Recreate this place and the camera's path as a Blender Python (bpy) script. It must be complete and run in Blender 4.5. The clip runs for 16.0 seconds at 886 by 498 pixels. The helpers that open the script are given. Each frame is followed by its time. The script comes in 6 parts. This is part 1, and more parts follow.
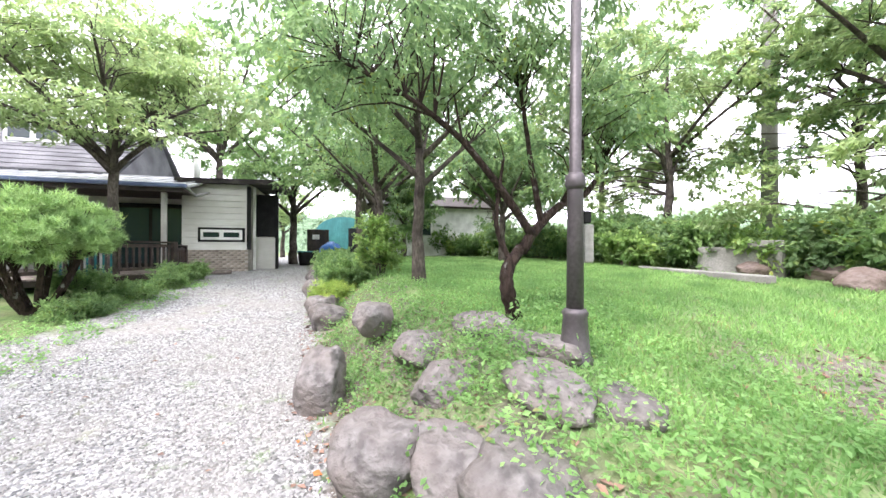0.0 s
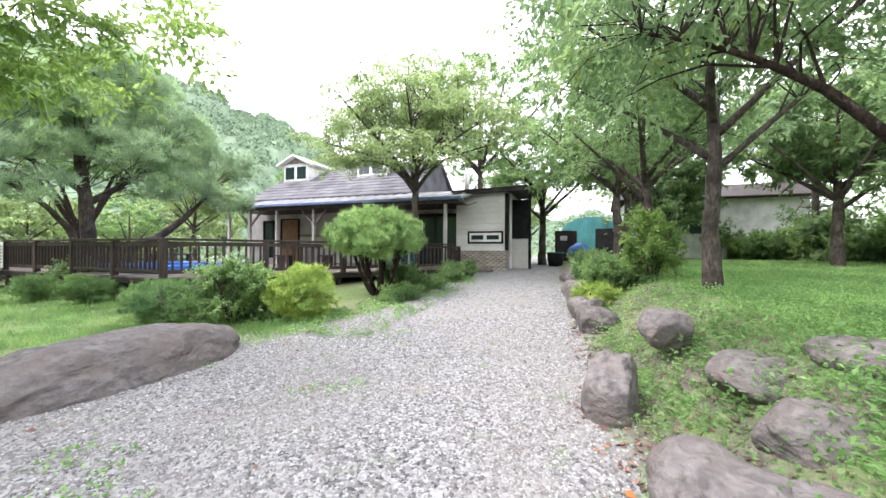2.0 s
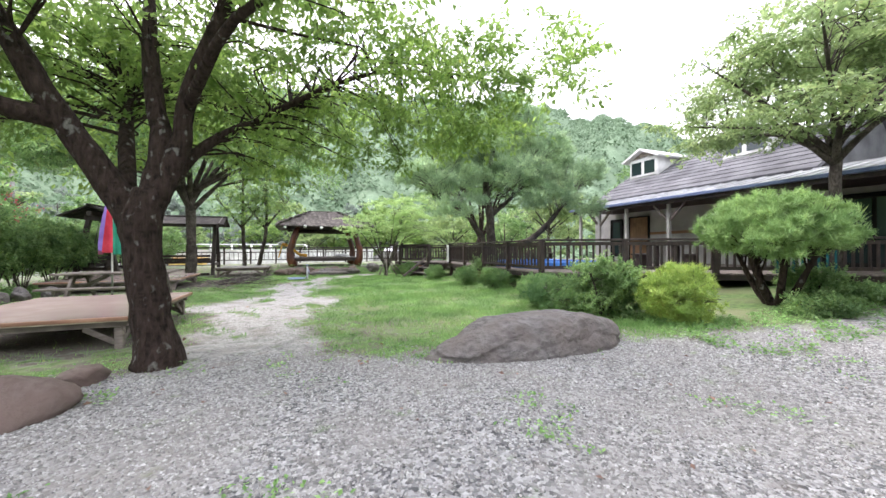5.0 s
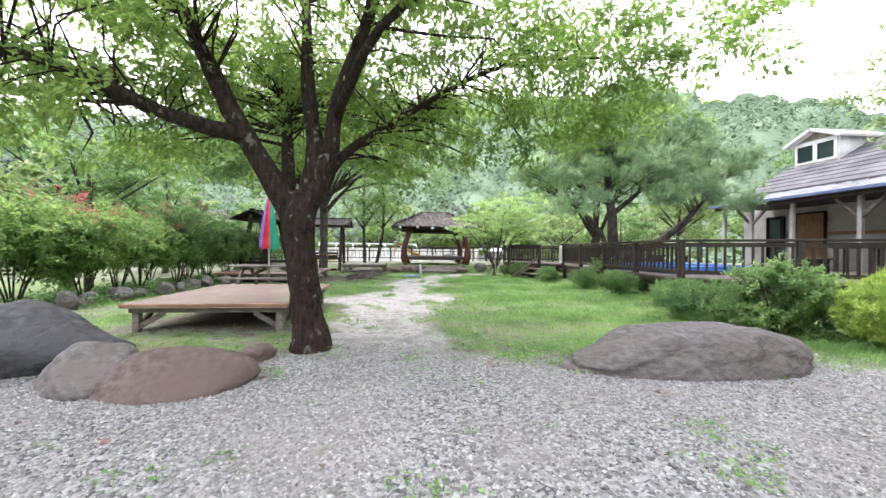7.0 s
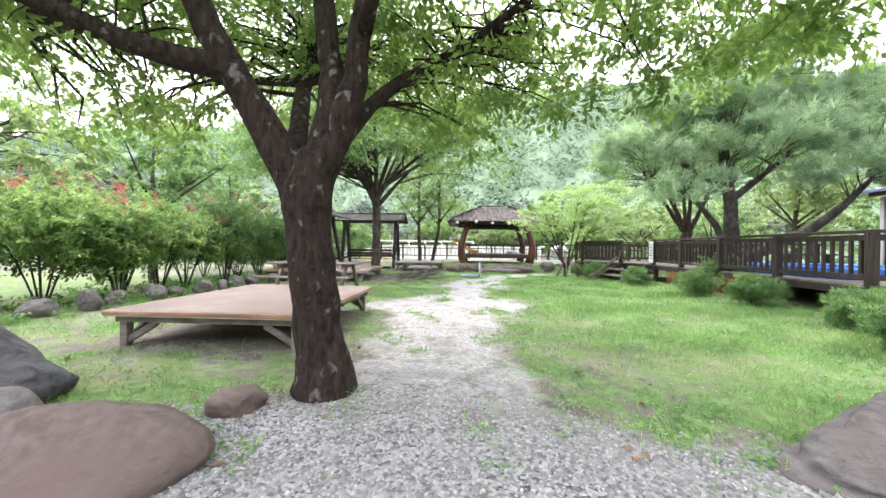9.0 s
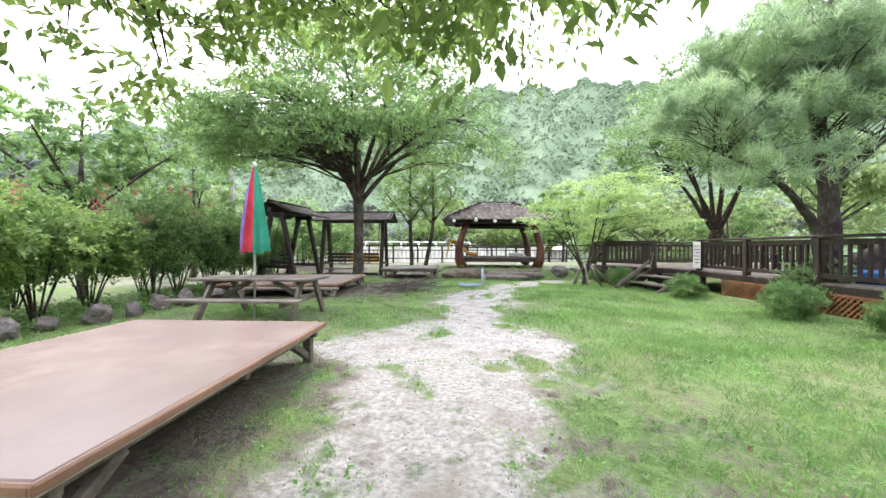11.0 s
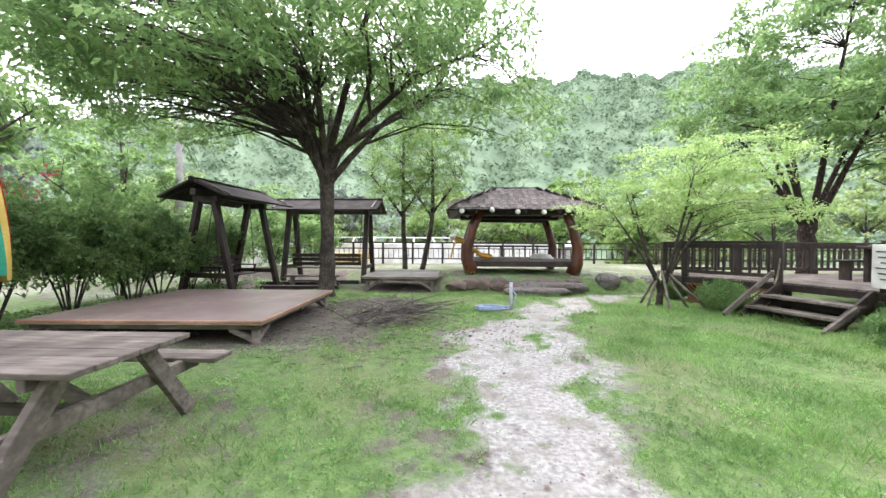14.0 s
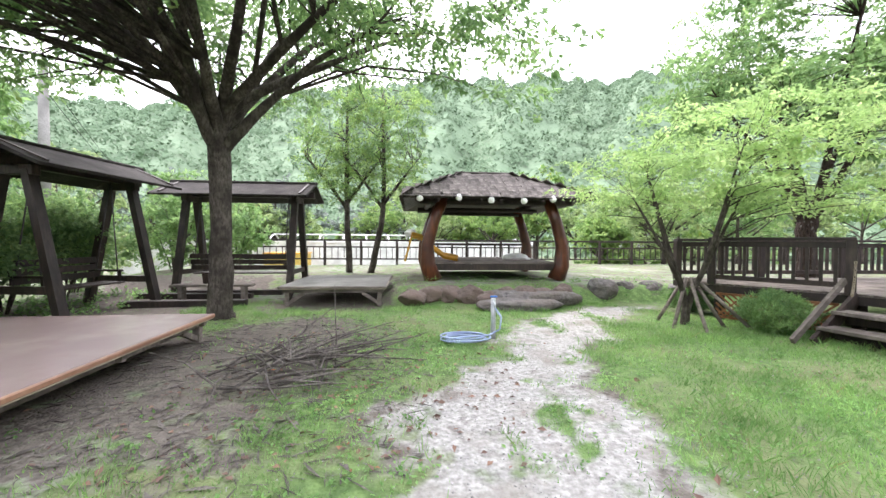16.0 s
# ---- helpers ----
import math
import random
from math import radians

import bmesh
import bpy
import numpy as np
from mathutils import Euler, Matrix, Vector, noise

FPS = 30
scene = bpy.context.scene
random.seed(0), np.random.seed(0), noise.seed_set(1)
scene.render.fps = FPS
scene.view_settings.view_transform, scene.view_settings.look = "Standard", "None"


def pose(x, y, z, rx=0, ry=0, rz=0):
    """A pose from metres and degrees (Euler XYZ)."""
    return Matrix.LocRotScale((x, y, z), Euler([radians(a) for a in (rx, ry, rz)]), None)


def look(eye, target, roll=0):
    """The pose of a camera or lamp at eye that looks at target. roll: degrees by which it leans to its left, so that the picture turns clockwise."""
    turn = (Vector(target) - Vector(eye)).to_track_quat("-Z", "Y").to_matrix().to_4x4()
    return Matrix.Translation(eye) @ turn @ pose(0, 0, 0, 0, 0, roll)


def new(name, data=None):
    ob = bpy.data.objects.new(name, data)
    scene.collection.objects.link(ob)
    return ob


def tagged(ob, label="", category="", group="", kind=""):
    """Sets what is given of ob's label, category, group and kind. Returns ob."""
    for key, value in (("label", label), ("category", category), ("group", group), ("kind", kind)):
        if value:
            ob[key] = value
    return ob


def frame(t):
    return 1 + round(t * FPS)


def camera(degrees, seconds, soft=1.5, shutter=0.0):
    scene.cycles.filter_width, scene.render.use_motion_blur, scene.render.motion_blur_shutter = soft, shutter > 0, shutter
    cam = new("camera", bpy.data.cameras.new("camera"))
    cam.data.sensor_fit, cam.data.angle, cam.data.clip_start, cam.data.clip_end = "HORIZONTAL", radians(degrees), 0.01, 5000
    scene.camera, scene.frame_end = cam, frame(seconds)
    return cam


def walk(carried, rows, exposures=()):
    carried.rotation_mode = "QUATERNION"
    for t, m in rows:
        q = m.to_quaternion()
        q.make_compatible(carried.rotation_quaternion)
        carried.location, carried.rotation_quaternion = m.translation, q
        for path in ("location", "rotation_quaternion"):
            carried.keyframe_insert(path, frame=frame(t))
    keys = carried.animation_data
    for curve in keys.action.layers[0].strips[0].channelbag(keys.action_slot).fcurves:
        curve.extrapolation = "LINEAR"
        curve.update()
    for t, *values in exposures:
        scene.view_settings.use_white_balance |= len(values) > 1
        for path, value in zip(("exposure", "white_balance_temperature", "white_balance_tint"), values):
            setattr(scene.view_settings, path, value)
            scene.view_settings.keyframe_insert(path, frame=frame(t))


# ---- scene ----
cam = camera(100.7, 16.0)

PATH = [
    (0, (0.685, -9.741, 1.305), (2.6, -10.317, 1.308), 0.2),
    (0.5, (0.753, -9.616, 1.276), (2.724, -9.959, 1.285), 0.4),
    (1, (0.81, -9.506, 1.232), (2.804, -9.657, 1.245), 0.5),
    (1.5, (0.805, -9.415, 1.27), (2.79, -9.165, 1.279), 0.1),
    (2, (0.807, -9.377, 1.266), (2.692, -8.708, 1.274), 0.3),
    (2.5, (0.764, -9.33, 1.278), (2.504, -8.345, 1.283), 0.4),
    (3, (0.71, -9.284, 1.273), (2.217, -7.969, 1.276), 0.3),
    (3.5, (0.614, -9.233, 1.267), (1.916, -7.714, 1.269), 0.4),
    (4, (0.521, -9.184, 1.281), (1.702, -7.569, 1.282), 0.3),
    (4.5, (0.434, -9.133, 1.264), (1.415, -7.391, 1.264), 0.0),
    (5, (0.374, -9.087, 1.251), (1.098, -7.222, 1.253), -0.2),
    (7.5, (0.075, -8.626, 1.22), (0.076, -6.626, 1.223), 0.6),
    (8, (0.158, -8.234, 1.247), (-0.018, -6.242, 1.245), 0.5),
    (8.5, (0.103, -7.668, 1.213), (0.033, -5.669, 1.206), 0.7),
    (9, (0.036, -7.106, 1.155), (-0.081, -5.109, 1.146), 0.7),
    (11.5, (-0.126, -3.852, 1.329), (-0.211, -1.854, 1.32), -0.0),
    (12, (-0.161, -3.14, 1.378), (-0.387, -1.153, 1.356), 0.2),
    (12.5, (-0.349, -2.461, 1.401), (-0.586, -0.475, 1.381), 0.2),
    (13, (-0.477, -1.722, 1.428), (-0.705, 0.265, 1.397), 0.0),
    (13.5, (-0.545, -1.078, 1.437), (-0.779, 0.908, 1.408), 0.3),
    (14, (-0.568, -0.387, 1.44), (-0.632, 1.612, 1.402), 0.3),
    (14.5, (-0.616, 0.335, 1.406), (-0.62, 2.335, 1.371), 0.3),
    (15, (-0.693, 0.98, 1.406), (-0.648, 2.98, 1.373), 0.4),
    (15.5, (-0.626, 1.646, 1.391), (-0.503, 3.642, 1.349), 0.5),
    (16, (-0.526, 2.318, 1.407), (-0.359, 4.31, 1.361), 0.4),
]
walk(cam, [(t, look(eye, target, roll)) for t, eye, target, roll in PATH],
     [(t, stops, 6280, 20) for t, stops in ((0, 2.1), (1.5, 1.9), (2.5, 1.67), (3.5, 1.52), (5, 1.57), (7.5, 1.78), (9, 1.97), (12, 1.68), (16, 1.82))])

# ---- light ----
world = bpy.data.worlds.new("sky")
scene.world = world
world.use_nodes = True
wn, wl = world.node_tree.nodes, world.node_tree.links
sky = wn.new("ShaderNodeTexSky")
sky.sky_type, sky.sun_disc = "NISHITA", False
sky.sun_elevation, sky.sun_rotation = radians(53), radians(332)
sky.air_density, sky.dust_density = 1.0, 6.0
haze = wn.new("ShaderNodeMix")
haze.data_type, haze.blend_type = "RGBA", "MIX"
haze.inputs[0].default_value = 0.8
wl.new(sky.outputs[0], haze.inputs[6])
haze.inputs[7].default_value = (13.0, 13.3, 13.6, 1)
wl.new(haze.outputs[2], wn["Background"].inputs[0])
wn["Background"].inputs[1].default_value = 0.1
sun = new("sun", bpy.data.lights.new("sun", "SUN"))
sun.data.energy, sun.data.angle, sun.data.color = 1.1, radians(22), (1.0, 0.96, 0.9)
sun.matrix_world = look((-14, 26, 40), (0, 0, 0))

rng = np.random.default_rng(7)


# ---- materials ----
def nodes_of(name):
    m = bpy.data.materials.new(name)
    m.use_nodes = True
    t = m.node_tree
    return m, t, t.nodes["Principled BSDF"]


def mixed(t, fac, a, b):
    n = t.nodes.new("ShaderNodeMix")
    n.data_type = "RGBA"
    for sock, v in ((0, fac), (6, a), (7, b)):
        if hasattr(v, "links"):
            t.links.new(v, n.inputs[sock])
        else:
            n.inputs[sock].default_value = v if sock == 0 else (*v, 1)
    return n.outputs[2]


def noise_of(t, scale, detail=6, stretch=(1, 1, 1), contrast=(0.35, 0.65), coord="Object"):
    c = t.nodes.new("ShaderNodeTexCoord")
    m = t.nodes.new("ShaderNodeMapping")
    m.inputs["Scale"].default_value = stretch
    n = t.nodes.new("ShaderNodeTexNoise")
    n.inputs["Scale"].default_value, n.inputs["Detail"].default_value = scale, detail
    r = t.nodes.new("ShaderNodeMapRange")
    r.inputs[1].default_value, r.inputs[2].default_value = contrast
    t.links.new(c.outputs[coord], m.inputs[0])
    t.links.new(m.outputs[0], n.inputs["Vector"])
    t.links.new(n.outputs[0], r.inputs[0])
    return r.outputs[0]


def bumped(t, b, height, strength, distance):
    n = t.nodes.new("ShaderNodeBump")
    n.inputs["Strength"].default_value, n.inputs["Distance"].default_value = strength, distance
    t.links.new(height, n.inputs["Height"])
    t.links.new(n.outputs[0], b.inputs["Normal"])


def surface(name, c1, c2, rough=0.7, grain=30, patch=2.0, stretch=(1, 1, 1), bump=0.4, depth=0.01, metal=0.0, dirt=None, vary=0.0):
    """Two colours mixed by grain and by larger patches, with relief; vary: how much each piece differs."""
    m, t, b = nodes_of(name)
    fine = noise_of(t, grain, 8, stretch)
    broad = noise_of(t, patch, 4)
    col = mixed(t, fine, c1, c2)
    col = mixed(t, broad, col, dirt or tuple(0.72 * v for v in c1))
    n = t.nodes.new("ShaderNodeMath")
    n.operation = "MULTIPLY"
    if vary:
        o = t.nodes.new("ShaderNodeObjectInfo")
        h = t.nodes.new("ShaderNodeHueSaturation")
        r = t.nodes.new("ShaderNodeMapRange")
        r.inputs[3].default_value, r.inputs[4].default_value = 1 - vary, 1 + vary
        t.links.new(o.outputs["Random"], r.inputs[0])
        t.links.new(r.outputs[0], h.inputs["Value"])
        t.links.new(col, h.inputs["Color"])
        col = h.outputs[0]
    t.links.new(col, b.inputs["Base Color"])
    b.inputs["Roughness"].default_value, b.inputs["Metallic"].default_value = rough, metal
    b.inputs["Specular IOR Level"].default_value = 0.5 if rough < 0.7 else 0.2
    bumped(t, b, fine, bump, depth)
    return m


def lichened(name, c1, c2, pale):
    """Rough furrowed bark with short cross bands and scattered pale lichen."""
    m, t, b = nodes_of(name)
    furrow = noise_of(t, 24, 8, (1, 1, 0.3))
    band = noise_of(t, 9, 5, (0.5, 0.5, 2.6), (0.45, 0.7))
    col = mixed(t, furrow, c1, c2)
    col = mixed(t, band, col, tuple(0.6 * (p + q) for p, q in zip(c1, c2)))
    col = mixed(t, noise_of(t, 11, 9, (1, 1, 0.7), (0.62, 0.7)), col, pale)
    t.links.new(col, b.inputs["Base Color"])
    b.inputs["Roughness"].default_value, b.inputs["Specular IOR Level"].default_value = 0.95, 0.2
    bumped(t, b, furrow, 1.0, 0.03)
    return m


def leafy(name, dark, light, odd, odd_share=0.06, rough=0.5, through_light=0.58):
    m, t, b = nodes_of(name)
    g = t.nodes.new("ShaderNodeNewGeometry")
    dark, light = ((2.0 * r, 1.68 * g, 3.7 * b) for r, g, b in (dark, light))  # gain for brighter leaves; extra red and blue paint in the veil of light
    col = mixed(t, g.outputs["Random Per Island"], dark, light)
    cmp = t.nodes.new("ShaderNodeMath")
    cmp.operation = "MULTIPLY_ADD"
    cmp.inputs[1].default_value, cmp.inputs[2].default_value = 40.0, -40.0 * (1 - odd_share)
    cmp.use_clamp = True
    t.links.new(g.outputs["Random Per Island"], cmp.inputs[0])
    col = mixed(t, cmp.outputs[0], col, odd)
    col = mixed(t, noise_of(t, 1.3, 3), col, tuple(0.8 * v for v in dark))
    t.links.new(col, b.inputs["Base Color"])
    b.inputs["Roughness"].default_value = rough
    tr = t.nodes.new("ShaderNodeBsdfTranslucent")
    t.links.new(col, tr.inputs[0])
    mx = t.nodes.new("ShaderNodeMixShader")
    mx.inputs[0].default_value = through_light
    t.links.new(b.outputs[0], mx.inputs[1])
    t.links.new(tr.outputs[0], mx.inputs[2])
    t.links.new(mx.outputs[0], t.nodes["Material Output"].inputs[0])
    return m


def ground_material():
    m, t, b = nodes_of("ground_surface")
    at = t.nodes.new("ShaderNodeAttribute")
    at.attribute_name = "cover"
    sep = t.nodes.new("ShaderNodeSeparateColor")
    t.links.new(at.outputs["Color"], sep.inputs[0])
    c = t.nodes.new("ShaderNodeTexCoord")
    v = t.nodes.new("ShaderNodeTexVoronoi")
    v.inputs["Scale"].default_value = 38
    t.links.new(c.outputs["Object"], v.inputs["Vector"])
    grit = t.nodes.new("ShaderNodeSeparateColor")
    t.links.new(v.outputs["Color"], grit.inputs[0])
    stones = mixed(t, grit.outputs[0], (0.06, 0.062, 0.065), (0.40, 0.40, 0.395))
    stones = mixed(t, noise_of(t, 0.9, 5, contrast=(0.4, 0.75)), stones, (0.24, 0.23, 0.215))
    soil = mixed(t, noise_of(t, 14, 8), (0.085, 0.074, 0.063), (0.21, 0.187, 0.163))
    soil = mixed(t, noise_of(t, 1.1, 4), soil, (0.165, 0.145, 0.125))
    sand = mixed(t, noise_of(t, 22, 8), (0.27, 0.26, 0.245), (0.46, 0.45, 0.43))
    sand = mixed(t, noise_of(t, 2.2, 8, contrast=(0.5, 0.72)), sand, (0.25, 0.228, 0.2))
    turf = mixed(t, noise_of(t, 9, 8), (0.09, 0.15, 0.055), (0.165, 0.255, 0.09))
    turf = mixed(t, noise_of(t, 0.8, 5, contrast=(0.45, 0.7)), turf, (0.20, 0.21, 0.115))
    ragged = noise_of(t, 3.5, 9, contrast=(0.3, 0.7))

    def edge(sock):
        a = t.nodes.new("ShaderNodeMath")
        a.operation = "ADD"
        t.links.new(sock, a.inputs[0])
        t.links.new(ragged, a.inputs[1])
        r = t.nodes.new("ShaderNodeMapRange")
        r.inputs[1].default_value, r.inputs[2].default_value = 0.75, 1.25
        t.links.new(a.outputs[0], r.inputs[0])
        return r.outputs[0]
    col = mixed(t, edge(sep.outputs[2]), soil, sand)
    col = mixed(t, edge(sep.outputs[0]), col, stones)
    col = mixed(t, edge(sep.outputs[1]), col, turf)
    t.links.new(col, b.inputs["Base Color"])
    b.inputs["Roughness"].default_value, b.inputs["Specular IOR Level"].default_value = 0.95, 0.15
    inv = t.nodes.new("ShaderNodeMath")
    inv.operation = "SUBTRACT"
    inv.inputs[0].default_value = 1.0
    t.links.new(v.outputs["Distance"], inv.inputs[1])
    bumped(t, b, inv.outputs[0], 0.8, 0.014)
    return m


def pebble_material():
    m, t, b = nodes_of("pebble_stone")
    g = t.nodes.new("ShaderNodeNewGeometry")
    col = mixed(t, g.outputs["Random Per Island"], (0.055, 0.056, 0.058), (0.54, 0.54, 0.53))
    col = mixed(t, noise_of(t, 60, 4), col, (0.24, 0.23, 0.215))
    t.links.new(col, b.inputs["Base Color"])
    b.inputs["Roughness"].default_value = 0.9
    return m


M_GROUND = ground_material()
M_PEBBLE = pebble_material()
M_GRASS = leafy("grass_blades", (0.095, 0.215, 0.03), (0.215, 0.395, 0.06), (0.42, 0.40, 0.18), 0.05, 0.6, 0.45)
M_WEED = leafy("weed_leaves", (0.085, 0.205, 0.028), (0.21, 0.40, 0.065), (0.30, 0.28, 0.10), 0.05)
M_LITTER = leafy("dry_leaves", (0.075, 0.055, 0.02), (0.20, 0.14, 0.045), (0.42, 0.15, 0.04), 0.06, 0.8, 0.1)
M_CHERRY = leafy("cherry_leaves", (0.09, 0.18, 0.02), (0.23, 0.38, 0.045), (0.45, 0.36, 0.05), 0.015)
M_ZELK = leafy("zelkova_leaves", (0.085, 0.18, 0.03), (0.22, 0.375, 0.065), (0.26, 0.30, 0.10), 0.05)
M_PALE = leafy("pale_tree_leaves", (0.13, 0.22, 0.042), (0.29, 0.42, 0.085), (0.36, 0.40, 0.16), 0.08)
M_MAPLE = leafy("maple_leaves", (0.17, 0.31, 0.05), (0.34, 0.50, 0.10), (0.50, 0.58, 0.25), 0.08)
M_PLUM = leafy("plum_leaves", (0.085, 0.17, 0.035), (0.22, 0.36, 0.07), (0.34, 0.38, 0.06), 0.06)
M_NEEDLE = leafy("pine_needles", (0.15, 0.265, 0.07), (0.34, 0.51, 0.13), (0.40, 0.52, 0.22), 0.1, 0.55, 0.55)
M_TOPIARY = leafy("topiary_needles", (0.095, 0.205, 0.028), (0.265, 0.43, 0.075), (0.30, 0.42, 0.10), 0.1, 0.55, 0.25)
M_YELLOW = leafy("yellow_green_needles", (0.14, 0.26, 0.025), (0.34, 0.49, 0.05), (0.45, 0.42, 0.10), 0.1, 0.55, 0.25)
M_JUNIPER = leafy("juniper_needles", (0.055, 0.14, 0.022), (0.18, 0.33, 0.045), (0.24, 0.17, 0.11), 0.06, 0.55, 0.2)
M_BOX = leafy("shrub_leaves", (0.075, 0.16, 0.028), (0.21, 0.36, 0.06), (0.25, 0.33, 0.08), 0.06)
M_MYRTLE = leafy("myrtle_leaves", (0.085, 0.18, 0.025), (0.24, 0.39, 0.055), (0.35, 0.40, 0.08), 0.08)
M_FLOWER = leafy("red_flowers", (0.27, 0.045, 0.03), (0.38, 0.10, 0.06), (0.7, 0.3, 0.28), 0.1)
# greyed green: distance haze painted into the leaf colour
M_FOREST = leafy("hazy_forest_leaves", (0.095, 0.14, 0.055), (0.12, 0.17, 0.065), (0.20, 0.26, 0.17), 0.06)
M_BARK = lichened("dark_bark", (0.016, 0.011, 0.009), (0.055, 0.038, 0.031), (0.16, 0.155, 0.14))
M_BARK2 = surface("grey_bark", (0.055, 0.045, 0.04), (0.15, 0.13, 0.11), 0.95, 30, 4, (1, 1, 0.4), 0.7, 0.015)
M_ROCK = surface("boulder_stone", (0.085, 0.079, 0.078), (0.215, 0.203, 0.198), 0.85, 11, 2.6, (1, 1, 1.3), 0.7, 0.025, dirt=(0.15, 0.13, 0.12), vary=0.15)
M_ROCK3 = surface("dark_boulder_stone", (0.045, 0.046, 0.052), (0.125, 0.125, 0.135), 0.8, 11, 2.6, (1, 1, 1.3), 0.7, 0.025, dirt=(0.08, 0.08, 0.085))
M_ROCK2 = surface("brown_boulder_stone", (0.11, 0.085, 0.075), (0.20, 0.165, 0.15), 0.85, 14, 1.7, (1, 1, 1.3), 0.5, 0.02, dirt=(0.15, 0.11, 0.095), vary=0.1)
M_DARKWOOD = surface("dark_stained_wood", (0.022, 0.014, 0.012), (0.06, 0.038, 0.031), 0.6, 22, 3, (1, 1, 0.15), 0.4, 0.004, vary=0.2)
M_GREYWOOD = surface("weathered_wood", (0.15, 0.127, 0.113), (0.30, 0.258, 0.23), 0.85, 24, 3, (0.12, 1, 1), 0.5, 0.004, vary=0.15)
M_LINO = surface("pink_brown_sheet", (0.29, 0.212, 0.195), (0.36, 0.28, 0.265), 0.27, 6, 1.5, (1, 1, 1), 0.08, 0.002, dirt=(0.27, 0.2, 0.188))
M_LINOEDGE = surface("orange_edge_sheet", (0.34, 0.175, 0.11), (0.42, 0.245, 0.165), 0.45, 20, 2, bump=0.1, depth=0.002)
M_PALEWOOD = surface("pale_plywood", (0.40, 0.34, 0.25), (0.55, 0.48, 0.38), 0.8, 20, 3, (0.15, 1, 1), 0.3, 0.003)
M_REDWOOD = surface("varnished_log", (0.075, 0.02, 0.01), (0.17, 0.052, 0.02), 0.35, 14, 2, (1, 1, 0.2), 0.35, 0.006)
M_SHINGLE = surface("bark_shingle", (0.06, 0.052, 0.047), (0.20, 0.18, 0.165), 0.9, 18, 3, (1, 0.3, 1), 0.8, 0.01, vary=0.35)
M_BLACKROOF = surface("black_felt_roof", (0.035, 0.03, 0.03), (0.085, 0.075, 0.07), 0.85, 40, 2, bump=0.4, depth=0.004)
M_SIDING = surface("cream_siding", (0.52, 0.515, 0.475), (0.60, 0.595, 0.56), 0.6, 30, 1.5, (1, 0.1, 1), 0.15, 0.002, dirt=(0.47, 0.465, 0.42), vary=0.03)
M_BRICK = surface("pale_brick", (0.33, 0.28, 0.235), (0.46, 0.41, 0.36), 0.9, 25, 4, bump=0.5, depth=0.004, vary=0.28)
M_MORTAR = surface("pale_mortar", (0.42, 0.39, 0.35), (0.48, 0.45, 0.42), 0.95, 40, 3)
M_SLATE = surface("grey_roof_shingle", (0.13, 0.13, 0.14), (0.21, 0.21, 0.22), 0.85, 30, 1.2, bump=0.5, depth=0.006, vary=0.05)
M_WHITE = surface("white_paint", (0.74, 0.74, 0.72), (0.82, 0.82, 0.80), 0.5, 30, 2, bump=0.1, depth=0.002)
M_PLASTER = surface("pale_plaster", (0.42, 0.41, 0.39), (0.52, 0.51, 0.485), 0.85, 40, 1.3, bump=0.2, depth=0.003)
M_BLACK = surface("black_paint", (0.008, 0.008, 0.009), (0.018, 0.018, 0.018), 0.75, 30, 3, bump=0.1, depth=0.002)
M_IRON = surface("grey_brown_iron", (0.075, 0.065, 0.07), (0.12, 0.105, 0.115), 0.5, 40, 3, bump=0.15, depth=0.002, metal=0.3)
M_METALROOF = surface("pale_metal_roof", (0.46, 0.47, 0.49), (0.56, 0.57, 0.59), 0.4, 12, 1.5, (1, 0.1, 1), 0.1, 0.002)
M_GUTTER = surface("blue_gutter", (0.10, 0.14, 0.28), (0.17, 0.22, 0.36), 0.45, 30, 2, bump=0.1, depth=0.002)
M_DOORWOOD = surface("brown_door_wood", (0.22, 0.11, 0.05), (0.32, 0.17, 0.08), 0.5, 20, 2, (1, 1, 0.1), 0.2, 0.003)
M_TEAL = surface("teal_sheet_metal", (0.03, 0.17, 0.18), (0.06, 0.24, 0.25), 0.55, 18, 1, (1, 1, 0.1), 0.2, 0.003)
M_BLUE = surface("blue_tarp", (0.03, 0.14, 0.48), (0.06, 0.24, 0.62), 0.5, 12, 2, bump=0.5, depth=0.01)
M_CONCRETE = surface("grey_concrete", (0.22, 0.215, 0.20), (0.33, 0.32, 0.305), 0.9, 30, 1.2, bump=0.3, depth=0.004)
M_YELLOWP = surface("yellow_plastic", (0.62, 0.30, 0.02), (0.75, 0.42, 0.05), 0.4, 8, 2, bump=0.05, depth=0.002)
M_LATTICE = surface("orange_brown_lattice", (0.22, 0.10, 0.05), (0.34, 0.17, 0.08), 0.7, 30, 3, bump=0.2, depth=0.002)
M_STEEL = surface("galvanised_steel", (0.50, 0.52, 0.55), (0.66, 0.68, 0.70), 0.35, 40, 5, bump=0.05, depth=0.001, metal=0.6)
M_HOSE = surface("pale_blue_hose", (0.28, 0.36, 0.58), (0.42, 0.50, 0.70), 0.4, 40, 5, bump=0.05, depth=0.001)
M_TWIG = surface("dry_twig", (0.10, 0.088, 0.08), (0.24, 0.215, 0.195), 0.95, 40, 6, bump=0.4, depth=0.004)
M_RED = surface("red_cloth", (0.55, 0.04, 0.07), (0.66, 0.08, 0.11), 0.8, 60, 3, bump=0.2, depth=0.002)
M_GREEN = surface("green_cloth", (0.03, 0.30, 0.20), (0.06, 0.40, 0.28), 0.8, 60, 3, bump=0.2, depth=0.002)
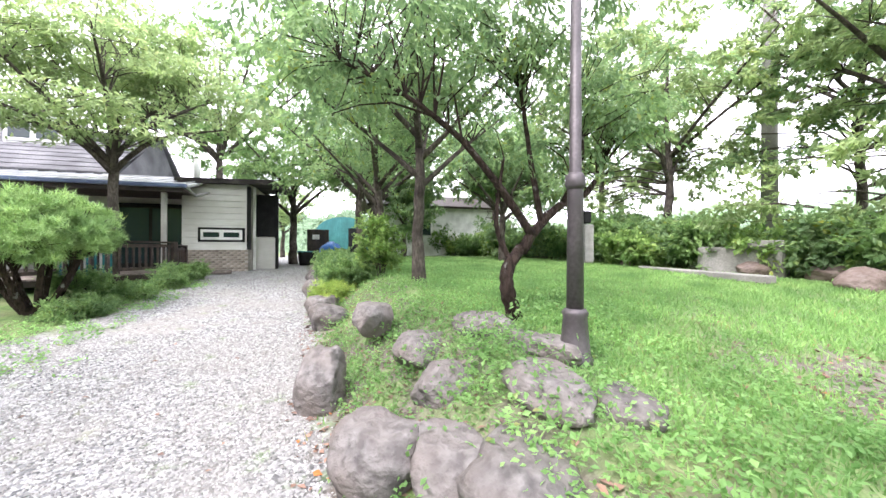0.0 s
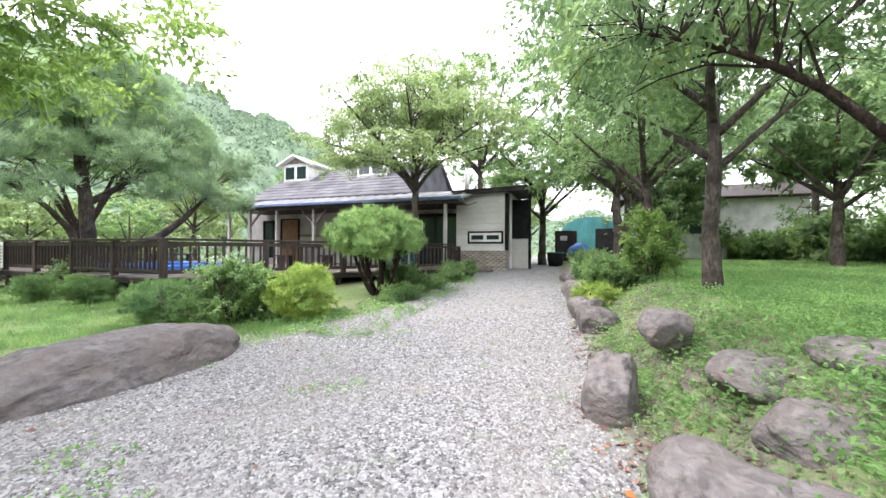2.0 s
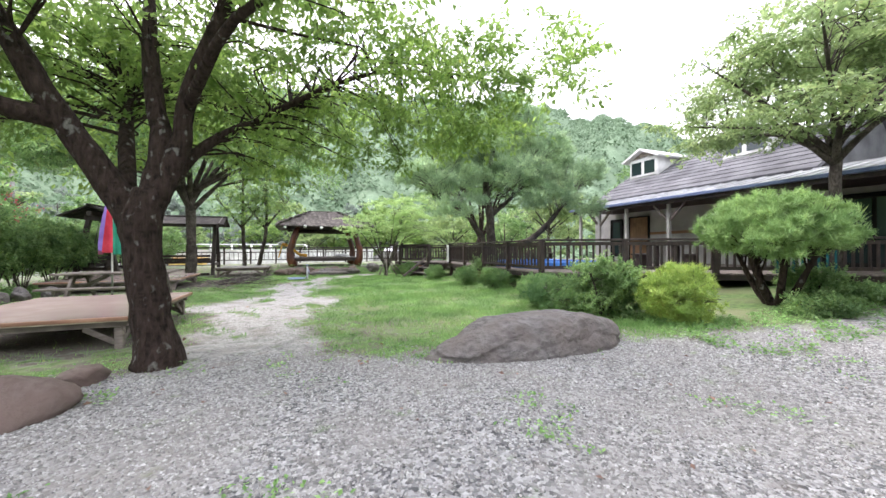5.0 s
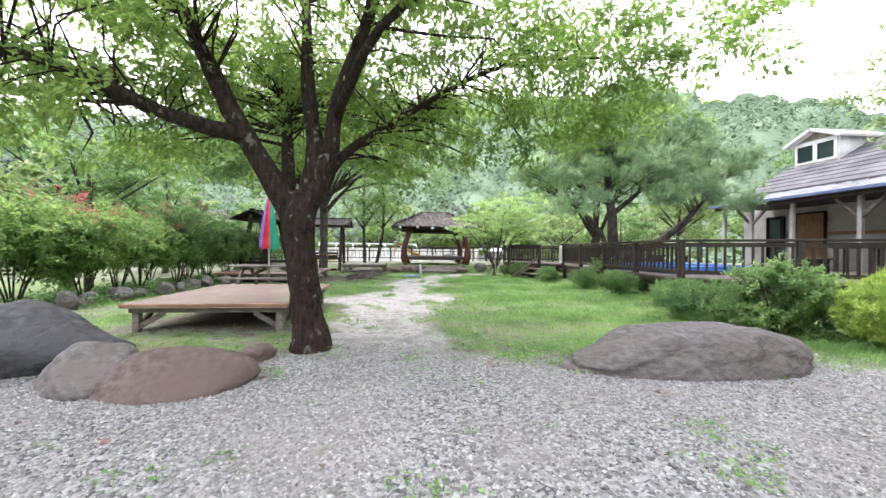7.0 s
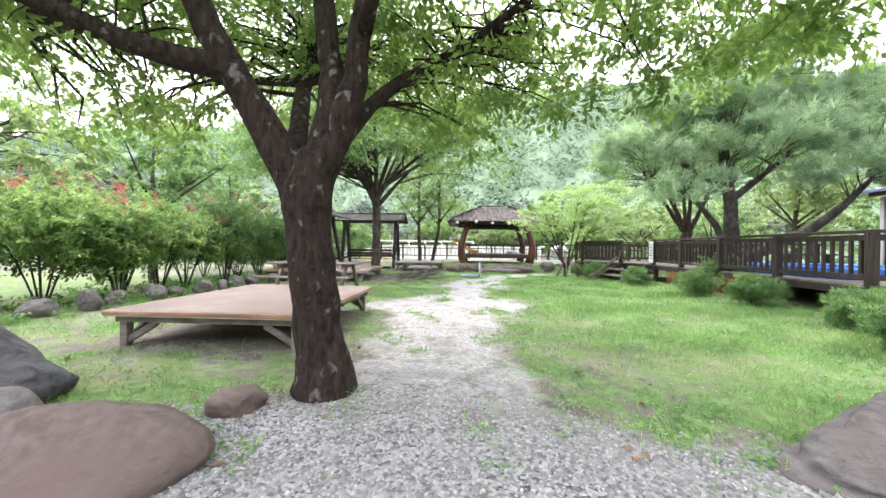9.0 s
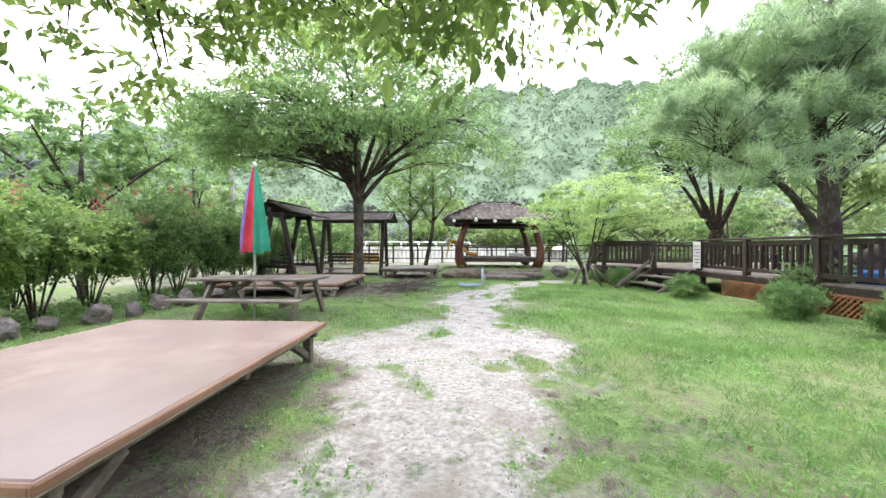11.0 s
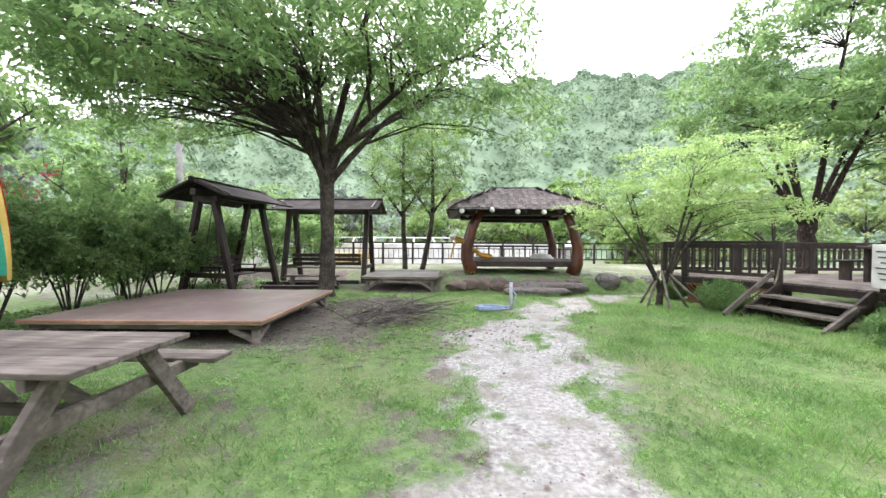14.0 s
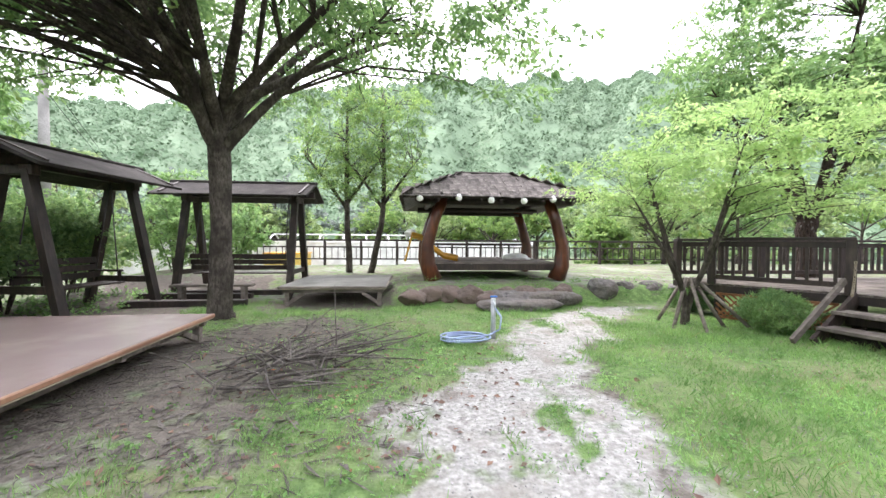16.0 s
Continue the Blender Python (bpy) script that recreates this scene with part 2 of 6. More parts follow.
M_VIOLET = surface("violet_cloth", (0.26, 0.16, 0.50), (0.36, 0.24, 0.60), 0.8, 60, 3, bump=0.2, depth=0.002)
M_YCLOTH = surface("yellow_cloth", (0.60, 0.42, 0.10), (0.70, 0.52, 0.16), 0.8, 60, 3, bump=0.2, depth=0.002)
M_PINK = surface("pink_cloth", (0.62, 0.22, 0.36), (0.72, 0.32, 0.45), 0.8, 60, 3, bump=0.2, depth=0.002)
M_BULB = nodes_of("white_globe")[0]
M_BULB.node_tree.nodes["Principled BSDF"].inputs["Base Color"].default_value = (0.85, 0.85, 0.83, 1)
M_BULB.node_tree.nodes["Principled BSDF"].inputs["Roughness"].default_value = 0.25
M_GLASS, _t, _b = nodes_of("dark_window_glass")
_b.inputs["Base Color"].default_value = (0.02, 0.035, 0.035, 1)
_b.inputs["Roughness"].default_value = 0.06
M_TEALNET = surface("teal_net", (0.015, 0.11, 0.12), (0.03, 0.17, 0.18), 0.7, 40, 3)


# ---- building blocks ----
class Shape:
    """Vertices and faces of one mesh, gathered from simple solids."""

    def __init__(self):
        self.v, self.f, self.soft = [], [], []

    def add(self, verts, faces, soft=False):
        k = len(self.v)
        self.v += [tuple(p) for p in verts]
        self.f += [tuple(i + k for i in f) for f in faces]
        self.soft += [soft] * len(faces)
        return self

    def box(self, c, s, m=None, bevel=0.0):
        b = bmesh.new()
        bmesh.ops.create_cube(b, size=1, matrix=Matrix.Diagonal((*s, 1)))
        if bevel:
            bmesh.ops.bevel(b, geom=b.edges[:], offset=bevel, segments=1, affect="EDGES")
        m = Matrix.Translation(c) @ (m or Matrix())
        self.add([m @ v.co for v in b.verts], [[v.index for v in f.verts] for f in b.faces])
        b.free()
        return self

    def beam(self, p, q, w, h, bevel=0.004):
        p, q = Vector(p), Vector(q)
        d = q - p
        up = Vector((0, 0, 1)) if abs(d.normalized().z) < 0.95 else Vector((0, 1, 0))
        x = d.normalized()
        y = up.cross(x).normalized()
        z = x.cross(y)
        m = Matrix((x, y, z)).transposed().to_4x4()
        return self.box((p + q) / 2, (d.length, w, h), m, bevel)

    def tube(self, pts, radii, n=8, cap=True):
        pts = [Vector(p) for p in pts]
        verts, faces = [], []
        side = Vector((1, 0.13, 0.05))
        for i, p in enumerate(pts):
            d = (pts[min(i + 1, len(pts) - 1)] - pts[max(i - 1, 0)]).normalized()
            if abs(d.dot(side.normalized())) > 0.97:
                side = Vector((0.1, 1, 0.1))
            a = (side - d * side.dot(d)).normalized()
            b = d.cross(a)
            side = a
            for k in range(n):
                w = 2 * math.pi * k / n
                verts.append(p + (a * math.cos(w) + b * math.sin(w)) * radii[i])
        for i in range(len(pts) - 1):
            for k in range(n):
                faces.append((i * n + k, i * n + (k + 1) % n, (i + 1) * n + (k + 1) % n, (i + 1) * n + k))
        if cap:
            faces += [tuple(range(n))[::-1], tuple((len(pts) - 1) * n + k for k in range(n))]
        return self.add(verts, faces, True)

    def prism(self, outline, z0, z1):
        n = len(outline)
        v = [(x, y, z0) for x, y in outline] + [(x, y, z1) for x, y in outline]
        f = [tuple(range(n))[::-1], tuple(range(n, 2 * n))] + [(i, (i + 1) % n, n + (i + 1) % n, n + i) for i in range(n)]
        return self.add(v, f)

    def slab(self, corners, thick):
        """A sheet through four corners, given anticlockwise from above, thick metres deep."""
        a, b, c, d = [Vector(p) for p in corners]
        n = (b - a).cross(d - a).normalized() * thick
        v = [a - n, b - n, c - n, d - n, a, b, c, d]
        return self.add(v, [(3, 2, 1, 0), (4, 5, 6, 7), (0, 1, 5, 4), (1, 2, 6, 5), (2, 3, 7, 6), (3, 0, 4, 7)])

    def mesh(self, name, mat):
        me = bpy.data.meshes.new(name)
        me.from_pydata(self.v, [], self.f)
        me.polygons.foreach_set("use_smooth", self.soft)
        me.materials.append(mat)
        me.update()
        return me


def part(name, shape, mat, parent=None, label=""):
    me = shape if isinstance(shape, bpy.types.Mesh) else shape.mesh(name, mat)
    ob = new(name, me)
    if parent:
        ob.parent = parent
    if label:
        ob["label"] = label
    return ob


def thing(name, label, category, at=(0, 0, 0), turn=0.0, group="", kind=""):
    ob = new(name)
    ob.empty_display_size = 0.2
    ob.matrix_basis = pose(*at, 0, 0, turn)
    return tagged(ob, label, category, group, kind)


def quick_mesh(name, verts, faces, mat, soft=False):
    """A mesh from arrays; faces all with the same number of corners."""
    me = bpy.data.meshes.new(name)
    n, k = faces.shape
    me.vertices.add(len(verts))
    me.vertices.foreach_set("co", np.ascontiguousarray(verts, dtype=np.float32).ravel())
    me.loops.add(n * k)
    me.loops.foreach_set("vertex_index", np.ascontiguousarray(faces, dtype=np.int32).ravel())
    me.polygons.add(n)
    me.polygons.foreach_set("loop_start", np.arange(0, n * k, k, dtype=np.int32))
    me.polygons.foreach_set("use_smooth", np.full(n, soft))
    me.materials.append(mat)
    me.update()
    me.validate()
    return me


def unit(a):
    return a / np.maximum(np.linalg.norm(a, axis=-1, keepdims=True), 1e-9)


def leaf_mesh(name, p, d, nrm, length, width, mat):
    """Pointed leaves, folded along the middle: base p, direction d, normal nrm."""
    d = unit(d)
    s = unit(np.cross(d, nrm))
    up = np.cross(s, d)
    L, W = length[:, None], width[:, None]
    v = np.stack([p, p + d * L * 0.45 + s * W * 0.5 + up * W * 0.18, p + d * L, p + d * L * 0.45 - s * W * 0.5 + up * W * 0.18], 1).reshape(-1, 3)
    f = np.arange(len(p) * 4).reshape(-1, 4)
    return quick_mesh(name, v, f, mat)


# ---- the ground ----
def smooth(a, b, v):
    t = np.clip((np.asarray(v, float) - a) / (b - a), 0, 1)
    return t * t * (3 - 2 * t)


def wobble(x, y, s=1.0):
    return (np.sin(1.3 * s * x + 0.7 * np.sin(0.9 * s * y)) + np.sin(1.1 * s * y + 1.7 + 0.8 * np.sin(0.7 * s * x)) + 0.6 * np.sin(2.9 * s * x + 2.3 * s * y)) / 2.6


def bed_edge(x):
    return -9.65 + 0.07 * (np.asarray(x, float) - 3)


def ground_z(x, y):
    x, y = np.asarray(x, float), np.asarray(y, float)
    z = 0.055 * np.clip(x - 4, 0, 10.5) * (1 - smooth(3, 8, y))
    z = z + 0.02 * wobble(x, y)
    lawn = np.interp(x, [-3, 0, 1.5, 2.9, 3.7, 6.3, 15, 40], [0.0, 0.12, 0.28, 0.52, 0.68, 0.78, 0.95, 1.0])
    d = bed_edge(x) - y
    z = z + (np.maximum(lawn - z, 0)) * smooth(0.0, 1.4, d)
    z = z + 0.8 * smooth(9.0, 14.0, d)
    z = z + 0.36 * smooth(10.3, 10.9, y + 0.15 * wobble(x, y)) * smooth(-1.6, -0.6, x)
    z = z + 0.3 * smooth(12.8, 14.5, y) * (1 - smooth(-1.6, -0.6, x))
    return z - 1.6 * smooth(19.2, 22, y) - 0.5 * smooth(-9, -12, x) * smooth(-8, 0, y)


# the trodden path: its two edges along y
PATH_Y = [-7, -4.4, -2.5, -1, 0.3, 1.2, 1.9, 3.2, 4.5, 5.5, 6.2, 7, 8.2, 9.2, 10.2]
PATH_W = [-1.8, -1.0, -1.2, -1.3, -1.9, -1.3, -0.65, -0.6, -0.62, -0.75, 0.1, 0.75, 1.35, 2.1, 3.2]
PATH_E = [1.8, 0.5, 0.4, 0.7, 1.25, 1.1, 0.6, 0.85, 1.1, 1.3, 1.45, 1.95, 2.8, 3.7, 5.2]


def path_depth(x, y):
    """Metres inside the path's edges; negative beside it."""
    return np.minimum(np.asarray(x, float) - np.interp(y, PATH_Y, PATH_W), np.interp(y, PATH_Y, PATH_E) - x)


def tufts(x, y):
    """Islands of grass that break up worn ground."""
    return smooth(0.35, 0.75, wobble(x * 1.2 + 1.1, y * 0.9 + 0.7, 3.4) + 0.5 * wobble(x, y + 5, 9.0))


def cover(x, y):
    """How much gravel, how much turf and how much pale sand lies at a place."""
    x, y = np.asarray(x, float), np.asarray(y, float)
    w = wobble(x, y, 1.4)
    d = bed_edge(x) - y
    far_side = np.interp(x, [-8, -2.5, -1.0, 0.8, 1.8, 4.6, 5.5, 9.0, 13.0, 30], [-5.2, -4.9, -4.4, -4.3, -4.9, -5.3, -6.0, -6.4, -6.0, -5.0])
    road = (1 - smooth(-0.1, 0.35, d)) * (1 - smooth(-0.5, 0.7, y - far_side + 0.3 * w + 0.15 * wobble(x, y, 5)))
    path = smooth(-0.45, 0.35, path_depth(x, y) + 0.22 * w + 0.22 * wobble(x, y, 4.5)) * smooth(-6.5, -5, y) * (1 - smooth(9.6, 10.3, y))
    gravel = np.maximum(road, path * (0.7 - 0.55 * smooth(-4.6, -2.8, y)))
    isle = tufts(x, y) * smooth(-6.6, -5.0, y)
    turf = (1 - road) * (1 - path) + 0.75 * isle * path * smooth(-5.0, -2.5, y)
    under = np.zeros_like(x)
    for ax, bx, ay, by in ((-4.0, -1.7, -3.2, -0.5), (-6.5, -3.0, 4.4, 7.9), (-3.4, -1.2, 9.9, 13.0), (-9, -4.8, 8, 14)):
        under = np.maximum(under, smooth(-0.5, 0.4, np.minimum(np.minimum(x - ax, bx - x), np.minimum(y - ay, by - y))))
    turf = turf * (1 - 0.97 * under)
    brush = smooth(-0.3, 0.5, 1.2 - np.hypot((x + 2.3) / 1.15, (y - 6.9) / 1.7) + 0.35 * w)
    turf = turf * (1 - 0.85 * brush)
    thin = smooth(0.1, 0.8, -x) * smooth(-3.5, -2, y) * (1 - smooth(9.5, 11, y))
    turf = turf * (1 - 0.4 * thin * smooth(-0.3, 0.5, wobble(x + 1, y - 2, 1.9)))
    fringe = smooth(-4.6, -3.8, y) * (1 - smooth(-3.0, -0.8, y)) * (1 - smooth(1.6, 3.2, x))
    turf = turf * (1 - 0.45 * fringe * (1 - tufts(x + 2, y + 1)))
    turf = turf * (1 - 0.5 * smooth(10.4, 11.0, y))
    bare = smooth(0.0, 0.3, d) * (1 - smooth(0.8, 1.8, d + 0.5 * w)) * 0.5
    worn = smooth(0.1, 0.7, wobble(x - 4, y, 1.7)) * smooth(3.2, 2.0, np.hypot(x - 2.0, y + 13.3)) * smooth(0, 1, d)
    turf = np.clip(turf * (1 - bare) * (1 - 0.8 * worn), 0, 1)
    sand = np.maximum(path * smooth(-5.2, -4.0, y), 0.75 * smooth(-4.6, -3.4, y) * (1 - under) * (1 - brush) * (0.5 + 0.5 * smooth(-0.2, 0.6, w)))
    return np.clip(gravel, 0, 1), turf, np.clip(sand, 0, 1)


def axis(lo, hi, step, reach):
    inner = np.arange(lo, hi + step / 2, step)
    grow = step * 1.35 ** np.arange(1, 40)
    out = np.cumsum(grow)
    out = out[out < reach]
    return np.concatenate([lo - out[::-1], inner, hi + out])


gx, gy = axis(-11, 17, 0.14, 3500), axis(-15, 15, 0.14, 3500)
GX, GY = np.meshgrid(gx, gy)
GZ = ground_z(GX, GY)
cells = (np.arange(len(gy) - 1)[:, None] * len(gx) + np.arange(len(gx) - 1)[None, :]).ravel()
ground_mesh = quick_mesh("ground", np.stack([GX.ravel(), GY.ravel(), GZ.ravel()], 1),
                         np.stack([cells, cells + 1, cells + len(gx) + 1, cells + len(gx)], 1), M_GROUND, True)
gr, tu, sa = cover(GX, GY)
layer = ground_mesh.color_attributes.new("cover", "FLOAT_COLOR", "POINT")
layer.data.foreach_set("color", np.stack([gr.ravel(), tu.ravel(), sa.ravel(), 1 + 0 * gr.ravel()], 1).astype(np.float32).ravel())
tagged(new("ground", ground_mesh), "grey gravel drive, sandy path and rough lawn", "ground", kind="structure")


def gz(x, y):
    return float(ground_z(x, y))


# ---- plants ----
def scatter_in(blobs, count):
    """Places spread through a crown made of ellipsoids (x, y, z, rx, ry, rz), more of them near the skin."""
    blobs = np.array(blobs, float)
    share = blobs[:, 3] * blobs[:, 4] * blobs[:, 5]
    pick = rng.choice(len(blobs), count, p=share / share.sum())
    d = unit(rng.normal(size=(count, 3)))
    r = rng.uniform(0.25, 1, count) ** 0.5
    return blobs[pick, :3] + d * r[:, None] * blobs[pick, 3:]


def limbs_and_crown(ob, limbs, blobs, bark, leaves, clusters=110, per=160, spray=0.5, flat=0.5, leaf=0.09, slim=0.45, droop=0.3, sides=8, name="trunk", twigs=True):
    """Limbs as (points, radii); thin boughs run from them to clusters of leaves all through the crown."""
    wood = Shape()
    joints = []
    for pts, radii in limbs:
        fine_p, fine_r = [], []
        for i in range(len(pts) - 1):
            for k in range(4):
                t = k / 4
                p0, p1, p2, p3 = (Vector(pts[min(max(j, 0), len(pts) - 1)]) for j in (i - 1, i, i + 1, i + 2))
                q = 0.5 * (2 * p1 + (p2 - p0) * t + (2 * p0 - 5 * p1 + 4 * p2 - p3) * t * t + (3 * p1 - p0 - 3 * p2 + p3) * t ** 3)
                r = radii[i] * (1 - t) + radii[i + 1] * t
                fine_p.append(q + Vector(rng.normal(size=3)) * r * 0.07)
                fine_r.append(r * rng.uniform(0.93, 1.07))
        fine_p.append(Vector(pts[-1]))
        fine_r.append(radii[-1])
        wood.tube(fine_p, fine_r, sides)
        joints += [(tuple(p), r) for p, r in zip(fine_p, fine_r)]
    jp, jr = np.array([j[0] for j in joints]), np.array([j[1] for j in joints])
    hubs = scatter_in(blobs, clusters)
    tips = np.array([pts[-1] for pts, _ in limbs[1:]], float).reshape(-1, 3)
    hubs[:len(tips)] = tips[:clusters]
    top = jp[:, 2].max()
    for h in hubs:
        if not twigs:
            break
        cost = np.linalg.norm(jp - h, axis=1) + 1.2 * np.maximum(jp[:, 2] - h[2] + 0.1, 0) + 0.6 * (jp[:, 2] < 0.3 * top) + rng.uniform(0, 0.7, len(jp))
        k = int(cost.argmin())
        a, b = Vector(jp[k]), Vector(h)
        d = (b - a).length
        r0 = min(jr[k] * 0.5, 0.006 + 0.008 * d)
        m1 = a.lerp(b, 0.35) + Vector((*rng.normal(size=2) * 0.08 * d, 0.10 * d))
        m2 = a.lerp(b, 0.7) + Vector((*rng.normal(size=2) * 0.06 * d, 0.08 * d))
        wood.tube([a, m1, m2, b], [r0, r0 * 0.75, r0 * 0.5, 0.004], 4, False)
    part(name, wood, bark, ob)
    n = clusters * per
    which = np.repeat(np.arange(clusters), per)
    sub = 5
    stems = unit(rng.normal(size=(clusters, sub, 3)) * [1, 1, flat])
    st = stems[which, rng.integers(0, sub, n)]
    along = rng.uniform(0.05, 1, n)[:, None] * spray * rng.uniform(0.6, 1.25, clusters)[which][:, None]
    p = hubs[which] + st * along + rng.normal(size=(n, 3)) * [0.05, 0.05, 0.05 * max(flat, 0.3)] * (spray / 0.5)
    p[:, 2] -= droop * 0.35 * along[:, 0] ** 2 / max(spray, 0.1)
    d = unit(st + rng.normal(size=(n, 3)) * 0.7)
    d[:, 2] -= droop
    nrm = np.array([0, 0, 1.0]) + 0.35 * st + rng.normal(size=(n, 3)) * 0.42
    size = leaf * rng.uniform(0.6, 1.25, n)
    crown = leaf_mesh("crown", p, d, nrm, size, size * slim, leaves)
    part("crown", crown, leaves, ob)
    return ob


def needle_tree(ob, limbs, blobs, bark, leaves, clusters=160, per=260, tuft=0.3, needle=0.16, width=0.010, sides=8, flat=0.6):
    """A pine: boughs that end in tufts of needles pointing up and outwards."""
    limbs_and_crown(ob, limbs, blobs, bark, leaves, clusters=clusters, per=1, spray=0.1, leaf=0.05, sides=sides)
    for c in list(ob.children):
        if c.name.startswith("crown"):
            bpy.data.objects.remove(c)
    n = clusters * per
    hubs = scatter_in(blobs, clusters)
    which = np.repeat(np.arange(clusters), per)
    sub = 9
    heads = hubs[:, None, :] + rng.normal(size=(clusters, sub, 3)) * [tuft, tuft, tuft * flat]
    base = heads[which, rng.integers(0, sub, n)] + rng.normal(size=(n, 3)) * 0.15 * needle
    d = unit(rng.normal(size=(n, 3)) + [0, 0, 0.75])
    size = needle * rng.uniform(0.6, 1.2, n)
    s = unit(np.cross(d, rng.normal(size=(n, 3))))
    v = np.stack([base - s * width * 0.5, base + s * width * 0.5, base + d * size[:, None]], 1).reshape(-1, 3)
    part("crown", quick_mesh("crown", v, np.arange(n * 3).reshape(-1, 3), leaves), leaves, ob)
    return ob


def plant(name, label, category, x, y, turn=0.0, group="", sink=0.04):
    return thing(name, label, category, (x, y, gz(x, y) - sink), turn, group)


def shrub(x, y, r, h, leaves, label, needles=False, stems=5, clusters=60, per=150, leaf=0.045, group="", low=0.12, name="shrub", spray=0.2):
    ob = plant(name, label, "shrub", x, y, rng.uniform(0, 360), group)
    limbs = []
    for k in range(stems):
        w = 2 * math.pi * k / stems + rng.uniform(-0.4, 0.4)
        limbs.append(([(0.05 * math.cos(w), 0.05 * math.sin(w), 0), (0.22 * r * math.cos(w), 0.22 * r * math.sin(w), 0.3 * h), (0.5 * r * math.cos(w), 0.5 * r * math.sin(w), 0.68 * h)], [0.02, 0.016, 0.008]))
    zc = (h + low) / 2
    blobs = [(0, 0, zc, r * 0.82, r * 0.82, (h - low) / 2 * 0.86)]
    for k in range(4):
        w = rng.uniform(0, 6.28)
        blobs.append((0.4 * r * math.cos(w), 0.4 * r * math.sin(w), zc + rng.uniform(-0.1, 0.2) * h, 0.5 * r, 0.5 * r, 0.3 * h))
    if needles:
        needle_tree(ob, limbs, blobs, M_BARK2, leaves, clusters, per, 0.07, 0.09, 0.010, 5)
    else:
        limbs_and_crown(ob, limbs, blobs, M_BARK2, leaves, clusters, per, spray, 0.9, leaf, 0.55, 0.1, 5, "stem")
    return ob


def rock_mesh(size, seed, rough=0.15, flat_top=0.0, detail=4):
    """A boulder worn round, with facets and cracks, sitting in the ground."""
    b = bmesh.new()
    bmesh.ops.create_icosphere(b, subdivisions=detail, radius=1)
    o = Vector((seed * 7.31, seed * 3.7, seed * 1.9))
    cuts = []
    r2 = random.Random(seed)
    for _ in range(10):
        c = Vector((r2.uniform(-1, 1), r2.uniform(-1, 1), r2.uniform(-0.6, 1))).normalized()
        cuts.append((c, r2.uniform(0.66, 0.92)))
    for v in b.verts:
        p = v.co.copy()
        for c, lim in cuts:
            over = p.dot(c) - lim
            if over > 0:
                p -= c * over * 0.85
        p += v.co * (noise.noise(v.co * 1.4 + o) * rough + noise.noise(v.co * 4 + o) * rough * 0.28 + noise.noise(v.co * 11 + o) * rough * 0.07)
        if flat_top:
            p.z = min(p.z, flat_top + 0.12 * noise.noise(v.co * 2.2 + o))
        v.co = Vector((p.x * size[0], p.y * size[1], p.z * size[2]))
    s = Shape()
    s.add([v.co for v in b.verts], [[v.index for v in f.verts] for f in b.faces], True)
    b.free()
    return s


def boulder(x, y, size, seed, mat, label, turn=0.0, up=0.5, tilt=0.0, group="", name="boulder", flat_top=0.0, z=None):
    ob = new(name, rock_mesh(size, seed, flat_top=flat_top).mesh(name, mat))
    ob.matrix_basis = pose(x, y, (gz(x, y) if z is None else z) + size[2] * up, tilt, 0, turn)
    return tagged(ob, label, "rock", group)


# ---- things of wood ----
def low_platform(x0, x1, y0, y1, top, label, edge, sheet, group="low platforms", turn=0.0):
    """A square sitting platform: sheet, plywood, frame and splayed legs with braces."""
    cx, cy = (x0 + x1) / 2, (y0 + y1) / 2
    g = gz(cx, cy)
    ob = thing("low_platform", label, "platform", (cx, cy, g), turn, group)
    w, d, h = x1 - x0, y1 - y0, top - g
    part("sheet", Shape().box((0, 0, h - 0.012), (w - 0.02, d - 0.02, 0.024), None, 0.008), sheet, ob)
    part("edging", Shape().box((0, -d / 2, h - 0.028), (w, 0.03, 0.05), None, 0.01).box((0, d / 2, h - 0.028), (w, 0.03, 0.05), None, 0.01)
         .box((-w / 2, 0, h - 0.028), (0.03, d + 0.03, 0.05), None, 0.01).box((w / 2, 0, h - 0.028), (0.03, d + 0.03, 0.05), None, 0.01), edge, ob)
    part("plywood", Shape().box((0, 0, h - 0.045), (w + 0.012, d + 0.012, 0.04), None, 0.003), M_PALEWOOD, ob)
    for sy in (-1, 0, 1):
        part("joist", Shape().box((0, sy * (d / 2 - 0.12), h - 0.105), (w - 0.1, 0.06, 0.08), None, 0.004), M_GREYWOOD, ob)
    for sx in (-1, 1):
        part("joist", Shape().box((sx * (w / 2 - 0.14), 0, h - 0.11), (0.06, d - 0.32, 0.085), None, 0.004), M_GREYWOOD, ob)
        for sy in (-1, 1):
            px, py = sx * (w / 2 - 0.14), sy * (d / 2 - 0.14)
            part("leg", Shape().box((px, py, (h - 0.15) / 2 - 0.02), (0.09, 0.09, h - 0.11), None, 0.006), M_GREYWOOD, ob)
            part("brace", Shape().beam((px - sx * 0.36, py, h - 0.15), (px - sx * 0.02, py, 0.06), 0.05, 0.07), M_GREYWOOD, ob)
            part("brace", Shape().beam((px, py - sy * 0.36, h - 0.15), (px, py - sy * 0.02, 0.06), 0.05, 0.07), M_GREYWOOD, ob)
    return ob


